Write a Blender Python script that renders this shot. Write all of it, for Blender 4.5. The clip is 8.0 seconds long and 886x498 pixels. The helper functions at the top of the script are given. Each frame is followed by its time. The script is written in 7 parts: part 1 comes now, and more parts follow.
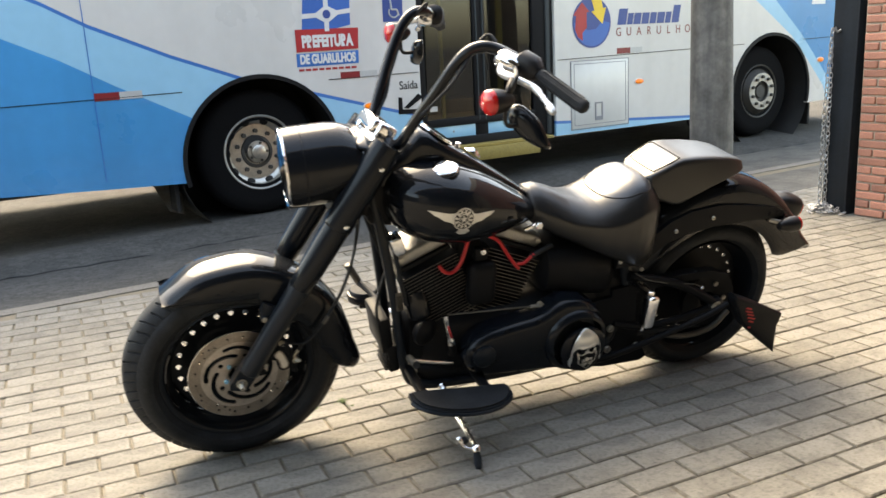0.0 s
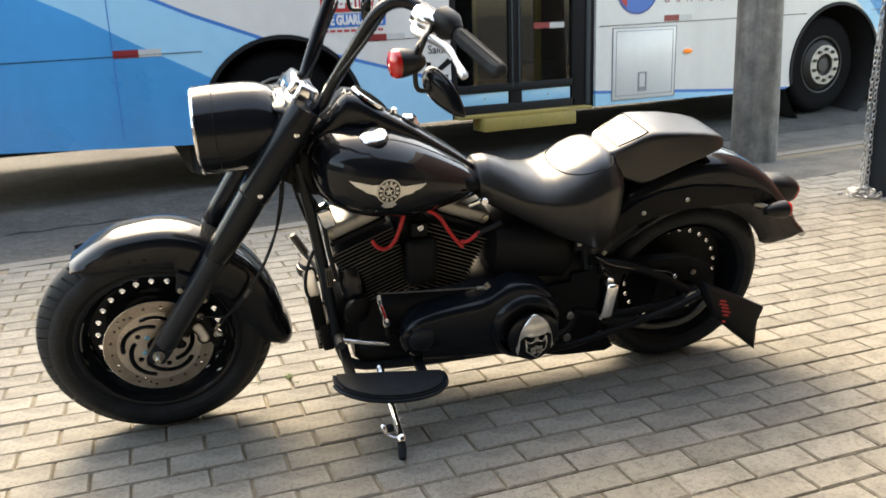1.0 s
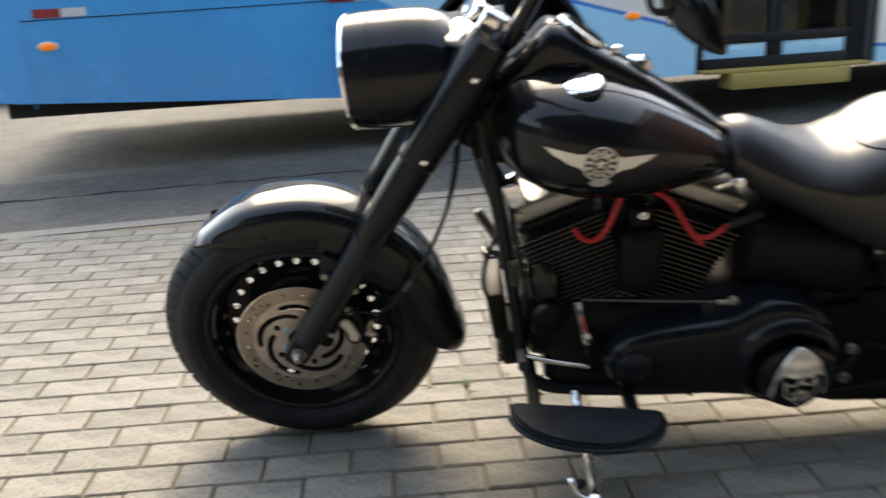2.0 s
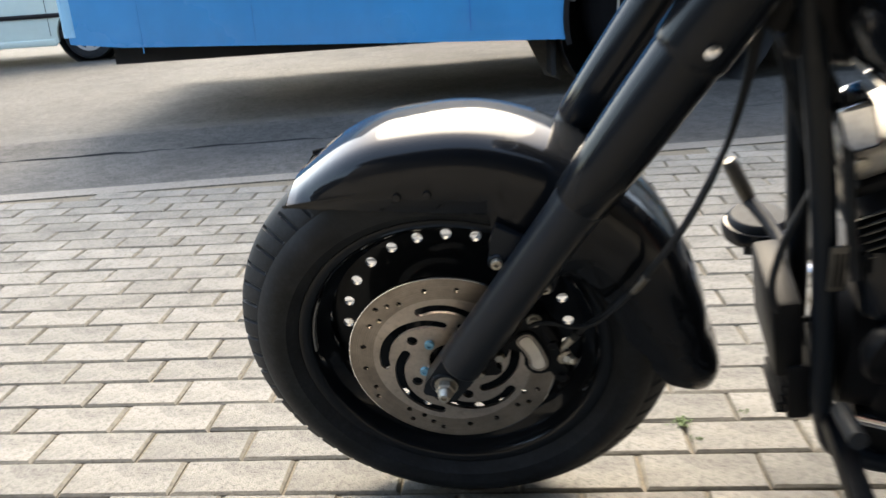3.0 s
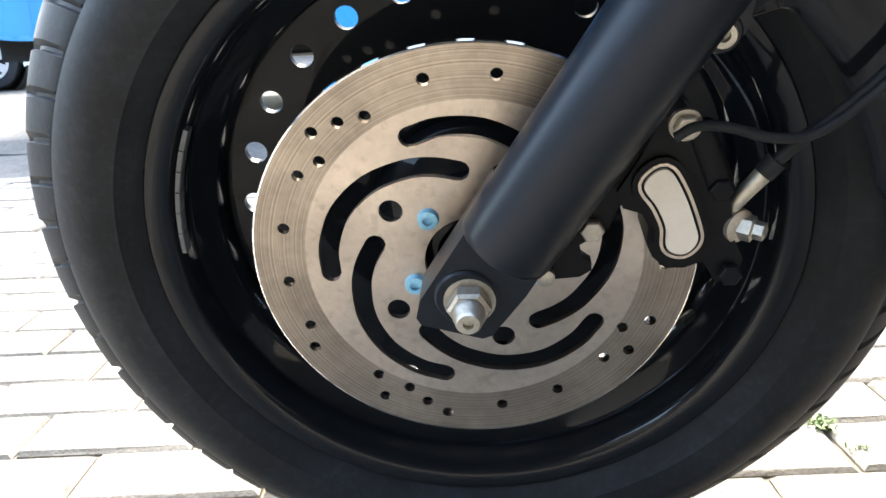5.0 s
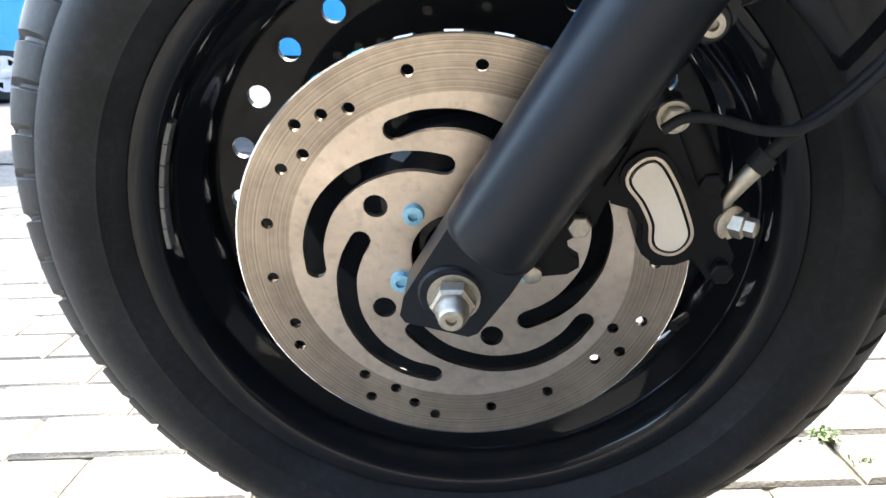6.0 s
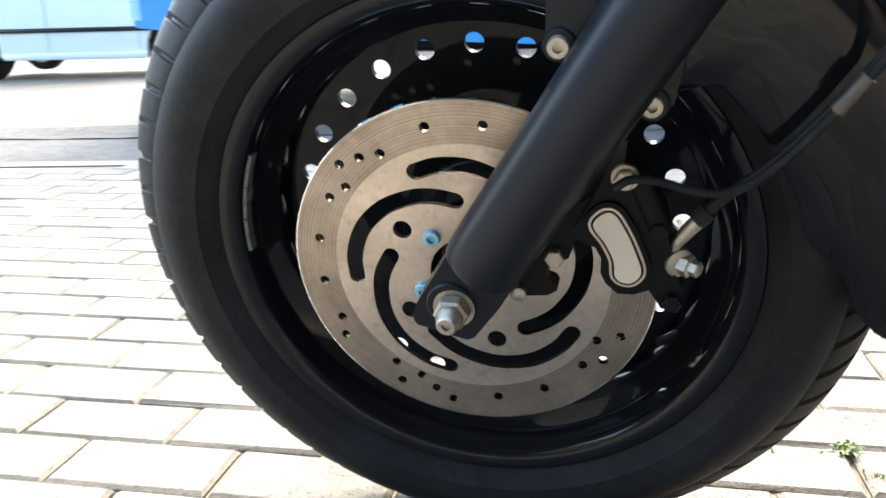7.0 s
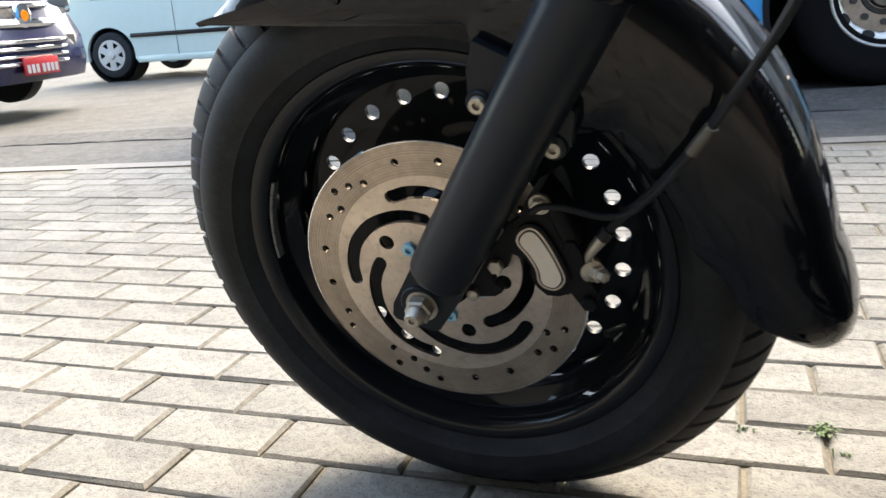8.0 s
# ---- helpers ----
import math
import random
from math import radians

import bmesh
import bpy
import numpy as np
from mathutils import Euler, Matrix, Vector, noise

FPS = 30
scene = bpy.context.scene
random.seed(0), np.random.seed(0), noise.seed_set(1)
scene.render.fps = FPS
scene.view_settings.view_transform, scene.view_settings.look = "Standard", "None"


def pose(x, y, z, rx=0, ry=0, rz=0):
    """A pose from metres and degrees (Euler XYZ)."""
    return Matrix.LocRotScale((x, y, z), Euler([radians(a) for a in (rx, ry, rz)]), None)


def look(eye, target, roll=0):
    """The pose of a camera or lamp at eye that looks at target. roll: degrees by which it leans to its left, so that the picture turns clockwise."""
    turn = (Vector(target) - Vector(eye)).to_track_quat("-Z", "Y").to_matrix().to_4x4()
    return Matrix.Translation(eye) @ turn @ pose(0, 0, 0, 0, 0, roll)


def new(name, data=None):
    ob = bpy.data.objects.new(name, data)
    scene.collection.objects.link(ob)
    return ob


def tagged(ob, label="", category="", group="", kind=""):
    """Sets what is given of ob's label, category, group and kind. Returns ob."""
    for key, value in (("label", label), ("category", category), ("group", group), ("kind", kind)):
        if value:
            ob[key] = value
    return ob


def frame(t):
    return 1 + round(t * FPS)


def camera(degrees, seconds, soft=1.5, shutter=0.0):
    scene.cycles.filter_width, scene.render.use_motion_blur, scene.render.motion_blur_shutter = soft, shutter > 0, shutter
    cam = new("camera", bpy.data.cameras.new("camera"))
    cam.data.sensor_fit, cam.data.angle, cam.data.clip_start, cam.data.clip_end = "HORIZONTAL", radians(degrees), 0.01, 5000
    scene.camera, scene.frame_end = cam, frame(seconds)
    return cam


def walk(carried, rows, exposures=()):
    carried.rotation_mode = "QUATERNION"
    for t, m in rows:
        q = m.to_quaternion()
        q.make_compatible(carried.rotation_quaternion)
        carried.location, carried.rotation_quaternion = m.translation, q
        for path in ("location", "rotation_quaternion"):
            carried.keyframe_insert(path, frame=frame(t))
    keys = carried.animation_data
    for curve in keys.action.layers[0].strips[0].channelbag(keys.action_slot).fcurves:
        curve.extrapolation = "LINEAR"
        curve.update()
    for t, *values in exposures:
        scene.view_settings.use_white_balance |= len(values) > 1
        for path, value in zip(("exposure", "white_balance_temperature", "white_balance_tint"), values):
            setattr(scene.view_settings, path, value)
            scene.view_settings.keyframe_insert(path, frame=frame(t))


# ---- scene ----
cam = camera(56.1, 8.0, shutter=0.5)
PATH = [
    (0, (0.249, 0.552, 1.202), (1.209, 2.242, 0.731), -3.2),
    (0.5, (0.481, 0.465, 1.193), (1.359, 2.193, 0.701), -2.4),
    (1, (0.676, 0.532, 1.16), (1.476, 2.285, 0.623), -2.2),
    (1.2, (0.723, 0.651, 1.144), (1.502, 2.404, 0.58), -2.1),
    (1.5, (0.816, 0.775, 1.118), (1.447, 2.582, 0.537), -2.2),
    (1.7, (0.875, 0.892, 1.092), (1.365, 2.737, 0.494), -2.2),
    (1.9, (0.905, 1.023, 1.068), (1.259, 2.896, 0.462), -3.0),
    (2, (0.921, 1.083, 1.061), (1.201, 2.966, 0.45), -3.0),
    (2.2, (0.931, 1.213, 1.037), (1.09, 3.106, 0.411), -3.2),
    (3.3, (0.822, 1.962, 0.753), (0.801, 3.843, 0.074), -3.8),
    (3.5, (0.816, 2.03, 0.693), (0.777, 3.907, 0.004), -3.6),
    (3.8, (0.801, 2.121, 0.614), (0.803, 3.988, -0.101), -3.1),
    (4, (0.799, 2.178, 0.562), (0.857, 4.047, -0.148), -2.6),
    (4.2, (0.792, 2.222, 0.538), (0.915, 4.09, -0.166), -2.4),
    (4.5, (0.782, 2.28, 0.494), (0.954, 4.17, -0.137), -2.3),
    (4.7, (0.779, 2.316, 0.472), (0.957, 4.222, -0.107), -2.3),
    (5.8, (0.796, 2.349, 0.431), (0.958, 4.283, -0.053), -2.6),
    (6, (0.798, 2.342, 0.435), (0.95, 4.275, -0.054), -2.1),
    (6.5, (0.809, 2.3, 0.461), (0.885, 4.232, -0.049), -0.8),
    (7, (0.891, 2.227, 0.495), (0.706, 4.145, -0.039), -1.4),
    (7.5, (0.976, 2.171, 0.523), (0.571, 4.052, -0.025), -2.4),
    (8, (1.045, 2.106, 0.555), (0.577, 3.969, -0.006), -4.2),
]
STOPS = [(t, s, k, 6.0) for t, s, k in ((0, 3.14, 9000), (1.0, 3.16, 8900), (1.5, 3.28, 8600), (2.0, 2.87, 8100), (2.2, 2.87, 8100), (3.5, 3.14, 7400), (4.0, 3.4, 7500), (4.5, 4.22, 7300), (5.8, 4.48, 7000), (6.5, 4.4, 7100), (7.0, 3.99, 7200), (7.5, 3.26, 7300), (8.0, 3.27, 7500))]
walk(cam, [(t, look(eye, target, roll)) for t, eye, target, roll in PATH], STOPS)

# ---- world, sun, exposure ----
SUN_AZ, SUN_EL = 86.0, 50.0
world = bpy.data.worlds.new("sky")
scene.world = world
world.use_nodes = True
wn = world.node_tree
sky = wn.nodes.new("ShaderNodeTexSky")
sky.sky_type = "NISHITA"
sky.sun_disc = False
sky.sun_elevation = radians(SUN_EL)
sky.sun_rotation = radians(90 - SUN_AZ)
sky.dust_density = 3.0
sky.air_density = 1.0
bg = wn.nodes["Background"]
bg.inputs["Strength"].default_value = 0.15
wn.links.new(sky.outputs[0], bg.inputs["Color"])
sun_data = bpy.data.lights.new("sun", "SUN")
sun_data.energy = 0.68
sun_data.angle = radians(46)
sun_data.color = (1.0, 0.97, 0.92)
sun = new("sun", sun_data)
sun_dir = Vector((math.cos(radians(SUN_AZ)) * math.cos(radians(SUN_EL)), math.sin(radians(SUN_AZ)) * math.cos(radians(SUN_EL)), math.sin(radians(SUN_EL))))
sun.matrix_world = look(sun_dir * 30, (0, 0, 0))

# ---- materials ----
def material(name, colour, rough=0.5, metal=0.0, coat=0.0, var=0.15, scale=20.0, bump=0.0, bscale=None, spec=0.5, stain=0.0, rnd=0.0, emit=0.0):
    """A surface with colour variation at two scales, uneven gloss and fine relief, in metres."""
    m = bpy.data.materials.new(name)
    m.use_nodes = True
    nt, b = m.node_tree, m.node_tree.nodes["Principled BSDF"]
    N, K = nt.nodes.new, nt.links.new
    b.inputs["Metallic"].default_value = metal
    b.inputs["Coat Weight"].default_value = coat
    b.inputs["Coat Roughness"].default_value = 0.03
    b.inputs["Coat IOR"].default_value = 1.36
    b.inputs["Specular IOR Level"].default_value = spec
    co = N("ShaderNodeTexCoord")
    fine, wide = N("ShaderNodeTexNoise"), N("ShaderNodeTexNoise")
    fine.inputs["Scale"].default_value, wide.inputs["Scale"].default_value = scale * 6, scale * 0.35
    fine.inputs["Detail"].default_value = wide.inputs["Detail"].default_value = 6
    for n in (fine, wide):
        K(co.outputs["Object"], n.inputs["Vector"])
    mixer = N("ShaderNodeMix")
    mixer.data_type = "FLOAT"
    mixer.inputs[0].default_value = 0.5
    K(fine.outputs[0], mixer.inputs[2])
    K(wide.outputs[0], mixer.inputs[3])
    ramp = N("ShaderNodeMapRange")
    ramp.inputs["From Min"].default_value, ramp.inputs["From Max"].default_value = 0.3, 0.7
    ramp.inputs["To Min"].default_value, ramp.inputs["To Max"].default_value = 1 - var, 1 + var
    K(mixer.outputs[0], ramp.inputs["Value"])
    value = ramp.outputs[0]
    if rnd:
        info, r2, mul = N("ShaderNodeObjectInfo"), N("ShaderNodeMapRange"), N("ShaderNodeMath")
        geo = N("ShaderNodeNewGeometry")
        add, wrap = N("ShaderNodeMath"), N("ShaderNodeMath")
        add.operation, wrap.operation = "ADD", "FRACT"
        K(info.outputs["Random"], add.inputs[0])
        K(geo.outputs["Random Per Island"], add.inputs[1])
        K(add.outputs[0], wrap.inputs[0])
        r2.inputs["To Min"].default_value, r2.inputs["To Max"].default_value = 1 - rnd, 1 + rnd
        mul.operation = "MULTIPLY"
        K(wrap.outputs[0], r2.inputs["Value"])
        K(r2.outputs[0], mul.inputs[0])
        K(value, mul.inputs[1])
        value = mul.outputs[0]
    hsv = N("ShaderNodeHueSaturation")
    hsv.inputs["Color"].default_value = (*colour, 1)
    K(value, hsv.inputs["Value"])
    out = hsv.outputs[0]
    if stain:
        st, sr, sm = N("ShaderNodeTexNoise"), N("ShaderNodeMapRange"), N("ShaderNodeMix")
        st.inputs["Scale"].default_value, st.inputs["Detail"].default_value = scale * 0.12, 8
        K(co.outputs["Object"], st.inputs["Vector"])
        sr.inputs["From Min"].default_value, sr.inputs["From Max"].default_value = 0.52, 0.75
        sr.inputs["To Max"].default_value = stain
        K(st.outputs[0], sr.inputs["Value"])
        sm.data_type = "RGBA"
        sm.inputs[7].default_value = (*[c * 0.45 for c in colour], 1)
        K(sr.outputs[0], sm.inputs[0])
        K(out, sm.inputs[6])
        out = sm.outputs[2]
    K(out, b.inputs["Base Color"])
    rr = N("ShaderNodeMapRange")
    rr.inputs["To Min"].default_value, rr.inputs["To Max"].default_value = max(rough * 0.75, 0.0), min(rough * 1.3, 1)
    K(wide.outputs[0], rr.inputs["Value"])
    K(rr.outputs[0], b.inputs["Roughness"])
    if bump:
        bn, bt = N("ShaderNodeBump"), N("ShaderNodeTexNoise")
        bt.inputs["Scale"].default_value, bt.inputs["Detail"].default_value = bscale or scale * 10, 5
        K(co.outputs["Object"], bt.inputs["Vector"])
        bn.inputs["Distance"].default_value = bump
        bn.inputs["Strength"].default_value = 1.0
        K(bt.outputs[0], bn.inputs["Height"])
        K(bn.outputs[0], b.inputs["Normal"])
    if emit:
        b.inputs["Emission Color"].default_value = (*colour, 1)
        b.inputs["Emission Strength"].default_value = emit
    return m


def glass(name, colour, rough=0.02):
    m = bpy.data.materials.new(name)
    m.use_nodes = True
    b = m.node_tree.nodes["Principled BSDF"]
    b.inputs["Base Color"].default_value = (*colour, 1)
    b.inputs["Roughness"].default_value = rough
    b.inputs["Transmission Weight"].default_value = 1.0
    b.inputs["IOR"].default_value = 1.45
    return m


PAINT = material("black gloss paint", (0.0045, 0.0058, 0.008), 0.5, coat=1.0, var=0.05, scale=6, spec=0.02)
PAINT.node_tree.nodes["Principled BSDF"].inputs["Coat IOR"].default_value = 1.335
SATIN = material("satin black powder coat", (0.0085, 0.012, 0.017), 0.32, var=0.08, scale=30, bump=0.00003, bscale=900, spec=0.2)
WEIGHT = material("lead grey balance weight", (0.1, 0.105, 0.11), 0.5, metal=0.3, var=0.2, scale=60)
SHROUD = material("semi gloss black fork shroud", (0.005, 0.0068, 0.0095), 0.2, var=0.06, scale=30, spec=0.2)
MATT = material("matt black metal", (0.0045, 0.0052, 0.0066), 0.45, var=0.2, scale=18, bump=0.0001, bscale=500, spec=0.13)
WHEEL = material("gloss black wheel enamel", (0.0052, 0.0072, 0.0098), 0.45, coat=0.42, var=0.1, scale=20, spec=0.03)
RIMGLOSS = material("gloss black rim enamel", (0.0048, 0.0068, 0.0095), 0.4, coat=0.85, var=0.1, scale=20, spec=0.03)
RUBBER = material("tyre rubber", (0.0098, 0.0117, 0.0140), 0.6, var=0.25, scale=12, bump=0.0002, bscale=300, spec=0.2, stain=0.3)
BUSTYRE = material("worn black bus tyre", (0.007, 0.007, 0.0075), 0.8, var=0.3, scale=8, stain=0.4, spec=0.04)
BUSRIM = material("dusty steel bus rim", (0.5, 0.47, 0.42), 0.32, metal=0.85, var=0.25, scale=10, stain=0.6)
PLASTIC = material("black plastic", (0.006, 0.006, 0.007), 0.4, var=0.1, scale=25, spec=0.3)
LEATHER = material("black seat leather", (0.0055, 0.0057, 0.0062), 0.34, var=0.12, scale=14, bump=0.00015, bscale=420, spec=0.58)
SMOOTH = material("smooth black leather panel", (0.012, 0.0145, 0.019), 0.32, var=0.1, scale=14, bump=0.0001, bscale=300, spec=0.75)
DULLGREY = material("dull grey cast metal", (0.1, 0.095, 0.085), 0.45, metal=0.6, var=0.15, scale=25, bump=0.0002, bscale=400)
ROCKER = material("grey cast rocker cover", (0.3, 0.29, 0.27), 0.4, metal=0.8, var=0.15, scale=25, bump=0.0002, bscale=400)
LEVER = material("polished lever alloy", (0.72, 0.72, 0.72), 0.28, metal=0.85, var=0.1, scale=40)
CHROME = material("chrome", (0.83, 0.83, 0.84), 0.08, metal=1.0, var=0.05, scale=15)
ALLOY = material("dull cast alloy", (0.42, 0.40, 0.36), 0.38, metal=0.9, var=0.15, scale=25, bump=0.0002, bscale=400)
STEEL = material("drilled brake steel", (0.6, 0.515, 0.43), 0.33, metal=0.95, var=0.14, scale=30, stain=0.35)
PAD = material("swept brake steel", (0.36, 0.305, 0.25), 0.36, metal=0.95, var=0.16, scale=30, stain=0.3)


def ringed(m, size=900.0, depth=0.3):
    """Fine turned rings round the object's y axis, over a material's colour."""
    nt = m.node_tree
    b = nt.nodes["Principled BSDF"]
    src = b.inputs["Base Color"].links[0].from_socket
    co, flat, ln, no, mr, mx = (nt.nodes.new(k) for k in ("ShaderNodeTexCoord", "ShaderNodeVectorMath", "ShaderNodeVectorMath", "ShaderNodeTexNoise", "ShaderNodeMapRange", "ShaderNodeMix"))
    flat.operation, ln.operation = "MULTIPLY", "LENGTH"
    flat.inputs[1].default_value = (1, 0, 1)
    no.noise_dimensions = "1D"
    no.inputs["Scale"].default_value, no.inputs["Detail"].default_value = size, 3
    mr.inputs["From Min"].default_value, mr.inputs["From Max"].default_value, mr.inputs["To Min"].default_value, mr.inputs["To Max"].default_value = 0.3, 0.7, 1 - depth, 1 + depth
    mx.data_type, mx.blend_type = "RGBA", "MULTIPLY"
    mx.inputs[0].default_value = 1.0
    K = nt.links.new
    K(co.outputs["Object"], flat.inputs[0])
    K(flat.outputs[0], ln.inputs[0])
    K(ln.outputs["Value"], no.inputs["W"])
    K(no.outputs[0], mr.inputs["Value"])
    K(src, mx.inputs[6])
    K(mr.outputs[0], mx.inputs[7])
    K(mx.outputs[2], b.inputs["Base Color"])


ringed(PAD)


def speckle(m, size, low, high, dark):
    """Small dark pits scattered over a material's colour."""
    nt = m.node_tree
    b = nt.nodes["Principled BSDF"]
    src = b.inputs["Base Color"].links[0].from_socket
    co, no, mr, mx = (nt.nodes.new(k) for k in ("ShaderNodeTexCoord", "ShaderNodeTexNoise", "ShaderNodeMapRange", "ShaderNodeMix"))
    no.inputs["Scale"].default_value, no.inputs["Detail"].default_value = size, 2
    mr.inputs["From Min"].default_value, mr.inputs["From Max"].default_value, mr.inputs["To Min"].default_value, mr.inputs["To Max"].default_value = low, high, dark, 1.0
    mx.data_type, mx.blend_type = "RGBA", "MULTIPLY"
    mx.inputs[0].default_value = 1.0
    K = nt.links.new
    K(co.outputs["Object"], no.inputs["Vector"])
    K(no.outputs[0], mr.inputs["Value"])
    K(src, mx.inputs[6])
    K(mr.outputs[0], mx.inputs[7])
    K(mx.outputs[2], b.inputs["Base Color"])
def streak(m, size, dark):
    """Long upright stains, run down by rain, over a material's colour."""
    nt = m.node_tree
    b = nt.nodes["Principled BSDF"]
    src = b.inputs["Base Color"].links[0].from_socket
    co, flat, no, mr, mx = (nt.nodes.new(k) for k in ("ShaderNodeTexCoord", "ShaderNodeVectorMath", "ShaderNodeTexNoise", "ShaderNodeMapRange", "ShaderNodeMix"))
    flat.operation = "MULTIPLY"
    flat.inputs[1].default_value = (1, 1, 0.09)
    no.inputs["Scale"].default_value, no.inputs["Detail"].default_value = size, 5
    mr.inputs["From Min"].default_value, mr.inputs["From Max"].default_value, mr.inputs["To Min"].default_value, mr.inputs["To Max"].default_value = 0.35, 0.62, dark, 1.0
    mx.data_type, mx.blend_type = "RGBA", "MULTIPLY"
    mx.inputs[0].default_value = 1.0
    K = nt.links.new
    K(co.outputs["Object"], flat.inputs[0])
    K(flat.outputs[0], no.inputs["Vector"])
    K(no.outputs[0], mr.inputs["Value"])
    K(src, mx.inputs[6])
    K(mr.outputs[0], mx.inputs[7])
    K(mx.outputs[2], b.inputs["Base Color"])


ZINC = material("worn zinc", (0.4, 0.375, 0.32), 0.42, metal=0.85, var=0.25, scale=60, stain=0.4)
BLUEBOLT = material("blue locked bolt", (0.25, 0.52, 0.68), 0.4, metal=0.6, var=0.25, scale=80)
CREAM = material("cream enamel insert", (0.62, 0.585, 0.52), 0.35, var=0.05, scale=40)
FIN = material("machined fin edge", (0.17, 0.163, 0.15), 0.45, metal=0.8, var=0.2, scale=40)
RED = material("red silicone lead", (0.45, 0.014, 0.02), 0.4, var=0.1, scale=60)
REDLENS = material("red lens", (0.4, 0.01, 0.01), 0.12, coat=0.6, var=0.15, scale=60)
ORANGE = material("amber lamp lens", (0.7, 0.17, 0.01), 0.2, var=0.2, scale=80, emit=0.05)
PEWTER = material("pewter badge", (0.62, 0.61, 0.58), 0.34, metal=0.8, var=0.15, scale=90)
REDINK = material("red lettering", (0.45, 0.03, 0.03), 0.6, var=0.2, scale=90)
CLEAR = glass("clear lens", (0.95, 0.97, 1.0))
BUSWHITE = material("white bus paint", (0.575, 0.563, 0.54), 0.28, coat=0.4, var=0.05, scale=1.5, stain=0.12)
BUSBLUE = material("mid blue bus paint", (0.023, 0.25, 0.53), 0.28, coat=0.4, var=0.07, scale=1.5, stain=0.2)
BUSPALE = material("pale blue bus paint", (0.235, 0.48, 0.645), 0.28, coat=0.4, var=0.06, scale=1.5, stain=0.12)
STRIPE = material("blue stripe", (0.02, 0.14, 0.42), 0.3, var=0.06, scale=2)
DARKGLASS = material("tinted door glass", (0.02, 0.022, 0.022), 0.06, coat=0.8, var=0.2, scale=1.5)
BUSDARK = material("grimy underbody", (0.012, 0.012, 0.012), 0.85, var=0.3, scale=6)
BLACKTRIM = material("black rubber trim", (0.009, 0.009, 0.01), 0.6, var=0.15, scale=8, spec=0.15)
DARKGASKET = material("grey rubber gasket", (0.035, 0.042, 0.045), 0.6, var=0.15, scale=8, spec=0.3)
POLEYELLOW = material("yellow enamel pole", (0.55, 0.36, 0.03), 0.35, var=0.1, scale=8, stain=0.2)
YELLOW = material("worn yellow step paint", (0.25, 0.18, 0.045), 0.6, var=0.25, scale=8, stain=0.6)
TAPERED = material("red reflective tape", (0.2, 0.014, 0.018), 0.35, var=0.15, scale=30)
TAPEWHITE = material("white reflective tape", (0.42, 0.42, 0.41), 0.35, var=0.12, scale=30)
NAVY = material("navy decal", (0.02, 0.055, 0.22), 0.4, var=0.08, scale=8)
DECALRED = material("red decal", (0.38, 0.02, 0.025), 0.4, var=0.08, scale=8)
DARKRED = material("dark red decal", (0.2, 0.025, 0.02), 0.4, var=0.08, scale=8)
DECALBLUE = material("blue decal", (0.02, 0.11, 0.38), 0.4, var=0.08, scale=8)
DECALYELLOW = material("yellow decal", (0.75, 0.5, 0.04), 0.4, var=0.08, scale=8)
DECALGREY = material("grey decal", (0.2, 0.2, 0.22), 0.4, var=0.08, scale=8)
PAVER = material("concrete paver", (0.178, 0.169, 0.149), 0.9, var=0.24, scale=22, bump=0.0022, bscale=320, rnd=0.14, stain=0.45, spec=0.25)
# Chamfers get a darker, browner tone than the block tops.
EDGE = material("brown paver edge", (0.15, 0.137, 0.113), 0.92, var=0.3, scale=26, bump=0.002, bscale=260, rnd=0.1, stain=0.4, spec=0.2)
SAND = material("sandy joint soil", (0.14, 0.12, 0.09), 0.95, var=0.35, scale=30, bump=0.002, bscale=200, spec=0.2)
KERB = material("kerb concrete", (0.145, 0.132, 0.113), 0.88, var=0.24, scale=7, bump=0.002, bscale=120, stain=0.6)
# Dirty concrete, its colour also lowered to stand for building shade.
WORN = material("dirty worn concrete", (0.078, 0.072, 0.062), 0.9, var=0.3, scale=6, bump=0.003, bscale=70, stain=0.75)
ASPHALT = material("street asphalt", (0.075, 0.072, 0.066), 0.92, var=0.3, scale=5, bump=0.004, bscale=90, stain=0.65, spec=0.25)
CONCRETE = material("pole concrete", (0.175, 0.163, 0.147), 0.85, var=0.26, scale=5, bump=0.002, bscale=80, stain=0.7)
BRICK = material("red clay brick", (0.33, 0.145, 0.1), 0.85, var=0.22, scale=14, bump=0.002, bscale=120, rnd=0.28, stain=0.35)
MORTAR = material("pale mortar", (0.37, 0.31, 0.25), 0.9, var=0.15, scale=20, bump=0.002, bscale=160)
POSTPAINT = material("chipped dark blue post paint", (0.009, 0.013, 0.018), 0.5, var=0.3, scale=9, stain=0.3, spec=0.25)
CHIP = material("pale bare paint chip", (0.4, 0.42, 0.43), 0.8, var=0.3, scale=60)
GALV = material("galvanised chain", (0.36, 0.36, 0.36), 0.35, metal=0.9, var=0.25, scale=70)
# For the unseen light-blocking walls and slab; dark to darken reflections.
BLOCKER = material("dark light blocker", (0.07, 0.07, 0.07), 0.9, var=0.12, scale=3, bump=0.002, bscale=60)
MUD = material("muddy brown rubber", (0.11, 0.095, 0.075), 0.9, var=0.3, scale=12, stain=0.5)
RIMLIP = material("worn grey rim lip", (0.36, 0.345, 0.32), 0.45, metal=0.5, var=0.2, scale=12, stain=0.3)
RIMDARK = material("oily dark steel hub", (0.035, 0.032, 0.028), 0.6, var=0.3, scale=14, stain=0.4)
STICKWHITE = material("white sticker film", (0.6, 0.6, 0.59), 0.4, var=0.06, scale=20)
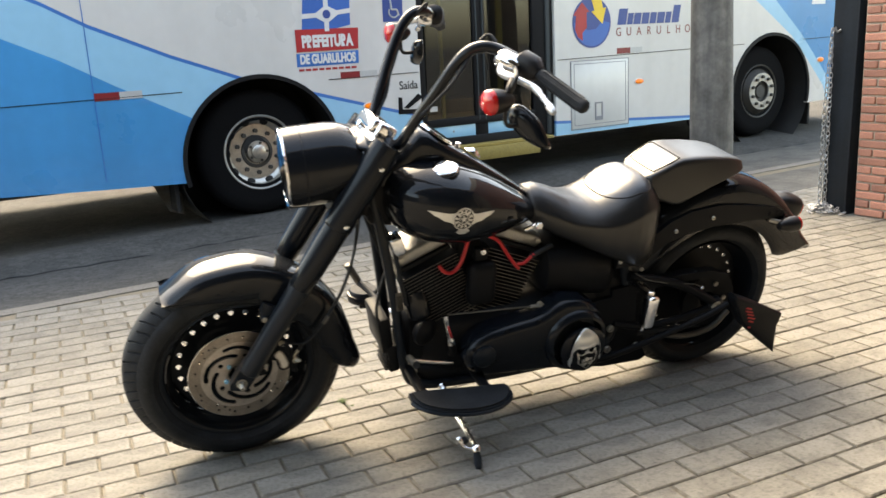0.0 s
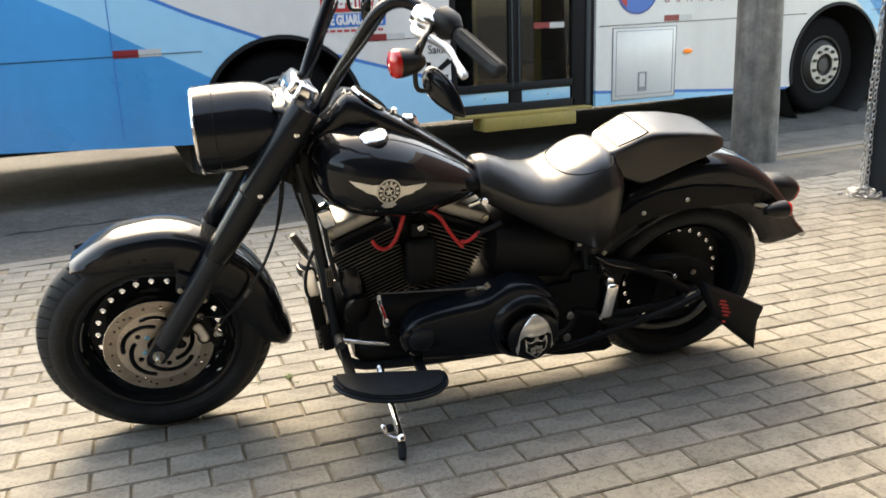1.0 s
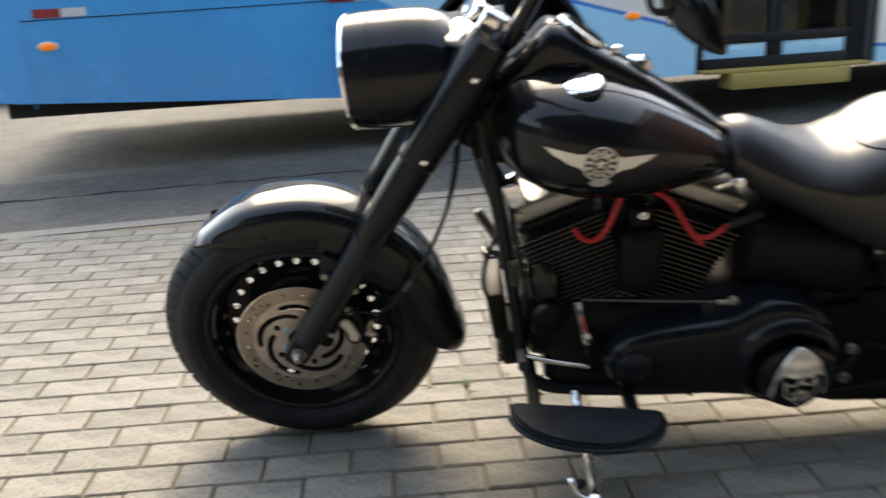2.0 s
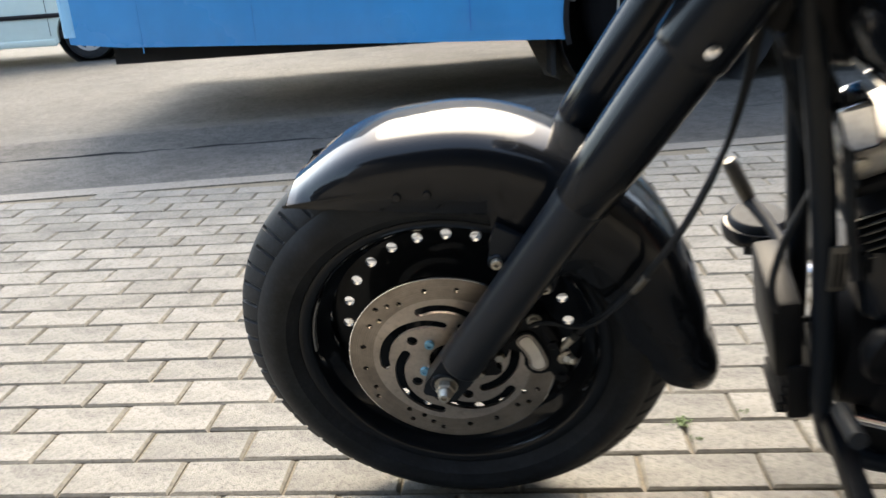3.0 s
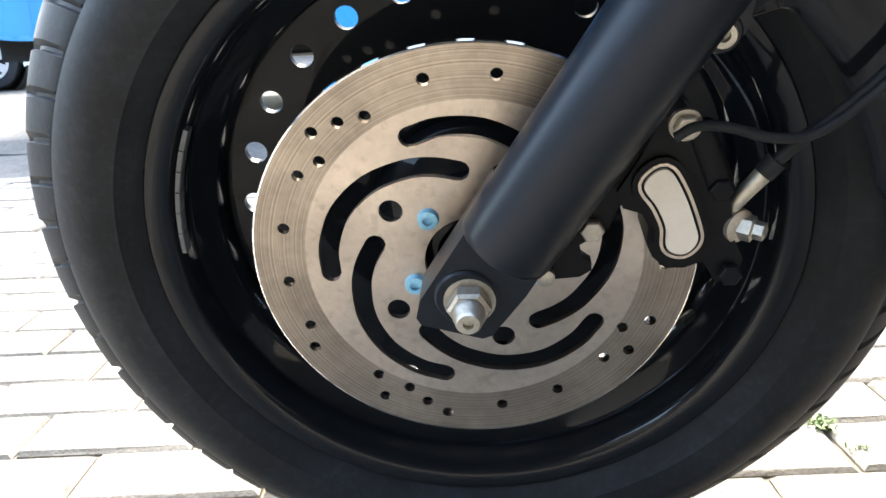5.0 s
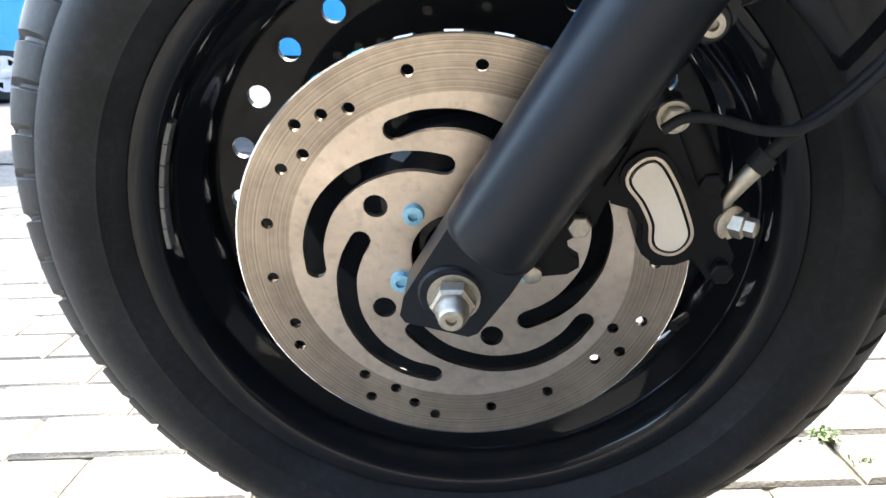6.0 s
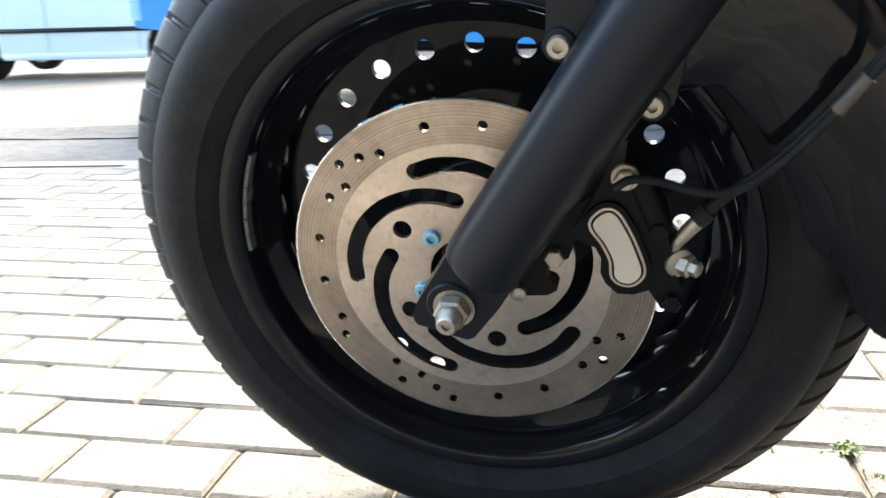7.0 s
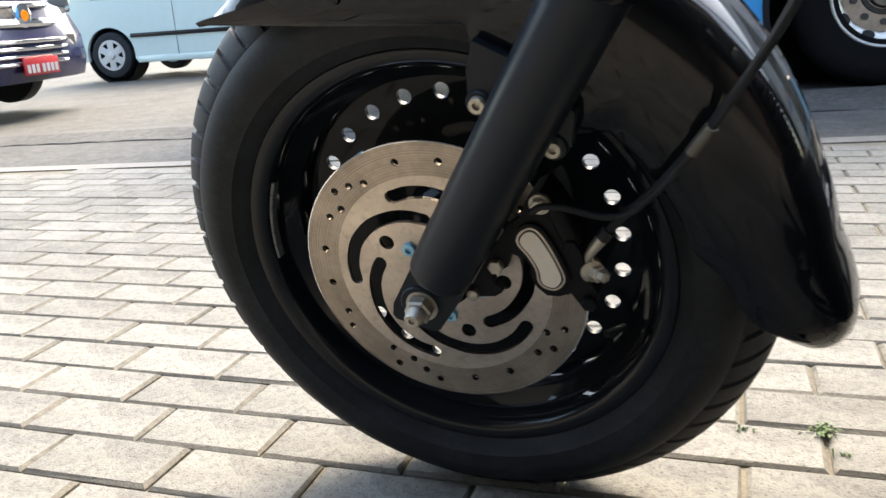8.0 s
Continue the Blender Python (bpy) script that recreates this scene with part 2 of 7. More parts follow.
HUBCAP = material("silver plastic hubcap", (0.42, 0.43, 0.43), 0.35, metal=0.4, var=0.1, scale=12)
MINT = material("pale mint car paint", (0.46, 0.55, 0.51), 0.25, coat=0.6, var=0.04, scale=2)
INDIGO = material("dark indigo car paint", (0.013, 0.013, 0.05), 0.25, coat=0.6, var=0.05, scale=2)
LEAF = material("weed leaf", (0.075, 0.115, 0.03), 0.6, var=0.3, scale=80, rnd=0.35)


speckle(PAVER, 260, 0.30, 0.42, 0.45)
speckle(PAVER, 60, 0.32, 0.5, 0.75)
speckle(PAVER, 11, 0.34, 0.52, 0.8)
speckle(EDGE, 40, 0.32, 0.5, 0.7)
speckle(ASPHALT, 70, 0.32, 0.5, 0.55)
speckle(ASPHALT, 4, 0.3, 0.6, 0.75)
speckle(ASPHALT, 22, 0.36, 0.58, 0.72)
speckle(RUBBER, 20, 0.36, 0.6, 1.45)
speckle(RUBBER, 170, 0.34, 0.52, 1.3)
speckle(PAD, 16, 0.36, 0.6, 0.72)
speckle(STEEL, 13, 0.32, 0.58, 0.76)
speckle(STEEL, 120, 0.3, 0.45, 0.85)
speckle(WORN, 5, 0.36, 0.58, 0.6)
speckle(WORN, 45, 0.34, 0.5, 0.65)
speckle(KERB, 90, 0.32, 0.48, 0.65)
speckle(CONCRETE, 25, 0.3, 0.5, 0.85)
speckle(CONCRETE, 7, 0.36, 0.6, 0.68)
streak(CONCRETE, 9, 0.55)
streak(POSTPAINT, 14, 0.6)
streak(BUSWHITE, 2.2, 0.9)
streak(BUSBLUE, 2.2, 0.86)

# ---- mesh helpers ----
from mathutils.geometry import delaunay_2d_cdt


def part(name, geo, mat, parent=None, label="", smooth=40, m=None):
    """One mesh object from (verts, faces) or (verts, faces, material numbers), under a thing or a part."""
    me = bpy.data.meshes.new(name)
    me.from_pydata([tuple(v) for v in geo[0]], [], [tuple(f) for f in geo[1]])
    mats = mat if isinstance(mat, (list, tuple)) else [mat]
    for k in mats:
        me.materials.append(k)
    if len(geo) > 2:
        for f, i in zip(me.polygons, geo[2]):
            f.material_index = i
    bm = bmesh.new()
    bm.from_mesh(me)
    bmesh.ops.recalc_face_normals(bm, faces=bm.faces)
    bm.to_mesh(me)
    bm.free()
    if smooth:
        me.shade_smooth()
        me.set_sharp_from_angle(angle=radians(smooth))
    ob = new(name, me)
    if m is not None:
        ob.matrix_basis = m
    if parent is not None:
        ob.parent = parent
    if label:
        ob["label"] = label
    return ob


def thing(name, label, category, m=None, group="", kind=""):
    ob = new(name)
    ob.empty_display_size = 0.1
    if m is not None:
        ob.matrix_basis = m
    return tagged(ob, label, category, group, kind)


def cat(*geos):
    vs, fs = [], []
    for g in geos:
        o = len(vs)
        vs += [tuple(v) for v in g[0]]
        fs += [[i + o for i in f] for f in g[1]]
    return vs, fs


def moved(geo, m):
    return ([m @ Vector(v) for v in geo[0]], *geo[1:])


def curve(points, n=8, closed=False):
    """A smooth line through the points."""
    P = [Vector(p) for p in points]
    k = len(P)
    out = []
    for i in range(k if closed else k - 1):
        if closed:
            a, b, c, d = P[i - 1], P[i], P[(i + 1) % k], P[(i + 2) % k]
        else:
            b, c = P[i], P[i + 1]
            a = P[i - 1] if i else b * 2 - c
            d = P[i + 2] if i + 2 < k else c * 2 - b
        for j in range(n):
            u = j / n
            out.append(0.5 * ((2 * b) + (c - a) * u + (2 * a - 5 * b + 4 * c - d) * u * u + (3 * b - a - 3 * c + d) * u ** 3))
    if not closed:
        out.append(P[-1])
    return out


def tube(path, r, n=12, closed=False):
    """A round bar along a path; r is one radius or one for each point."""
    P = [Vector(p) for p in path]
    k = len(P)
    R = [r] * k if isinstance(r, (int, float)) else list(r)
    T = [((P[(i + 1) % k] if closed or i < k - 1 else P[i]) - (P[i - 1] if closed or i else P[i])).normalized() for i in range(k)]
    u = T[0].orthogonal().normalized()
    vs, fs = [], []
    for i in range(k):
        u = (u - T[i] * u.dot(T[i])).normalized()
        w = T[i].cross(u)
        vs += [P[i] + R[i] * (math.cos(a) * u + math.sin(a) * w) for a in (2 * math.pi * j / n for j in range(n))]
    for i in range(k if closed else k - 1):
        for j in range(n):
            fs.append((i * n + j, i * n + (j + 1) % n, (i + 1) % k * n + (j + 1) % n, (i + 1) % k * n + j))
    if not closed:
        fs += [tuple(range(n))[::-1], tuple((k - 1) * n + j for j in range(n))]
    return vs, fs


def rod(a, b, r, n=14, r2=None):
    return tube([a, b], [r, r if r2 is None else r2], n)


def lathe(profile, n=48, closed=False, caps=False):
    """Turns (radius, y) pairs round the y axis."""
    vs, fs, k = [], [], len(profile)
    for j in range(n):
        a = 2 * math.pi * j / n
        vs += [(r * math.cos(a), y, r * math.sin(a)) for r, y in profile]
    for j in range(n):
        for i in range(k if closed else k - 1):
            i2, j2 = (i + 1) % k, (j + 1) % n
            fs.append((j * k + i, j2 * k + i, j2 * k + i2, j * k + i2))
    if caps:
        for i, y in ((0, profile[0][1]), (k - 1, profile[-1][1])):
            if profile[i][0] > 1e-5:
                fs.append(tuple(j * k + i for j in range(n)))
    return vs, fs


def loft(rings, caps=True):
    n, vs, fs = len(rings[0]), [], []
    for ring in rings:
        vs += [tuple(p) for p in ring]
    for i in range(len(rings) - 1):
        for j in range(n):
            fs.append((i * n + j, i * n + (j + 1) % n, (i + 1) * n + (j + 1) % n, (i + 1) * n + j))
    if caps:
        fs += [tuple(range(n))[::-1], tuple((len(rings) - 1) * n + j for j in range(n))]
    return vs, fs


def oval(x, y, z, w, h, n=28, e=2.0, up=None):
    """A ring across x: half width w, half height h, squareness e; up: another squareness for the upper half."""
    out = []
    for j in range(n):
        a = 2 * math.pi * j / n
        c, s = math.cos(a), math.sin(a)
        k = 2 / (up if up and s > 0 else e)
        out.append((x, y + w * math.copysign(abs(c) ** k, c), z + h * math.copysign(abs(s) ** k, s)))
    return out


def box(sx, sy, sz, b=0.004, m=None, seg=2):
    bm = bmesh.new()
    bmesh.ops.create_cube(bm, size=1, matrix=Matrix.Diagonal((sx, sy, sz, 1)))
    if b:
        bmesh.ops.bevel(bm, geom=bm.edges[:], offset=min(b, 0.45 * min(sx, sy, sz)), segments=seg, profile=0.5, affect="EDGES")
    vs, fs = [v.co.copy() for v in bm.verts], [[v.index for v in f.verts] for f in bm.faces]
    bm.free()
    return moved((vs, fs), m) if m is not None else (vs, fs)


def at(x, y, z, rx=0, ry=0, rz=0):
    return pose(x, y, z, rx, ry, rz)


def circle(cx, cz, r, n=16, a0=0.0):
    return [(cx + r * math.cos(a0 + 2 * math.pi * j / n), cz + r * math.sin(a0 + 2 * math.pi * j / n)) for j in range(n)]


def inside(p, poly):
    x, z, c, k = p[0], p[1], False, len(poly)
    for i in range(k):
        (x1, z1), (x2, z2) = poly[i - 1], poly[i]
        if (z1 > z) != (z2 > z) and x < (x2 - x1) * (z - z1) / (z2 - z1) + x1:
            c = not c
    return c


def plate(outer, holes=(), y0=0.0, y1=0.01, lines=(), pick=None):
    """A flat plate in the xz plane from y0 to y1, with holes that go through; lines cut its faces, pick(x, z) gives their material number."""
    pts, edges = [], []
    for loop in (outer, *holes):
        o = len(pts)
        pts += [Vector((p[0], p[1])) for p in loop]
        edges += [(o + i, o + (i + 1) % len(loop)) for i in range(len(loop))]
    for line in lines:
        o = len(pts)
        pts += [Vector((p[0], p[1])) for p in line]
        edges += [(o + i, o + i + 1) for i in range(len(line) - 1)]
    v2, _, tris, *_ = delaunay_2d_cdt(pts, edges, [], 0, 1e-6)
    keep = []
    for t in tris:
        c = sum((v2[i] for i in t), Vector((0, 0))) / len(t)
        if inside(c, outer) and not any(inside(c, h) for h in holes):
            keep.append((tuple(t), c))
    k = len(v2)
    vs = [(v.x, y0, v.y) for v in v2] + [(v.x, y1, v.y) for v in v2]
    fs, mi, seen = [], [], {}
    for t, c in keep:
        i = pick(c.x, c.y) if pick else 0
        fs += [t, tuple(a + k for a in reversed(t))]
        mi += [i, i]
        for a, b in zip(t, t[1:] + t[:1]):
            seen.setdefault((min(a, b), max(a, b)), []).append((a, b, i))
    for e in seen.values():
        if len(e) == 1:
            a, b, i = e[0]
            fs.append((b, a, a + k, b + k))
            mi.append(i)
    return vs, fs, mi


def capsule(line, w, n=6):
    """The outline of a stroke of half width w along a line in the plane."""
    P = [Vector((p[0], p[1])) for p in line]
    left, right = [], []
    k = len(P)
    for i in range(k):
        t = (P[min(i + 1, k - 1)] - P[max(i - 1, 0)]).normalized()
        q = Vector((-t.y, t.x))
        left.append(P[i] + q * w)
        right.append(P[i] - q * w)
        if i in (0, k - 1):
            a = math.atan2(q.y, q.x)
            cap = [P[i] + w * Vector((math.cos(a + s), math.sin(a + s))) for s in (math.pi * j / n * (1 if i == 0 else -1) for j in range(1, n))]
            if i == 0:
                first = cap
            else:
                last = cap
    return [tuple(p) for p in left + last + right[::-1] + first[::-1]]


def wording(name, text, size, mat, parent, m, squeeze=1.0, depth=0.001, bold=0.0):
    """Lettering in the built-in font, as a mesh under its thing."""
    cu = bpy.data.curves.new(name, "FONT")
    cu.body, cu.size, cu.extrude, cu.align_x, cu.align_y, cu.offset = text, size, depth, "CENTER", "CENTER", bold
    tmp = bpy.data.objects.new(name, cu)
    me = bpy.data.meshes.new_from_object(tmp)
    bpy.data.objects.remove(tmp)
    me.materials.clear()
    me.materials.append(mat)
    ob = new(name, me)
    ob.matrix_basis = m @ Matrix.Diagonal((squeeze, 1, 1, 1))
    ob.parent = parent
    return ob


# ---- the street ----
ROAD_Z, ROAD_FAR = -0.045, -0.022
KERB_Y, KERB_SLOPE = 5.19, 0.03


def kerb_y(x):
    return KERB_Y + KERB_SLOPE * x


def slab(x0, x1, off0, off1, z0, z1, thick=0.3, n=24):
    """A strip along the kerb line, from off0 to off1 past it, its top going from z0 to z1."""
    vs, fs = [], []
    for i in range(n + 1):
        x = x0 + (x1 - x0) * i / n
        for o, z in ((off0, z0), (off1, z1)):
            vs += [(x, kerb_y(x) + o, z), (x, kerb_y(x) + o, z - thick)]
    for i in range(n):
        a, b = i * 4, i * 4 + 4
        fs += [(a, a + 2, b + 2, b), (a + 1, b + 1, b + 3, a + 3), (a, b, b + 1, a + 1), (a + 2, a + 3, b + 3, b + 2)]
    fs += [(0, 1, 3, 2), (n * 4, n * 4 + 2, n * 4 + 3, n * 4 + 1)]
    return vs, fs


ROAD_X = (-400, -12, 9, 400)


def road_z(x, z):
    """The street rises a little towards the pole."""
    return z + 0.0095 * (max(-12, min(9, x)) - 2.2) * (1 if z > -0.03 else 0.3)


road = part("road", ([(x, kerb_y(max(-60, min(60, x))) + o, road_z(x, z)) for o, z in ((-700, ROAD_Z), (1.0, ROAD_Z), (1.8, ROAD_FAR), (700, ROAD_FAR)) for x in ROAD_X], [(4 * r + c, 4 * r + c + 1, 4 * r + c + 5, 4 * r + c + 4) for r in range(3) for c in range(3)]), ASPHALT, smooth=0)
tagged(road, "worn grey asphalt street with dark damp patches", "road", kind="structure")
apron = part("gutter", slab(-14, 22, 0.13, 0.98, -0.012, ROAD_Z + 0.012), ASPHALT)
tagged(apron, "cracked grey asphalt ramp between kerb and street", "gutter", kind="structure")
kerb = part("kerb", slab(-14, 22, 0.0, 0.127, -0.002, -0.006), KERB)
tagged(kerb, "low worn concrete kerb flush with the paving", "kerb", kind="structure")
pavement = part("pavement", slab(-14, 22, -9.5, -0.003, -0.0075, -0.0075), SAND)
tagged(pavement, "pale concrete block pavement with sandy joints and weeds", "pavement", kind="structure")
part("concrete_patch", slab(4.75, 9.5, -0.75, 0.93, 0.0015, -0.022, 0.03), WORN, pavement, "smooth worn concrete round the pole")

# crack along the ramp's foot
rnd = random.Random(5)
crack_path = [(x * 0.11 - 6, kerb_y(x * 0.11 - 6) + 0.97 + rnd.uniform(-0.02, 0.02), ROAD_Z + 0.006) for x in range(130)]
part("crack", tube(crack_path, [rnd.uniform(0.006, 0.02) for _ in crack_path], 5), BUSDARK, apron, "dark open crack")
crack_path = [(x * 0.1 + 3, kerb_y(x * 0.1 + 3) + 0.3 + 0.25 * math.sin(x * 0.11) + rnd.uniform(-0.03, 0.03), -0.05 - 0.028 * math.sin(x * 0.11)) for x in range(60)]
part("crack", tube(crack_path, [rnd.uniform(0.003, 0.012) for _ in crack_path], 5), BUSDARK, apron)

# unseen dark walls and slab added to block light, and the brick side wall
# Added out of view, dark so that the black paint mirrors little.
wall = part("wall_south", box(16, 0.3, 5.6, 0.01, at(0, -3.2, 2.8)), BLOCKER)
tagged(wall, "unseen dark wall behind the pavement, added to darken reflections", "wall", kind="structure")
# Unseen slab overhead, added to keep sky light off the near ground.
canopy = part("ceiling", box(13, 4.0, 0.25, 0.01, at(3.5, -1.15, 3.2)), BLOCKER)
tagged(canopy, "unseen dark slab overhead, added to block sky light", "canopy", kind="structure")
# Two unseen walls, added to cut low sky light and reflections.
far_wall = part("wall_north", box(40, 0.4, 8.0, 0.01, at(18.5, 19.0, 4.0)), BLOCKER)
tagged(far_wall, "unseen blank wall across the street, added to block low sky", "wall", kind="structure")
end_wall = part("wall_west", box(0.4, 9.5, 3.6, 0.01, at(-11.0, -0.3, 1.8)), BLOCKER)
tagged(end_wall, "unseen blank wall down the pavement, added to block low sky", "wall", kind="structure")
side_wall = part("wall_east", box(0.3, 6.72, 3.8, 0.004, at(5.332, 0.45, 1.9)), MORTAR)
tagged(side_wall, "red brick wall with pale mortar joints", "wall", kind="structure")

# ---- pole ----
pole = thing("utility_pole", "round weathered grey concrete utility pole on the pavement", "pole", at(5.61, 5.40, 0))
part("shaft", tube([(0, 0, -0.05), (-0.005, 0, 0.4), (-0.04, 0, 2.0), (-0.16, 0, 7.5)], [0.175, 0.172, 0.155, 0.115], 40), CONCRETE, pole)
flyer = [(0.166 * math.cos(radians(172 + 5 * k)), 0.166 * math.sin(radians(172 + 5 * k)), z) for k in range(11) for z in (1.28, 1.56)]
part("flyer", (flyer + [(x * 0.99, y * 0.99, z) for x, y, z in flyer], [(2 * k + o, 2 * k + 2 + o, 2 * k + 3 + o, 2 * k + 1 + o) for k in range(10) for o in (0, 22)]), material("pink paper", (0.62, 0.16, 0.3), 0.7, var=0.3, scale=30, stain=0.4), pole, "torn pink paper flyer")

# ---- post with chain ----
post = thing("steel_post", "dark blue painted square steel post, chipped, beside the brick wall", "post", at(5.27, 3.945, 0, 0, 1.2, 0))
part("column", box(0.20, 0.17, 3.4, 0.006, at(-0.02, 0, 1.7)), POSTPAINT, post)
part("flange", box(0.225, 0.012, 3.4, 0.003, at(-0.018, -0.092, 1.7)), POSTPAINT, post)
part("hook", tube(curve([(-0.115, 0.03, 1.17), (-0.14, 0.04, 1.16), (-0.15, 0.05, 1.19)], 5), 0.008, 8), GALV, post, "bent steel hook")
for k in range(16):
    z, w = 0.06 + 0.085 * k + rnd.uniform(-0.03, 0.03), rnd.uniform(0.006, 0.016) * (1.6 if k in (4, 5, 11) else 1.0)
    edge = 0.093 - w * rnd.uniform(0.6, 1.0)
    jag = [(edge + w * rnd.uniform(0.75, 1.0) * math.cos(q) * 0.8, z + w * rnd.uniform(1.0, 2.4) * math.sin(q)) for q in (2 * math.pi * i / 9 for i in range(9))]
    part("paint_chip", plate([(min(x, 0.094), h) for x, h in jag], (), -0.0992, -0.0975), CHIP, post, "bare chipped patch", smooth=0)

link_geo = tube([(0.011 * math.cos(a), 0, 0.019 * math.sin(a)) for a in (2 * math.pi * k / 14 for k in range(14))], 0.0034, 6, True)
chain = thing("chain", "galvanised steel chain hung from a hook and heaped on the ground", "chain", at(5.135, 4.005, 0))
link_mesh = None
rnd = random.Random(9)


def add_link(m):
    global link_mesh
    if link_mesh is None:
        ob = part("link", link_geo, GALV, chain)
        link_mesh = ob.data
    else:
        ob = new("link", link_mesh)
        ob.parent = chain
    ob.matrix_basis = m


for sx, sy, z1 in ((0.0, -0.01, 0.05), (0.012, 0.05, 0.05)):
    z, k = 1.17, 0
    while z > z1:
        u = (1.17 - z) / 1.12
        spread = math.sin(u * math.pi) * 0.3 + u * 0.7
        add_link(at(sx * spread + rnd.uniform(-0.002, 0.002), sy * spread + rnd.uniform(-0.002, 0.002), z, 0, rnd.uniform(-6, 6), 90 * (k % 2) + rnd.uniform(-15, 15)))
        z -= 0.031
        k += 1
for k in range(170):
    r, a = min(0.14, abs(rnd.gauss(0, 0.062))), rnd.uniform(0, 6.3)
    add_link(at(0.02 + r * math.cos(a), 0.0 + 1.2 * r * math.sin(a), 0.012 + max(0, 0.05 - r * 0.35) * rnd.random(), rnd.uniform(50, 130), rnd.uniform(-30, 30), rnd.uniform(0, 180)))

# ---- city bus ----
bus = thing("city_bus", "white and blue city bus standing at the kerb, doors shut", "bus", at(0.110, 6.826, 0.139) @ Matrix.Diagonal((0.9606, 0.9606, 0.9606, 1)))


def arc(cx, cz, r, a0, a1, n=20):
    return [(cx + r * math.cos(radians(a0 + (a1 - a0) * k / n)), cz + r * math.sin(radians(a0 + (a1 - a0) * k / n))) for k in range(n + 1)]


def mould(x):
    return 0.862 + 0.0122 * x


W1, W2 = (2.26, 0.352), (8.26, 0.41)
DOOR = (3.72, 5.21)
pale_top = [(-1.6, 2.55), (-0.6, 2.2), (0.2, 1.82), (0.778, 1.558), (1.058, 1.401), (1.607, 1.162), (2.14, 0.964), (2.762, 0.797), (3.455, 0.606), (3.9, 0.50), (5.219, 0.345), (6.96, 0.25), (7.7, 0.22)]
blue_top = [(-1.6, 2.2), (-0.6, 1.82), (0.517, 1.315), (0.84, 1.161), (1.183, 0.964), (1.735, 0.671), (2.3, 0.42), (2.9, 0.15)]
front_a = [(7.55, 1.9), (8.018, 1.429), (8.645, 1.02), (8.9, 0.78), (9.254, 0.416), (9.36, 0.2)]
front_b = [(7.9, 1.9), (8.35, 1.423), (8.8, 1.05), (9.05, 0.8), (9.42, 0.42), (9.5, 0.2)]


def level(line, x):
    for (xa, za), (xb, zb) in zip(line, line[1:]):
        if xa <= x <= xb:
            return za + (zb - za) * (x - xa) / (xb - xa)
    return -9


def livery(x, z):
    if x < 7.6:
        if z < level(blue_top, x):
            return 1
        top = level(pale_top, x)
        return 2 if z < top - 0.028 else 3 if z < top else 0
    for k in range(2):
        line = (front_b, front_a)[k]
        zs = [(b, a) for a, b in line][::-1]
        if x > level(zs, z) > -9:
            return (1, 2)[k]
    return 0


side = [(-1.40, 0.36), (-1.08, 0.322), (1.04, 0.215), (1.63, 0.19)] + arc(2.265, 0.315, 0.65, 192, -14) + [(2.95, 0.19), (DOOR[0], 0.20), (DOOR[0], 2.35), (DOOR[1], 2.35), (DOOR[1], 0.20), (7.62, 0.2)] + arc(8.33, 0.4, 0.67, 195, -15) + [(9.05, 0.23), (10.35, 0.25), (10.45, 1.0), (10.45, 3.1), (-1.42, 3.1), (-1.43, 0.95)]
shift = [(x, z - 0.028) for x, z in pale_top]
part("side_panel", plate(side, (), 0, 0.045, (pale_top, shift, blue_top, front_a, front_b), livery), [BUSWHITE, BUSBLUE, BUSPALE, STRIPE], bus, smooth=20)
# Far side is drawn extra low, to block light under the bus.
part("hull", cat(box(11.78, 0.05, 3.0, 0.02, at(4.51, 2.46, 1.6)), box(11.78, 2.45, 0.08, 0.02, at(4.51, 1.25, 3.08)), box(0.08, 2.40, 2.7, 0.03, at(10.40, 1.25, 1.72))), BUSWHITE, bus)
part("rear_panel", box(0.06, 2.42, 2.66, 0.03, at(-1.37, 1.25, 1.74)), BUSBLUE, bus)
part("rear_corner", rod((-1.385, 0.06, 0.4), (-1.40, 0.06, 3.05), 0.065, 16), BUSPALE, bus)
part("underbody", cat(box(2.83, 2.36, 0.06, 0.0, at(0.135, 1.25, 0.44)), box(4.65, 2.36, 0.06, 0.0, at(5.28, 1.25, 0.44)), box(1.25, 2.36, 0.06, 0.0, at(9.68, 1.25, 0.44)), box(11.6, 0.9, 0.05, 0.0, at(4.45, 1.3, 0.5)), box(2.2, 0.03, 0.12, 0, at(-0.1, 0.16, 0.27)), box(0.9, 0.8, 0.24, 0.03, at(5.9, 0.7, 0.29)), box(1.6, 0.7, 0.25, 0.03, at(0.4, 1.0, 0.3)), box(0.03, 0.4, 0.34, 0, at(1.55, 0.3, 0.13)), box(0.03, 0.4, 0.4, 0, at(9.15, 0.3, 0.15)), rod((2.24, 0.2, 0.4), (2.24, 2.3, 0.4), 0.09), rod((8.33, 0.2, 0.42), (8.33, 2.3, 0.42), 0.09)), BUSDARK, bus)
for cx, cz in (W1, W2):
    part("wheel_well", moved(lathe([(0.70, 0.03), (0.70, 0.7), (0.1, 0.72)], 36), at(2.265 if cx < 5 else 8.33, 0, 0.35 if cx < 5 else 0.4)), BUSDARK, bus)
    part("arch_lip", (lambda o, i: plate(o + i[::-1], (), -0.012, 0.02))(arc(2.265 if cx < 5 else 8.33, 0.315 if cx < 5 else 0.4, 0.665, 194, -14, 30), arc(2.265 if cx < 5 else 8.33, 0.315 if cx < 5 else 0.4, 0.632, 194, -14, 30)), BLACKTRIM, bus)
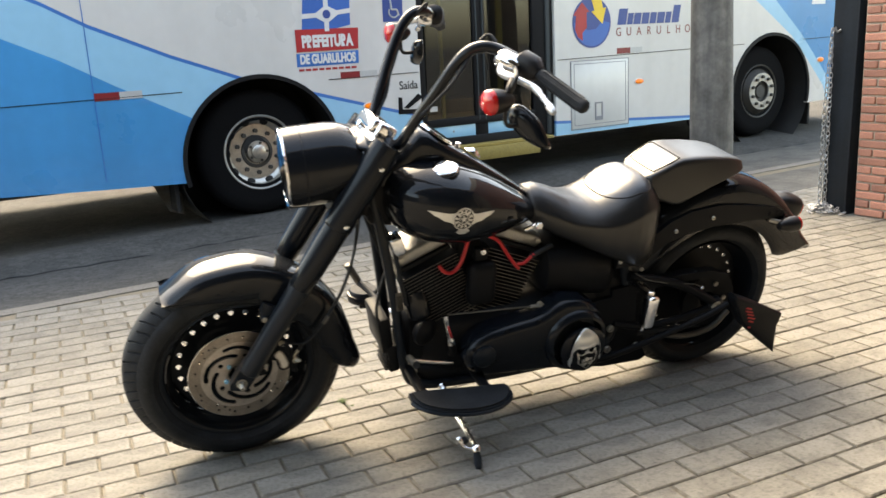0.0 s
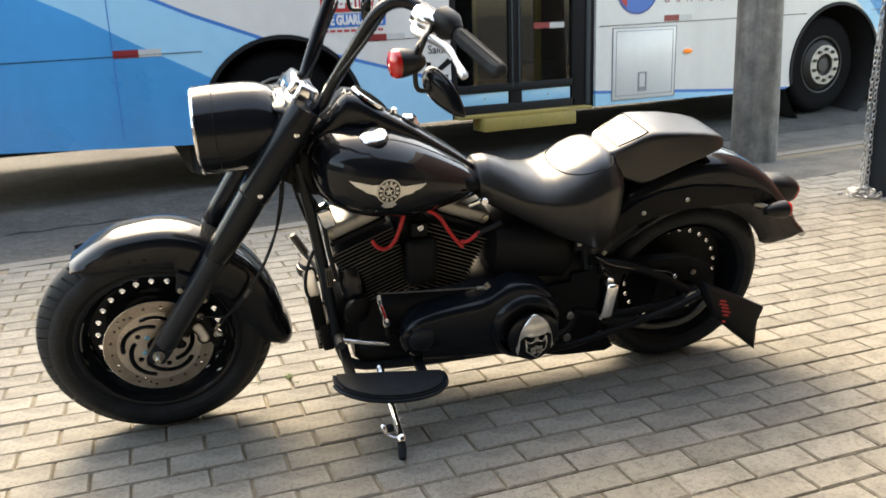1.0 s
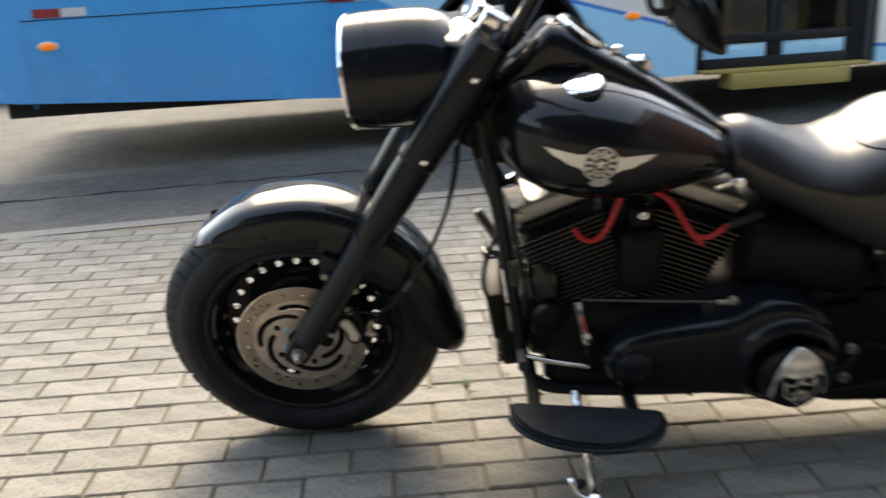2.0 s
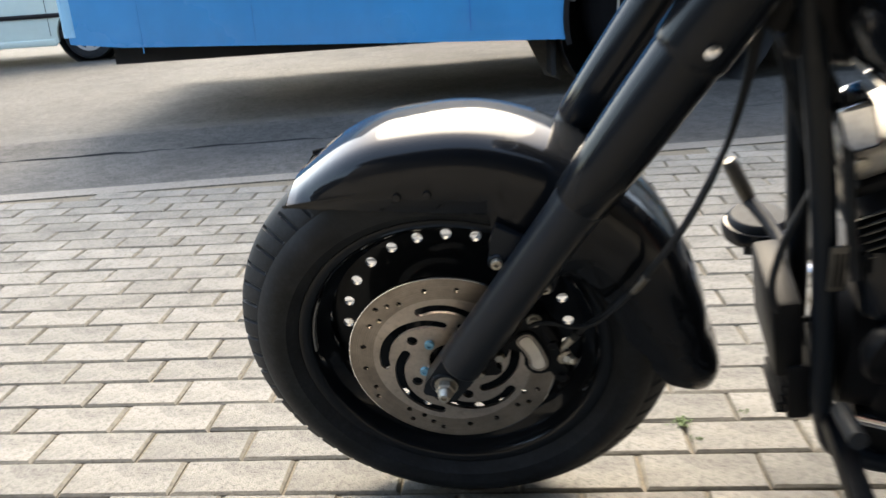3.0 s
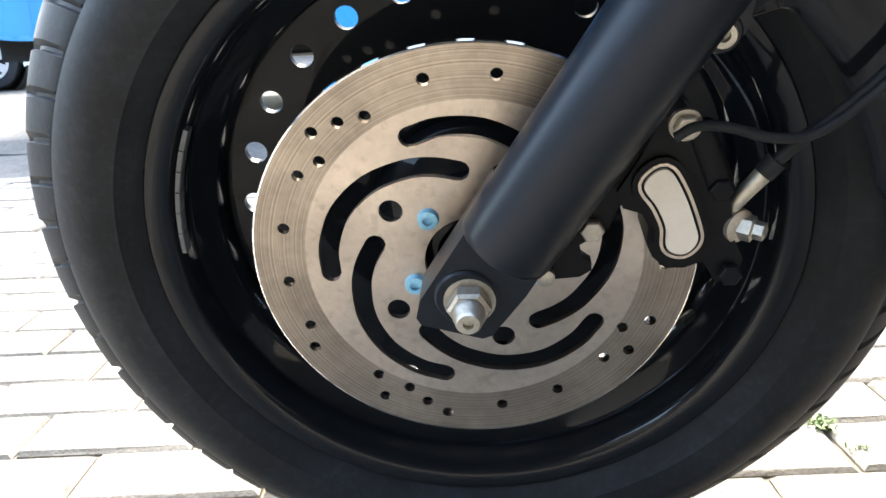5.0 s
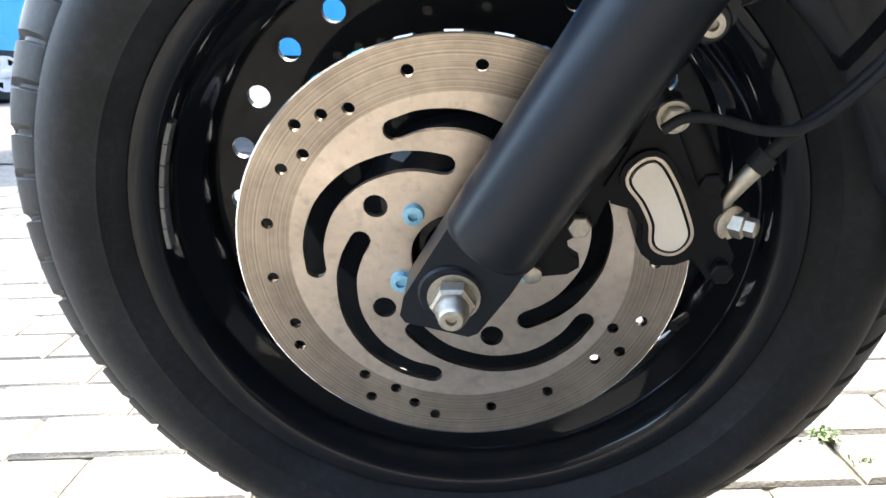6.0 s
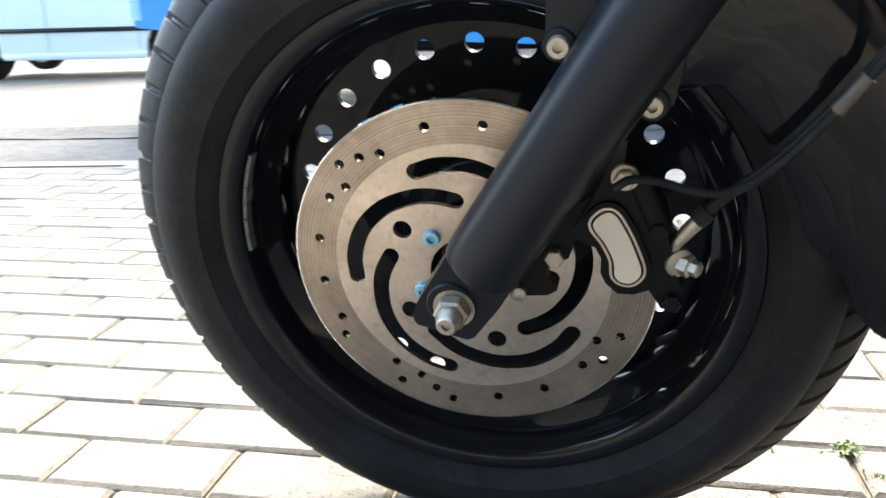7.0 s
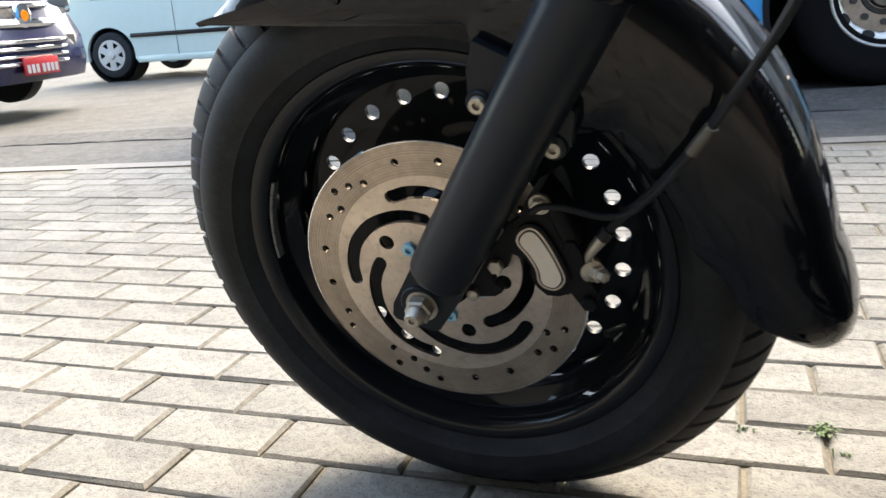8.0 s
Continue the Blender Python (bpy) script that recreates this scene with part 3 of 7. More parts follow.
for a, b in ((-0.966, 1.66), (2.86, 3.70), (5.24, 7.85), (8.85, 10.3)):
    part("moulding", tube([(a, -0.002, mould(a)), (b, -0.002, mould(b))], 0.0032, 6), BLACKTRIM, bus, "dark body seam")
for x in (1.035, -0.28, -0.966):
    part("panel_seam", box(0.006, 0.004, 2.6, 0, at(x, -0.001, 1.58)), BUSBLUE if x < 0 else STRIPE, bus)
for x, z in ((1.035, 0.86), (2.97, 0.893), (5.99, 0.945), (-0.884, 0.862)):
    tape = part("reflector_tape", box(0.175, 0.004, 0.056, 0, at(x + 0.087, -0.002, z + 0.03)), TAPERED, bus, "red and white reflective tape")
    part("white_half", box(0.16, 0.004, 0.054, 0, at(x + 0.255, -0.002, z + 0.031)), TAPEWHITE, tape)
for x, z in ((3.22, 0.655), (6.286, 0.657), (-0.825, 0.682), (9.18, 0.72)):
    lamp = part("marker_lamp", moved(loft([oval(y, 0, 0, w, h, 16) for y, w, h in ((0, 0.058, 0.027), (0.014, 0.052, 0.023), (0.02, 0.02, 0.01))]), at(x, 0, z, 0, 0, -90)), ORANGE, bus, "lit amber side marker lamp")
    part("bezel", moved(loft([oval(y, 0, 0, w, h, 16) for y, w, h in ((0, 0.068, 0.033), (0.006, 0.064, 0.03))]), at(x, 0, z, 0, 0, -90)), BUSWHITE, lamp)


def bus_wheel(cx, cz, deep):
    wheel = part("wheel", moved(lathe([(0.26, 0.0), (0.31, -0.012), (0.36, -0.004), (0.40, -0.01), (0.47, 0.0), (0.505, 0.03), (0.515, 0.08), (0.515, 0.20), (0.50, 0.25), (0.30, 0.27)], 64), at(cx, 0.13, cz)), BUSTYRE, bus, "black truck tyre on steel rim")
    here = at(cx, 0.13, cz)
    part("rim_lip", moved(lathe([(0.30, 0.02), (0.307, -0.010), (0.300, -0.017), (0.289, -0.012), (0.283, 0.01)], 56), here), RIMLIP if deep else RIMDARK, wheel, "worn rim lip")
    turn = [2 * math.pi * k / 10 for k in range(10)]
    if deep:
        part("rim", moved(lathe([(0.283, 0.008), (0.268, 0.03), (0.262, 0.075), (0.232, 0.085), (0.222, 0.098)], 56), here), BUSRIM, wheel, "grey steel rim with brake dust")
        y = 0.095
        part("rim_disc", moved(plate(circle(0, 0, 0.226, 48), [circle(0, 0, 0.10, 24)], y, y + 0.015), here), BUSRIM, wheel)
        for a in turn:
            hole = moved(lathe([(0.0, -0.002), (0.022, -0.002), (0.024, 0.002)], 14), at(0, 0, 0))
            part("vent_hole", [[(cx + math.cos(a) * 0.248 + math.cos(a) * z - math.sin(a) * x * 1.5, 0.13 + 0.078 + v - 0.25 * z, cz + math.sin(a) * 0.248 + math.sin(a) * z + math.cos(a) * x * 1.5) for x, v, z in hole[0]], hole[1]], BUSDARK, wheel)
        part("hub", moved(lathe([(0.135, y - 0.002), (0.13, y - 0.014), (0.108, y - 0.018), (0.10, y + 0.02), (0.09, y + 0.02)], 32), here), RIMDARK, wheel, "oily dark hub")
        part("axle_flange", moved(lathe([(0.095, y + 0.02), (0.088, y - 0.035), (0.062, y - 0.04), (0.058, y - 0.066), (0.05, y - 0.072), (0.0, y - 0.072)], 28), here), BUSRIM, wheel)
        for a in turn[::2]:
            part("flange_bolt", moved(rod((0, y - 0.03, 0), (0, y - 0.05, 0), 0.012, 6), at(cx + 0.075 * math.cos(a), 0.13, cz + 0.075 * math.sin(a))), RIMDARK, wheel)
        ring = 0.172
    else:
        part("rim", moved(lathe([(0.283, 0.008), (0.262, 0.02), (0.235, -0.02), (0.205, -0.055)], 56), here), RIMDARK, wheel, "dark dusty steel rim")
        y = -0.055
        part("rim_disc", moved(plate(circle(0, 0, 0.208, 48), [circle(0, 0, 0.12, 24)], y, y + 0.02), here), RIMLIP, wheel, "pale steel wheel flange")
        part("hub", moved(lathe([(0.122, y + 0.004), (0.112, y + 0.045), (0.08, y + 0.05), (0.07, y + 0.02), (0.0, y + 0.015)], 28), here), RIMDARK, wheel, "dark grimy hub")
        ring = 0.165
    for a in turn:
        nut = at(cx + ring * math.cos(a + 0.31), 0.13, cz + ring * math.sin(a + 0.31))
        part("wheel_nut", moved(rod((0, y, 0), (0, y - 0.028, 0), 0.019, 6), nut), RIMDARK, wheel)


bus_wheel(*W1, True)
bus_wheel(*W2, False)
# far-side tyres
for cx, cz in (W1, W2):
    part("far_tyre", moved(lathe([(0.1, 0.0), (0.47, 0.0), (0.515, 0.06), (0.515, 0.24), (0.1, 0.3)], 40), at(cx, 2.0, cz)), RUBBER, bus)
part("mud_flap", plate([(1.40, 0.19), (1.64, 0.17), (1.625, -0.10), (1.52, -0.06)], (), 0.30, 0.312), MUD, bus, "dirty rubber mud flap")

# doors
door = part("door", box(0.13, 0.05, 2.15, 0.008, at(4.375, 0.06, 1.27)), BLACKTRIM, bus, "folding bus door with black rubber frame")
for w, h, x, z in ((0.07, 2.15, 3.757, 1.27), (0.235, 2.15, 5.085, 1.27), (1.24, 0.10, 4.38, 0.25), (1.24, 0.07, 4.38, 0.44), (1.24, 0.1, 4.38, 2.30)):
    part("door_frame", box(w, 0.06, h, 0.008, at(x, 0.055, z)), BLACKTRIM, door)
part("door_gasket", box(0.045, 0.02, 2.1, 0.006, at(5.135, 0.018, 1.28)), DARKGASKET, door, "grey rubber door gasket")
for x in (4.34, 4.41):
    part("door_gasket", box(0.014, 0.016, 1.85, 0.004, at(x, 0.030, 1.36)), DARKGASKET, door)
door_pane = glass("door glass", (0.2, 0.22, 0.22))
for a, b in ((3.792, 4.31), (4.44, 4.967)):
    part("door_glass", box(b - a, 0.012, 1.78, 0, at((a + b) / 2, 0.06, 1.365)), door_pane, door, "tinted door pane").visible_shadow = False
    part("kick_panel", box(b - a - 0.01, 0.016, 0.112, 0.002, at((a + b) / 2 - 0.005, 0.050, 0.348)), BUSPALE, door, "pale blue kick panel")
    part("kick_screw", moved(lathe([(0.009, 0), (0.009, -0.004), (0, -0.005)], 10), at((a + b) / 2 + 0.01, 0.042, 0.352)), DECALGREY, door)
part("door_tape", box(0.165, 0.004, 0.05, 0, at(4.657, 0.051, 0.96)), TAPERED, door, "red and white reflective tape")
part("door_tape", box(0.155, 0.004, 0.05, 0, at(4.817, 0.051, 0.958)), TAPEWHITE, door)
part("door_sticker", box(0.075, 0.004, 0.045, 0, at(3.87, 0.051, 0.57)), TAPEWHITE, door, "small white sticker")
for x, y in ((4.035, 0.16), (4.66, 0.16), (4.73, 0.22)):
    part("grab_pole", rod((x, y, 0.45), (x, y, 2.5), 0.019, 10), POLEYELLOW, bus, "yellow grab pole")
# Near-black panels put the unlit interior's darkness into the colour.
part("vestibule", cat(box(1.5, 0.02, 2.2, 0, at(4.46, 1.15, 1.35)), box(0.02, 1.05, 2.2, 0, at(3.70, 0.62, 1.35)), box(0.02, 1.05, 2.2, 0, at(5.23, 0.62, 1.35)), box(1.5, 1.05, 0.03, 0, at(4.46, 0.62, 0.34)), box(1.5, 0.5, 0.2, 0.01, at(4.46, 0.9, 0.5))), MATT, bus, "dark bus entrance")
step = part("door_step", box(0.95, 0.22, 0.115, 0.008, at(4.43, -0.03, 0.14)), YELLOW, bus, "worn yellow entrance step")
part("step_edge", box(1.36, 0.16, 0.025, 0.004, at(4.43, -0.01, 0.212)), YELLOW, bus)
# luggage hatch
hx0, hx1, hz0, hz1 = 5.39, 6.14, 0.235, 0.905
hatch = part("hatch", box(hx1 - hx0 - 0.02, 0.008, hz1 - hz0 - 0.02, 0.003, at((hx0 + hx1) / 2, -0.004, (hz0 + hz1) / 2)), BUSWHITE, bus, "white service hatch")
part("hatch_seal", plate([(hx0, hz0), (hx1, hz0), (hx1, hz1), (hx0, hz1)], [[(hx0 + 0.006, hz0 + 0.006), (hx1 - 0.006, hz0 + 0.006), (hx1 - 0.006, hz1 - 0.006), (hx0 + 0.006, hz1 - 0.006)]], -0.006, -0.001), DECALGREY, hatch)
part("hatch_seal", plate([(hx0 + 0.04, hz0 + 0.04), (hx1 - 0.04, hz0 + 0.04), (hx1 - 0.04, hz1 - 0.03), (hx0 + 0.04, hz1 - 0.03)], [[(hx0 + 0.046, hz0 + 0.046), (hx1 - 0.046, hz0 + 0.046), (hx1 - 0.046, hz1 - 0.036), (hx0 + 0.046, hz1 - 0.036)]], -0.0098, -0.0075), DECALGREY, hatch)
part("hatch_latch", plate([(5.69, 0.31), (5.79, 0.31), (5.79, 0.49), (5.69, 0.49)], [[(5.705, 0.35), (5.775, 0.35), (5.775, 0.475), (5.705, 0.475)]], -0.014, -0.0085), DECALGREY, hatch)

# lettering and stickers on the bus


def sticker(name, poly, mat, parent=None, label="", y=-0.002):
    return part(name, plate(poly, (), y - 0.001, y), mat, parent or bus, label, smooth=0)


def on_bus(x, z, y=-0.0065, tilt=0.0):
    return at(x, y, z, 90, -tilt, 0)


flag = sticker("city_flag", [(2.66, 1.262), (2.86, 1.285), (3.09, 1.33), (3.10, 1.55), (2.88, 1.53), (2.69, 1.54)], DECALBLUE, None, "blue and white municipal flag sticker")
sticker("flag_cross", [(2.668, 1.387), (2.86, 1.398), (3.095, 1.425), (3.097, 1.462), (2.86, 1.432), (2.67, 1.425)], STICKWHITE, flag, y=-0.0035)
sticker("flag_cross", [(2.86, 1.285), (2.90, 1.285), (2.905, 1.53), (2.865, 1.53)], STICKWHITE, flag, y=-0.005)
sticker("flag_lozenge", [(2.76, 1.41), (2.885, 1.345), (3.01, 1.43), (2.885, 1.49)], STICKWHITE, flag, y=-0.0065)
sticker("flag_emblem", circle(2.885, 1.418, 0.035, 12), NAVY, flag, y=-0.008)
board = sticker("name_board", [(2.602, 1.128), (3.147, 1.136), (3.158, 1.305), (2.602, 1.305)], DECALRED, None, "red sticker with white lettering", y=-0.0042)
wording("lettering", "PREFEITURA", 0.125, STICKWHITE, board, on_bus(2.875, 1.205, -0.0075), 0.66, bold=0.007)
board = sticker("name_board", [(2.596, 1.012), (3.143, 1.018), (3.147, 1.122), (2.598, 1.116)], STRIPE, None, "blue sticker with white lettering")
wording("lettering", "DE GUARULHOS", 0.10, STICKWHITE, board, on_bus(2.87, 1.067), 0.66, bold=0.005)
for k in range(9):
    sticker("lettering_bar", [(2.61 + k * 0.058, 0.978), (2.655 + k * 0.058, 0.978), (2.655 + k * 0.058, 0.995), (2.61 + k * 0.058, 0.995)], DECALRED, board, y=-0.002)
sign = sticker("access_sign", [(3.395, 1.34), (3.585, 1.345), (3.59, 1.55), (3.4, 1.55)], NAVY, None, "navy wheelchair access sticker")
part("symbol", cat(tube([(3.50 + 0.045 * math.cos(a), -0.004, 1.42 + 0.045 * math.sin(a)) for a in (radians(150 + 15 * k) for k in range(15))], 0.006, 6), rod((3.475, -0.004, 1.52), (3.48, -0.004, 1.44), 0.008, 6), rod((3.48, -0.004, 1.44), (3.53, -0.004, 1.44), 0.007, 6), rod((3.53, -0.004, 1.44), (3.55, -0.004, 1.39), 0.007, 6)), TAPEWHITE, sign)
wording("exit_lettering", "Saída", 0.10, MATT, bus, on_bus(3.60, 0.80, -0.002), 0.9, bold=0.0005)
arrow = sticker("arrow_mark", [(3.487, 0.560), (3.690, 0.548), (3.690, 0.590), (3.530, 0.598), (3.530, 0.70), (3.492, 0.705)], MATT, None, "black arrow sticker")
sticker("arrow_shaft", [(3.54, 0.61), (3.585, 0.60), (3.735, 0.69), (3.69, 0.725)], MATT, arrow, y=-0.0035)
globe = sticker("round_logo", circle(5.667, 1.262, 0.242, 40), NAVY, None, "round red, yellow and blue operator emblem")
sticker("logo_blue", [(5.667 + 0.224 * math.cos(radians(a)), 1.262 + 0.224 * math.sin(radians(a))) for a in range(178, 368, 10)] + [(5.80, 1.275), (5.72, 1.20), (5.62, 1.19), (5.54, 1.23)], DECALBLUE, globe, y=-0.0035)
sticker("logo_red", [(5.455, 1.20), (5.47, 1.33), (5.435, 1.335), (5.545, 1.455), (5.635, 1.365), (5.60, 1.36), (5.60, 1.215), (5.545, 1.165), (5.55, 1.09), (5.49, 1.13)], DECALRED, globe, y=-0.005)
sticker("logo_yellow", [(5.66, 1.49), (5.70, 1.375), (5.66, 1.365), (5.80, 1.245), (5.845, 1.40), (5.81, 1.395), (5.79, 1.47), (5.73, 1.495)], DECALYELLOW, globe, y=-0.005)
for x, w, h in ((5.993, 0.115, 0.155), (6.120, 0.075, 0.11), (6.205, 0.095, 0.11), (6.315, 0.095, 0.11), (6.425, 0.085, 0.11), (6.525, 0.10, 0.11), (6.640, 0.075, 0.11), (6.735, 0.10, 0.175)):
    sticker("name_bar", [(x, 1.228), (x + w, 1.228), (x + w + 0.2 * h, 1.228 + h), (x + 0.2 * h, 1.228 + h)], NAVY, globe)
for k, letter in enumerate("GUARULHOS"):
    wording("city_letter", letter, 0.118, DARKRED, globe, on_bus(6.012 + 0.1365 * k, 1.156, -0.002), 0.85)
sticker("notice", [(8.98, 1.36), (9.22, 1.36), (9.22, 1.62), (8.98, 1.62)], STICKWHITE, None, "white paper notice")

# ---- parked traffic behind the bus ----
def car_wheel(parent, x, y, z, r, cap):
    wheel = part("wheel", moved(lathe([(r * 0.6, 0.0), (r * 0.8, -0.008), (r * 0.95, 0.0), (r, 0.03), (r, 0.15), (r * 0.95, 0.18), (r * 0.4, 0.18)], 40), at(x, y, z)), RUBBER, parent, "black tyre with silver hubcap")
    holes = [[(rr * r * 0.62 * math.cos(a + s), rr * r * 0.62 * math.sin(a + s)) for rr, s in ((0.55, -0.12), (0.92, -0.25), (0.92, 0.25), (0.55, 0.12))] for a in (2 * math.pi * k / 6 for k in range(6))]
    part("hubcap", moved(plate(circle(0, 0, r * 0.66, 36), holes, -0.012, 0.0), at(x, y, z)), cap, wheel)
    part("hub", moved(lathe([(r * 0.18, -0.01), (r * 0.15, -0.03), (0.0, -0.034)], 18), at(x, y, z)), cap, wheel)
    part("rim", moved(lathe([(r * 0.64, 0.02), (0.02, 0.03)], 24), at(x, y, z)), MATT, wheel)


def hatchback(m):
    car = thing("hatchback_car", "pale mint green hatchback car waiting in the street", "car", m)
    low = [(-1.95, 0.42), (-1.90, 0.24), (-1.62, 0.22)] + arc(-1.27, 0.29, 0.345, 190, -10, 16) + [(-0.9, 0.2), (0.86, 0.2)] + arc(1.22, 0.29, 0.345, 190, -10, 16) + [(1.6, 0.24), (1.93, 0.28), (1.97, 0.55), (1.85, 0.72), (1.15, 0.9), (0.55, 1.38), (0.2, 1.46), (-1.0, 1.44), (-1.6, 1.2), (-1.86, 0.95)]
    windows = [[(-1.45, 0.98), (-0.35, 0.95), (-0.35, 1.36), (-1.02, 1.36)], [(-0.27, 0.95), (0.78, 0.94), (0.42, 1.34), (-0.27, 1.36)]]
    part("side", plate(low, windows, 0.0, 0.05), MINT, car)
    part("side", plate(low, windows, 1.58, 1.63), MINT, car)
    k = low.index((1.97, 0.55))
    outline = low[k:] + low[:2]
    vs = [(x, y, z) for x, z in outline for y in (0.03, 1.60)]
    part("shell", (vs, [(2 * i, 2 * i + 1, 2 * i + 3, 2 * i + 2) for i in range(len(outline) - 1)]), MINT, car)
    part("floor", box(3.4, 1.5, 0.1, 0.02, at(0, 0.81, 0.30)), BUSDARK, car)
    for w in windows:
        part("window", plate(w, (), 0.012, 0.018), DARKGLASS, car)
    part("door_strip", box(1.9, 0.022, 0.05, 0.008, at(0.0, -0.008, 0.52)), PLASTIC, car, "dark plastic side strip")
    part("sill", box(1.75, 0.03, 0.08, 0.012, at(-0.02, 0.0, 0.22)), MINT, car)
    part("door_seam", box(0.006, 0.004, 0.75, 0, at(-0.31, -0.001, 0.6)), BUSDARK, car)
    part("door_seam", box(0.006, 0.004, 0.62, 0, at(0.8, -0.001, 0.6)), BUSDARK, car)
    part("bumper", box(0.16, 1.6, 0.26, 0.05, at(1.93, 0.81, 0.40)), MINT, car)
    for x in (-1.27, 1.22):
        for y in (0.01, 1.45):
            car_wheel(car, x, y, 0.29, 0.29, HUBCAP)
        part("wheel_well", moved(lathe([(0.36, 0.02), (0.36, 0.3), (0.05, 0.31)], 24), at(x, 0, 0.29)), BUSDARK, car)
    return car


hatchback(at(-4.30, 11.80, -0.05))


def van(m):
    car = thing("van", "dark indigo van with chrome grille facing along the street", "van", m)
    half = 0.86
    prof = [(0.0, 0.22), (0.05, 0.36), (0.03, 0.55), (-0.06, 0.72), (-0.12, 0.95), (-0.75, 1.12), (-1.5, 1.85), (-4.2, 1.9), (-4.3, 0.3), (-0.2, 0.2)]
    rings = []
    for y, s in ((-half, 0.0), (-half * 0.97, 0.0), (-half * 0.7, 0.07), (0, 0.12), (half * 0.7, 0.07), (half * 0.97, 0.0), (half, 0.0)):
        inset = 0.14 if abs(y) == half else 0.03 if abs(y) > 0.8 else 0
        rings.append([(x + s - (inset if x > -0.3 else -inset * 0.2), y, z) for x, z in prof])
    part("body", loft(rings), INDIGO, car)
    for k in range(4):
        z = 0.36 + 0.055 * k
        part("grille_bar", tube(curve([(0.03, -0.62, z), (0.13, -0.4, z), (0.165, 0, z), (0.13, 0.4, z), (0.03, 0.62, z)], 5), 0.016, 8), CHROME, car, "chrome grille bar")
    part("grille_backing", box(0.04, 1.2, 0.22, 0.01, at(0.09, 0, 0.45)), BUSDARK, car)
    part("upper_grille", tube(curve([(-0.05, -0.6, 0.66), (0.06, -0.35, 0.66), (0.11, 0, 0.66), (0.06, 0.35, 0.66), (-0.05, 0.6, 0.66)], 5), 0.035, 8), CHROME, car, "broad chrome trim")
    part("upper_grille", tube(curve([(-0.1, -0.6, 0.80), (0.02, -0.35, 0.80), (0.07, 0, 0.80), (0.02, 0.35, 0.80), (-0.1, 0.6, 0.80)], 5), 0.025, 8), CHROME, car)
    part("badge", moved(loft([oval(x, 0, 0, w, h, 20) for x, w, h in ((0, 0.09, 0.1), (0.03, 0.085, 0.095), (0.04, 0.05, 0.06))]), at(0.10, 0, 0.72)), CHROME, car, "round chrome badge with orange centre")
    part("badge_centre", moved(loft([oval(x, 0, 0, w, h, 16) for x, w, h in ((0.03, 0.045, 0.045), (0.045, 0.04, 0.04))]), at(0.10, 0, 0.72)), ORANGE, car)
    number = part("number_plate", box(0.012, 0.40, 0.13, 0.004, at(0.187, 0.02, 0.335)), DECALRED, car, "red number plate")
    for k in range(7):
        part("number_bar", box(0.004, 0.034, 0.065, 0, at(0.194, -0.135 + 0.05 * k + (0.02 if k > 2 else 0), 0.32)), TAPEWHITE, number)
    for y in (-0.74, 0.74):
        part("indicator", box(0.06, 0.12, 0.07, 0.02, at(-0.02, y, 0.48)), ORANGE, car, "amber front indicator")
    for y in (-0.62, 0.62):
        part("headlamp", box(0.05, 0.3, 0.13, 0.03, at(-0.03, y, 0.80)), CHROME, car)
    for x in (-0.75, -3.4):
        for y, r in ((-half - 0.005, 0), (half + 0.005, 180)):
            car_wheel(car, x, y, 0.31, 0.31, ALLOY) if r == 0 else part("wheel", moved(lathe([(0.1, 0), (0.29, 0), (0.31, -0.03), (0.31, -0.16), (0.1, -0.18)], 32), at(x, y, 0.31)), RUBBER, car)
    return car


van(at(-3.73, 7.88, -0.01))


# ---- the motorcycle: x to its rear, y to its right side, z up along its lean ----
WC = Vector((0.0195, 0.006, 0.327))
SIZE = 0.955
BIKE = Matrix.Translation((0.8607, 2.9336, 0.3126)) @ Matrix.Rotation(radians(-9.8), 4, "Z") @ Matrix.Rotation(radians(14.15), 4, "X") @ Matrix.Scale(SIZE, 4) @ Matrix.Translation(-WC)
bike = thing("motorcycle", "black cruiser motorcycle leaning on its side stand, high handlebars", "motorcycle", BIKE)


def bolt(parent, x, y, z, r=0.009, h=0.008, mat=ALLOY, name="bolt"):
    """A hexagon-socket bolt whose head faces the left side."""
    head = moved(lathe([(r, 0), (r, -h * 0.8), (r * 0.88, -h), (r * 0.5, -h), (r * 0.5, -h * 0.5), (0, -h * 0.5)], 18), at(x, y, z))
    return part(name, head, mat, parent)


def hexnut(parent, x, y, z, r, h, mat=ZINC, name="nut"):
    return part(name, moved(lathe([(r * 0.8, 0), (r, -h * 0.15), (r, -h * 0.85), (r * 0.85, -h), (0, -h)], 6), at(x, y, z)), mat, parent, smooth=20)


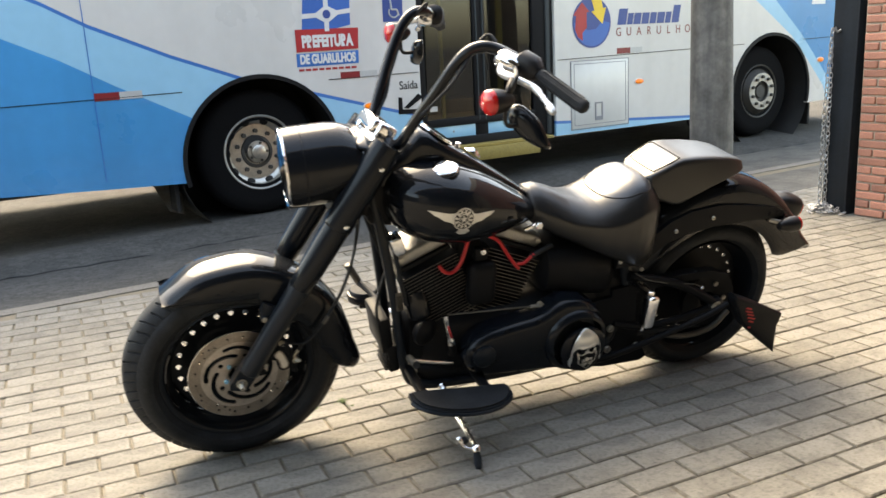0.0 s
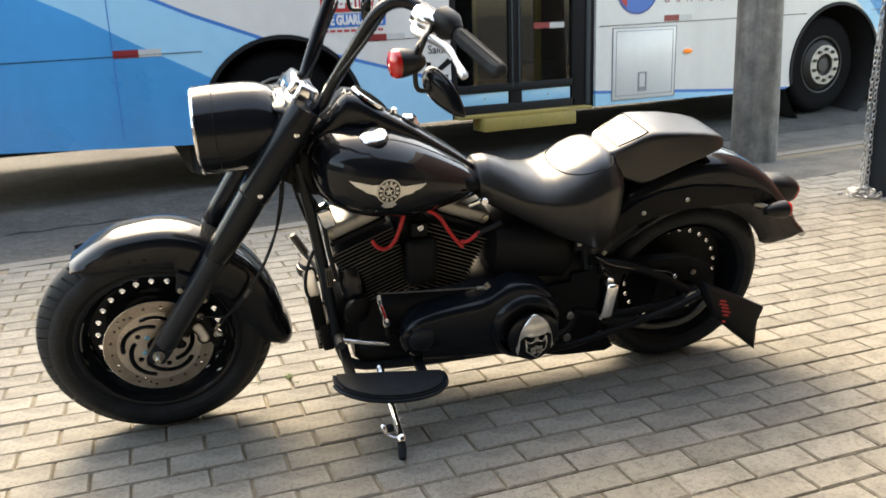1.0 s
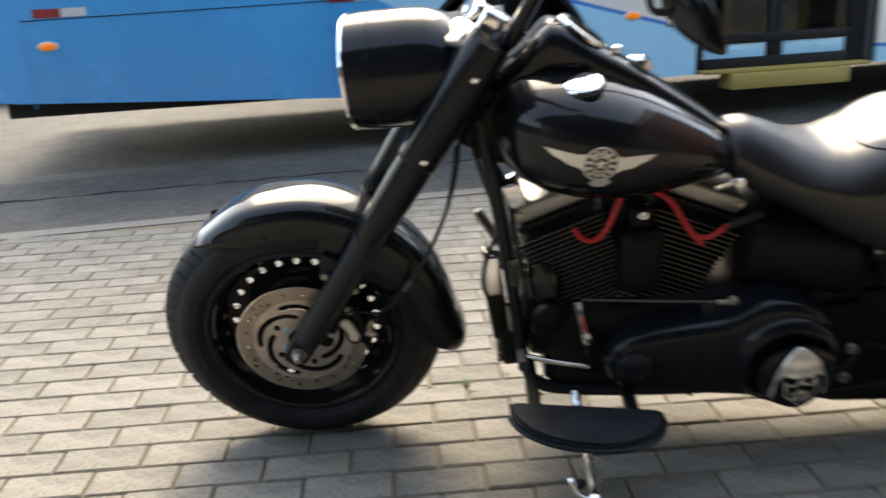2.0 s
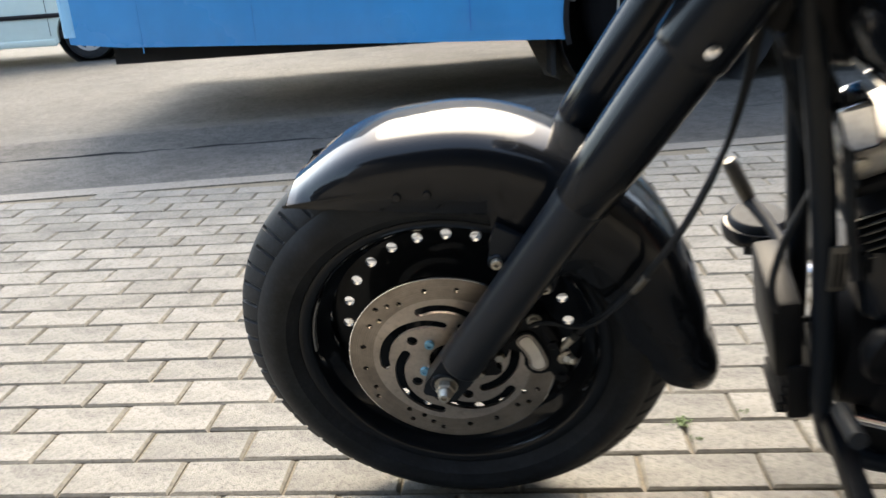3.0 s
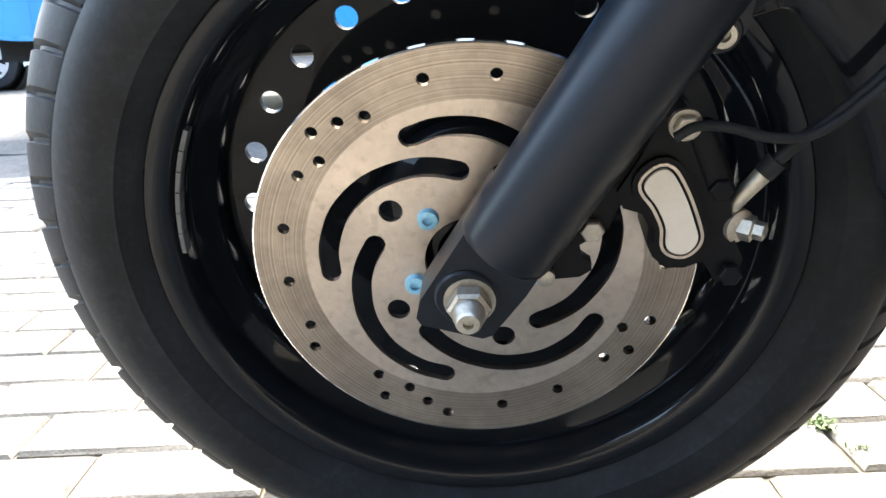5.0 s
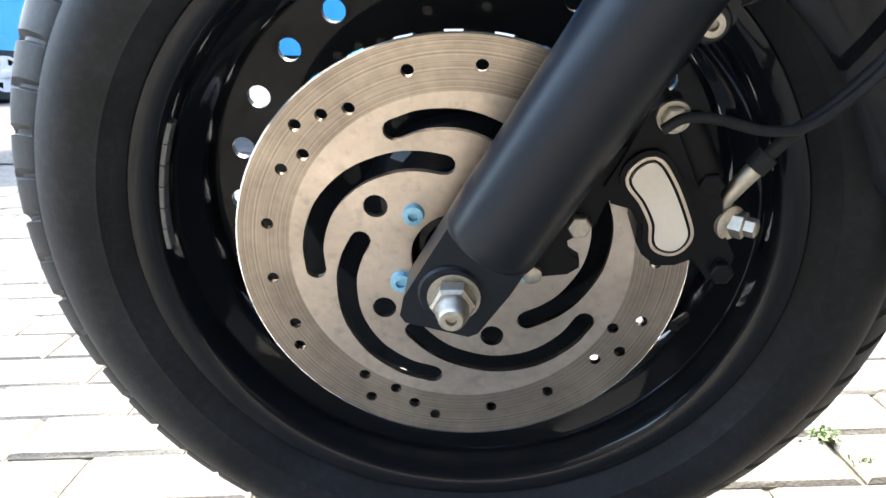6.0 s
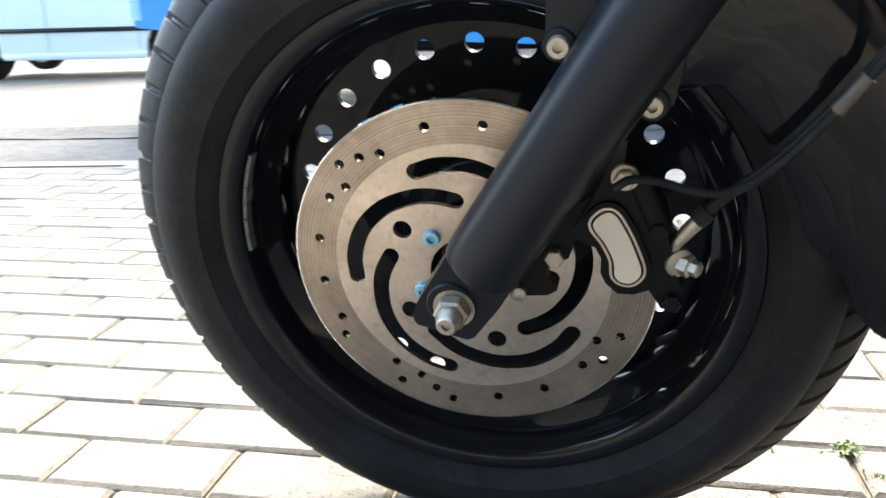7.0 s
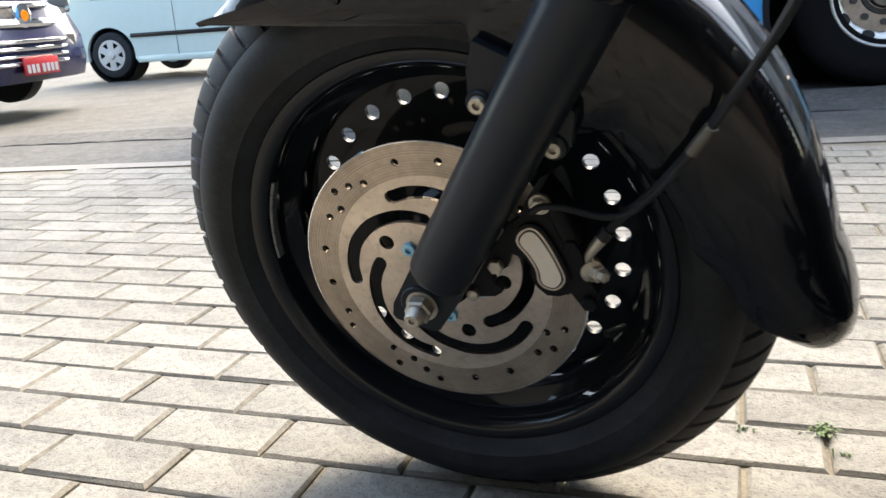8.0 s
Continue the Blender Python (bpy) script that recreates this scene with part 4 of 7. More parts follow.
def tyre_geo(r, half, bead, grooves, groove=0.0055, per=12):
    """A tyre with slanted tread grooves cut into its crown; the mesh is sheared so that the grooves run along it."""
    edge = r - 0.036
    prof = [(bead - 0.004, -half * 0.66), (bead, -half * 0.735), (bead + 0.002, -half * 0.77), (bead + 0.007, -half * 0.84), (bead + 0.013, -half * 0.91), (bead + 0.0145, -half * 0.935), (bead + 0.017, -half * 0.94), (bead + 0.027, -half), (edge - 0.022, -half), (edge - 0.008, -half * 0.90), (edge - 0.0015, -half * 0.81), (edge, -half * 0.785)]
    first, m, n = len(prof), 22, grooves * per
    for i in range(m + 1):
        a = -1 + 2 * i / m
        prof.append((r - 0.0345 * abs(a) ** 2.35, half * 0.778 * a))
    prof += [(p[0], -p[1]) for p in prof[first - 1::-1]]
    vs, fs, k = [], [], len(prof)
    for j in range(n):
        for q, (rr, y) in enumerate(prof):
            s = min(abs(y) / half, 0.9)
            a = 2 * math.pi * (j / n - s * 1.25 / grooves)
            step = (j + (per // 2 if y > 0 else 0)) % (2 * per)
            low, high = (0.16, 0.74) if step >= per else (0.42, 0.9)
            if first <= q <= first + m and low < s < high and step % per < 2:
                rr -= groove
            vs.append((rr * math.cos(a), y, rr * math.sin(a)))
    for j in range(n):
        for i in range(k - 1):
            j2 = (j + 1) % n
            fs.append((j * k + i, j2 * k + i, j2 * k + i + 1, j * k + i + 1))
    return vs, fs


# -- front wheel --
STEER = 0.65
WHEEL_M = Matrix.Translation(WC) @ Matrix.Rotation(radians(STEER), 4, "Z") @ Matrix.Scale(1.0064 / SIZE, 4)
HOLES, HOLE_R = 25, 0.1653
fw_holes = [circle(HOLE_R * math.cos(a), HOLE_R * math.sin(a), 0.0082, 16) for a in (radians(3.9) + 2 * math.pi * k / HOLES for k in range(HOLES))]
front = part("front_wheel", plate(circle(0, 0, 0.188, 72), fw_holes, 0.010, 0.016), WHEEL, bike, "black disc wheel with a ring of round holes", m=WHEEL_M)
part("tyre", tyre_geo(0.3215, 0.0675, 0.2265, 58), RUBBER, front, "black rubber tyre with slanted tread grooves", smooth=30)
rim_face = [(0.184, 0.012), (0.1855, -0.004), (0.1875, -0.0095), (0.1915, -0.0125), (0.2025, -0.0205), (0.2042, -0.0225), (0.2050, -0.026), (0.2062, -0.034), (0.2080, -0.0425), (0.2103, -0.0455), (0.2135, -0.0480), (0.2200, -0.0508), (0.2250, -0.0508), (0.2270, -0.0490), (0.2270, -0.044)]
part("rim", lathe(rim_face + [(0.216, -0.04), (0.206, -0.02), (0.204, 0.03), (0.216, 0.042), (0.227, 0.044), (0.227, 0.049), (0.220, 0.0508), (0.2103, 0.0455), (0.206, 0.034), (0.190, 0.02), (0.184, 0.015)], 120), RIMGLOSS, front, "gloss black stepped rim", smooth=28)
for k in range(6):
    a = radians(156.5 + 4.45 * k)
    part("balance_weight", moved(box(0.0035, 0.010, 0.0155, 0.0006), at(0.2052 * math.cos(a), -0.038, 0.2052 * math.sin(a), 0, -math.degrees(a) - 0, 0)), WEIGHT, front, "grey stick-on balance weight")
part("hub", lathe([(0.075, 0.0), (0.070, -0.008), (0.044, -0.02), (0.036, -0.045), (0.034, -0.058), (0.024, -0.06)], 40), WHEEL, front)
part("hub", lathe([(0.075, 0.012), (0.044, 0.03), (0.034, 0.07), (0.0, 0.07)], 40), WHEEL, front)
part("valve", rod((0.165, -0.005, -0.09), (0.15, -0.03, -0.082), 0.004, 8), RUBBER, front)

# brake disc: five hooked slots, clusters of drillings
RD = 0.1468


def polar(r, deg):
    return (r * RD * math.cos(radians(deg)), r * RD * math.sin(radians(deg)))


slots, drill = [], []
for k in range(5):
    o = 72 * k
    line = [polar(r, a + o) for r, a in ((0.447, 95.5), (0.49, 108), (0.535, 121), (0.593, 138.5), (0.637, 156), (0.655, 172), (0.655, 184))]
    slots.append(capsule([tuple(p) for p in curve([(x, z, 0) for x, z in line], 4)], 0.0069))
    drill.append(circle(*polar(0.440, 143.4 + o), 0.0080, 16))
for r, a in ((0.872, 81.5), (0.871, 101.3), (0.822, 121), (0.870, 128.4), (0.918, 135.7), (0.818, 141.5), (0.866, 149), (0.864, 167.3), (0.862, 185.8), (0.857, 203), (0.910, 210.4), (0.803, 232.5), (0.902, 238.7), (0.798, 244.6), (0.850, 252.3), (0.897, 259.7), (0.845, 277.9), (0.842, 297.6), (0.828, 317.5), (0.889, 324.5), (0.788, 330.7), (0.888, 336.7), (0.86, 357), (0.86, 17), (0.82, 41), (0.87, 48.5), (0.918, 56)):
    drill.append(circle(*polar(r, a), 0.0041, 12))
sweep = circle(0, 0, RD * 0.765, 72)
disc = part("brake_disc", plate(circle(0, 0, RD, 96), [circle(0, 0, 0.032, 32)] + slots + drill, -0.069, -0.064, [sweep + sweep[:1]], lambda x, z: 1 if math.hypot(x, z) > RD * 0.765 else 0), [STEEL, PAD], front, "worn steel brake disc with hooked slots", smooth=30)
part("disc_rim", lathe([(RD - 0.0006, -0.0695), (RD + 0.0005, -0.069), (RD + 0.0005, -0.064), (RD - 0.0006, -0.0635)], 96), CHROME, disc)
for k in range(5):
    x, z = polar(0.292, 130.5 + 72 * k)
    part("disc_bolt", moved(lathe([(0.0072, 0), (0.0066, -0.0045), (0.0034, -0.0048), (0.0034, -0.002), (0, -0.002)], 16), at(x, -0.069, z)), BLUEBOLT, disc, "disc bolt with blue thread lock")

# axle and nut
axle = part("axle", rod((0, 0.12, 0), (0, -0.118, 0), 0.0095, 20), ZINC, bike, m=Matrix.Translation((WC.x, 0, WC.z)))
part("washer", moved(lathe([(0.017, 0), (0.017, -0.003), (0.0, -0.003)], 28), at(0, -0.1165, 0)), ZINC, axle)
hexnut(axle, 0, -0.119, 0, 0.0145, 0.013, ZINC, "axle_nut")
part("axle_end", moved(lathe([(0.0105, 0.0), (0.0105, -0.006), (0.0085, -0.0085), (0.0085, -0.013), (0.007, -0.015), (0.0035, -0.015), (0.003, -0.012), (0, -0.012)], 22), at(0, -0.131, 0)), ZINC, axle, "worn threaded axle end")

# -- fork --
FD = Vector((0.539, 0, 0.842))


def along(t, y, dx=0.0):
    """A point on the fork's line, t metres up from the axle; dx: metres square to it, to the front."""
    return Vector((WC.x, y, WC.z)) + FD * t + Vector((-0.842, 0, 0.539)) * dx


for side in (-1, 1):
    y = side * 0.112
    leg = part("fork_leg", tube([along(t, y) for t in (0.0400, 0.0404, 0.0425, 0.047, 0.066, 0.20, 0.33, 0.350, 0.358, 0.362)], [0.024, 0.0285, 0.0306, 0.0314, 0.0316, 0.0318, 0.0325, 0.0335, 0.0335, 0.029], 36), SATIN, bike, "satin black fork leg")
    # flat axle clamp, cut square below the axle
    foot = [(-0.0275, 0.075), (0.0285, 0.075), (0.0300, 0.02), (0.0275, -0.017), (0.0235, -0.0225), (-0.017, -0.0345), (-0.0225, -0.0315), (-0.0270, -0.018)]
    geo = plate(foot, (), -0.0165, 0.0165)
    turn = Matrix.Rotation(math.atan2(0.539, 0.842), 4, "Y")
    part("axle_clamp", moved(geo, Matrix.Translation(along(0, y + 0.012 * (1 if side < 0 else -1))) @ turn), SATIN, leg)
    part("boss", moved(lathe([(0.0205, 0.019), (0.0205, -0.0175), (0.019, -0.0190), (0.012, -0.0190)], 28), Matrix.Translation(along(0, y + 0.012 * (1 if side < 0 else -1), 0.003))), SATIN, leg)
    part("stanchion", tube([along(t, y) for t in (0.352, 0.362, 0.42, 0.50, 0.62)], [0.030, 0.0365, 0.0385, 0.0405, 0.0415], 28), SHROUD, bike)
    cover = part("fork_cover", tube([along(t, y) for t in (0.572, 0.576, 0.582, 0.70, 0.80, 0.86)], [0.0415, 0.0435, 0.0445, 0.0455, 0.0465, 0.042], 32), SHROUD, bike, "gloss black upper fork cover")
    for t in (0.598, 0.794):
        p = along(t, y, -0.004)
        part("cover_bolt", moved(lathe([(0.0075, 0.004), (0.0075, -0.004), (0.004, -0.006), (0, -0.006)], 14), at(p.x, y - 0.0455 * (1 if side < 0 else -1), p.z)), CHROME, cover, "chrome bolt")
part("lower_clamp", cat(box(0.06, 0.24, 0.045, 0.015, Matrix.Translation(along(0.60, 0, -0.02)) @ at(0, 0, 0, 0, 32.6))), MATT, bike)

# -- caliper --
CAL = at(-0.0215, -0.010, 0.0108)
cal = [(0.158, 0.338), (0.167, 0.3295), (0.179, 0.3295), (0.190, 0.334), (0.200, 0.318), (0.212, 0.322), (0.215, 0.335), (0.208, 0.350), (0.204, 0.372), (0.199, 0.392), (0.190, 0.402), (0.180, 0.424), (0.170, 0.437), (0.158, 0.430), (0.146, 0.405), (0.134, 0.384), (0.138, 0.373), (0.150, 0.369), (0.1545, 0.36), (0.154, 0.347)]
caliper = part("brake_caliper", plate(cal, (), -0.094, -0.050), MATT, bike, "black brake caliper with cream insert", m=CAL)
shape = curve([(0.1505, 0.391, 0), (0.161, 0.400, 0), (0.171, 0.386, 0), (0.180, 0.364, 0), (0.1825, 0.352, 0), (0.176, 0.3445, 0), (0.167, 0.348, 0), (0.1655, 0.362, 0), (0.159, 0.377, 0)], 5, True)


def grown(d):
    out = []
    k = len(shape)
    for i in range(k):
        t = (shape[(i + 1) % k] - shape[i - 1]).normalized()
        out.append((shape[i].x - t.y * d, shape[i].y + t.x * d))
    return out


part("caliper_pad", plate(grown(0.0085), (), -0.098, -0.09), MATT, caliper)
part("caliper_rim", plate(grown(0.0052), [grown(0.0033)], -0.0995, -0.0975), STEEL, caliper, "bright machined line")
part("caliper_insert", plate(grown(0.0015), (), -0.1003, -0.096), CREAM, caliper, "cream enamelled insert")
part("caliper_lug", rod((0.180, -0.088, 0.424), (0.196, -0.088, 0.385), 0.0095, 16), MATT, caliper)
hexnut(caliper, 0.1955, -0.095, 0.386, 0.0075, 0.006, MATT, "caliper_bolt")
hexnut(caliper, 0.207, -0.095, 0.326, 0.0075, 0.006, MATT, "caliper_bolt")
part("caliper_washer", moved(lathe([(0.0098, 0), (0.0098, -0.004), (0.007, -0.004), (0.007, -0.006), (0, -0.006)], 22), at(0.171, -0.094, 0.428)), ZINC, caliper)
hexnut(caliper, 0.171, -0.098, 0.428, 0.0078, 0.006, ZINC, "mounting_bolt")
hexnut(caliper, 0.1195, -0.0895, 0.3582, 0.0078, 0.008, ZINC, "mounting_bolt")
part("caliper_bracket", plate([(0.150, 0.410), (0.136, 0.402), (0.112, 0.368), (0.086, 0.327), (0.0895, 0.3195), (0.1130, 0.3215), (0.1205, 0.3265), (0.1205, 0.3315), (0.1140, 0.3365), (0.1125, 0.3455), (0.1300, 0.3565), (0.1350, 0.3702), (0.1455, 0.3822)], (), -0.090, -0.080), MATT, caliper, "black caliper bracket")
part("bracket_bolt", moved(lathe([(0.0062, 0.0), (0.0062, -0.005), (0.0045, -0.006), (0.0, -0.006)], 14), at(0.0905, -0.090, 0.3235)), ZINC, caliper)
part("banjo", moved(lathe([(0.011, 0.004), (0.011, -0.006), (0.007, -0.008), (0, -0.008)], 20), at(0.2085, -0.086, 0.357, 0, 0, 30)), ZINC, caliper, "dull zinc banjo fitting")
part("banjo_bolt", moved(lathe([(0.0085, 0), (0.0085, -0.008), (0.006, -0.009), (0.006, -0.015), (0.0035, -0.016), (0, -0.016)], 6), at(0.2125, -0.089, 0.356, 0, 0, 55)), ZINC, caliper, smooth=20)
part("hose_end", tube([(0.2065, -0.087, 0.363), (0.2075, -0.088, 0.371), (0.214, -0.088, 0.381), (0.2235, -0.088, 0.393)], [0.004, 0.0045, 0.0055, 0.006], 12), ZINC, caliper, "crimped zinc hose end")
part("hose_collar", rod((0.222, -0.088, 0.391), (0.229, -0.088, 0.400), 0.0068, 12), RUBBER, caliper)
part("brake_hose", tube(curve([(0.226, -0.088, 0.396), (0.24, -0.09, 0.413), (0.262, -0.093, 0.434), (0.29, -0.094, 0.466), (0.318, -0.092, 0.503), (0.345, -0.088, 0.542), (0.37, -0.08, 0.585), (0.405, -0.06, 0.66), (0.43, -0.035, 0.74), (0.44, -0.03, 0.82), (0.455, -0.03, 0.90)], 6), 0.0042, 10), RUBBER, bike, "black rubber brake hose", m=CAL)
part("sensor_lead", tube(curve([(0.164, -0.104, 0.423), (0.176, -0.105, 0.430), (0.195, -0.102, 0.4275), (0.222, -0.099, 0.419), (0.246, -0.098, 0.421), (0.27, -0.099, 0.441), (0.295, -0.099, 0.471), (0.322, -0.097, 0.508), (0.347, -0.093, 0.546), (0.372, -0.085, 0.588), (0.40, -0.07, 0.65), (0.42, -0.05, 0.73), (0.43, -0.04, 0.80)], 6), 0.0032, 10), RUBBER, bike, "black sensor lead", m=CAL)
part("lead_clip", rod((0.300, -0.099, 0.478), (0.316, -0.098, 0.500), 0.0058, 12), DULLGREY, bike, "small grey hose clip", m=CAL)

# -- front fender --
def fender_ring(c, r_top, r_side, half, a, flare=0.0, sag=0.0, flat=0.0):
    """One cross-section, from the near skirt over the crown to the far skirt, outside then inside."""
    out = []
    prof = [(r_side, -half - flare), (r_side + 0.35 * (r_top - r_side), -half - flare * 0.4), (r_top - 0.046, -half * 0.99), (r_top - 0.029 + 0.002 * flat, -half * (0.93 + 0.015 * flat)), (r_top - 0.0145 + 0.003 * flat, -half * (0.79 + 0.03 * flat)), (r_top - 0.0045 + 0.0012 * flat, -half * (0.5 + 0.03 * flat)), (r_top, 0)]
    prof += [(r, -y) for r, y in prof[-2::-1]]
    prof += [(r - 0.004, y * 0.965) for r, y in prof[::-1]]
    for r, y in prof:
        q = radians(a + sag * (1 - min(1.0, abs(y) / half) ** 2.5))
        p = c + Vector((math.sin(q), 0, math.cos(q))) * max(r, r_side - 0.004)
        out.append((p.x, y, p.z))
    return out


FC = Vector((0.02, 0, 0.32))
rings = []


def ramp(table, a):
    """Reads a smooth value off a short table of (angle, value)."""
    for (a0, v0), (a1, v1) in zip(table, table[1:]):
        if a <= a1:
            u = max(0.0, min(1.0, (a - a0) / (a1 - a0)))
            return v0 + (v1 - v0) * u * u * (3 - 2 * u)
    return table[-1][1]


def skirt(a):
    """The skirt's lower edge: cut level ahead of the fork, deep behind it, rounded at the tail."""
    if a < 15.5:
        return 0.2818 / (math.cos(radians(a)) + 0.048 * math.sin(radians(a)))
    return ramp(((15.5, 0.2886), (18.5, 0.246), (42, 0.236), (47, 0.263), (60, 0.266), (75, 0.268), (87, 0.296), (90.3, 0.306), (92, 0.316), (92.7, 0.322), (93.1, 0.329), (93.4, 0.338), (93.6, 0.346)), a)


for a in [-34.6 + 1.6 * i for i in range(74)] + [83.3, 84.2, 85, 86, 87, 88, 89, 90, 91, 91.6, 92.1, 92.5, 92.8, 93.1, 93.3, 93.45, 93.6]:
    top = ramp(((-36, 0.355), (-9, 0.376), (12, 0.3845), (45, 0.3815), (72, 0.3765), (81, 0.378), (91, 0.399)), a)
    if a > 88.6:
        top -= 0.026 * (1 - math.sqrt(max(0.0, 1 - ((a - 88.6) / 5.0) ** 2)))
    rings.append(fender_ring(FC, top, min(skirt(a), top - 0.003), 0.086 - 0.008 * max(0, (-a - 18) / 22), a, 0.0, 7.0 * max(0.0, (a - 79) / 14.6) ** 1.5, max(0.0, min(1.0, (50 - a) / 30))))
fender = part("front_fender", loft(rings), PAINT, bike, "gloss black deep skirted front mudguard", smooth=50)
for x, z in ((0.104, 0.531), (0.166, 0.490)):
    lug = part("fender_lug", moved(lathe([(0.0120, 0.020), (0.0120, -0.006), (0.0105, -0.008), (0, -0.008)], 24), at(x, -0.094, z)), SATIN, fender)
    part("lug_bolt", moved(lathe([(0.0078, 0), (0.0078, -0.004), (0.0070, -0.006), (0.0036, -0.006), (0.0036, -0.002), (0, -0.002)], 20), at(x, -0.1015, z)), ZINC, lug, "zinc socket bolt")
part("fender_bracket", plate([(0.094, 0.527), (0.104, 0.518), (0.122, 0.526), (0.153, 0.484), (0.166, 0.477), (0.180, 0.489), (0.186, 0.520), (0.15, 0.56), (0.105, 0.585), (0.096, 0.56)], (), -0.0985, -0.0845), SATIN, fender)
for x, z in ((-0.02, 0.625), (0.02, 0.628)):
    part("rivet", moved(lathe([(0.006, 0.002), (0.005, -0.0015), (0, -0.002)], 12), at(x, -0.0885, z)), PAINT, fender)

# -- headlamp nacelle --
HA = -4.0
HM = at(0.205, 0.004, 0.962, 0, HA, -4)
nac = part("headlamp_nacelle", moved(loft([oval(x, 0, z, w, h, 44, e=2.0) for x, z, w, h in ((0.004, 0.0, 0.110, 0.110), (0.004, 0, 0.117, 0.117), (0.03, 0, 0.119, 0.119), (0.09, 0.0, 0.119, 0.119), (0.13, 0.0015, 0.118, 0.117), (0.165, 0.004, 0.116, 0.110), (0.195, 0.009, 0.112, 0.094), (0.22, 0.012, 0.108, 0.071), (0.24, 0.011, 0.100, 0.046), (0.252, 0.008, 0.09, 0.022))]), HM), PAINT, bike, "gloss black headlamp nacelle")
part("seam", moved(lathe([(0.1192, -0.0012), (0.1198, 0), (0.1192, 0.0012)], 60), HM @ at(0.052, 0, 0, 0, 0, 90)), MATT, nac)
part("headlamp_ring", moved(lathe([(0.108, 0.003), (0.1165, 0.003), (0.1188, 0.0), (0.1175, -0.004), (0.112, -0.005), (0.107, -0.002)], 56, True), HM @ at(0.0, 0, 0, 0, 0, -90)), CHROME, nac, "chrome headlamp ring")
part("reflector", moved(lathe([(0.105, -0.004), (0.085, 0.03), (0.05, 0.06), (0.015, 0.07)], 40), HM @ at(0.0, 0, 0, 0, 0, -90)), CHROME, nac)
part("lens", moved(lathe([(0.106, -0.001), (0.09, -0.006), (0.06, -0.010), (0.0, -0.012)], 40), HM @ at(0.0, 0, 0, 0, 0, -90)), CLEAR, nac, "clear headlamp lens")
part("bulb", moved(lathe([(0.013, 0.055), (0.013, 0.02), (0.0, 0.012)], 16), HM @ at(0.0, 0, 0, 0, 0, -90)), ALLOY, nac)
for side in (-1, 1):
    part("nacelle_wing", loft([[tuple(along(t, side * (0.094 + dy), dx)) for dx, dy in ((0.036 * s, 0.012), (0.041 * s, 0.0), (0.036 * s, -0.016), (0.020 * s, -0.03), (0.010, -0.02), (0.012, 0.01))] for t, s in ((0.585, 0.95), (0.66, 1.1), (0.72, 1.25), (0.78, 1.35), (0.845, 1.15))]), PAINT, nac)
part("nacelle_cap", moved(loft([oval(x, 0, z, w, h, 36) for x, z, w, h in ((0.40, 1.045, 0.105, 0.012), (0.43, 1.035, 0.12, 0.028), (0.47, 1.005, 0.122, 0.036), (0.50, 0.975, 0.11, 0.02))]), Matrix.Identity(4)), PAINT, nac)

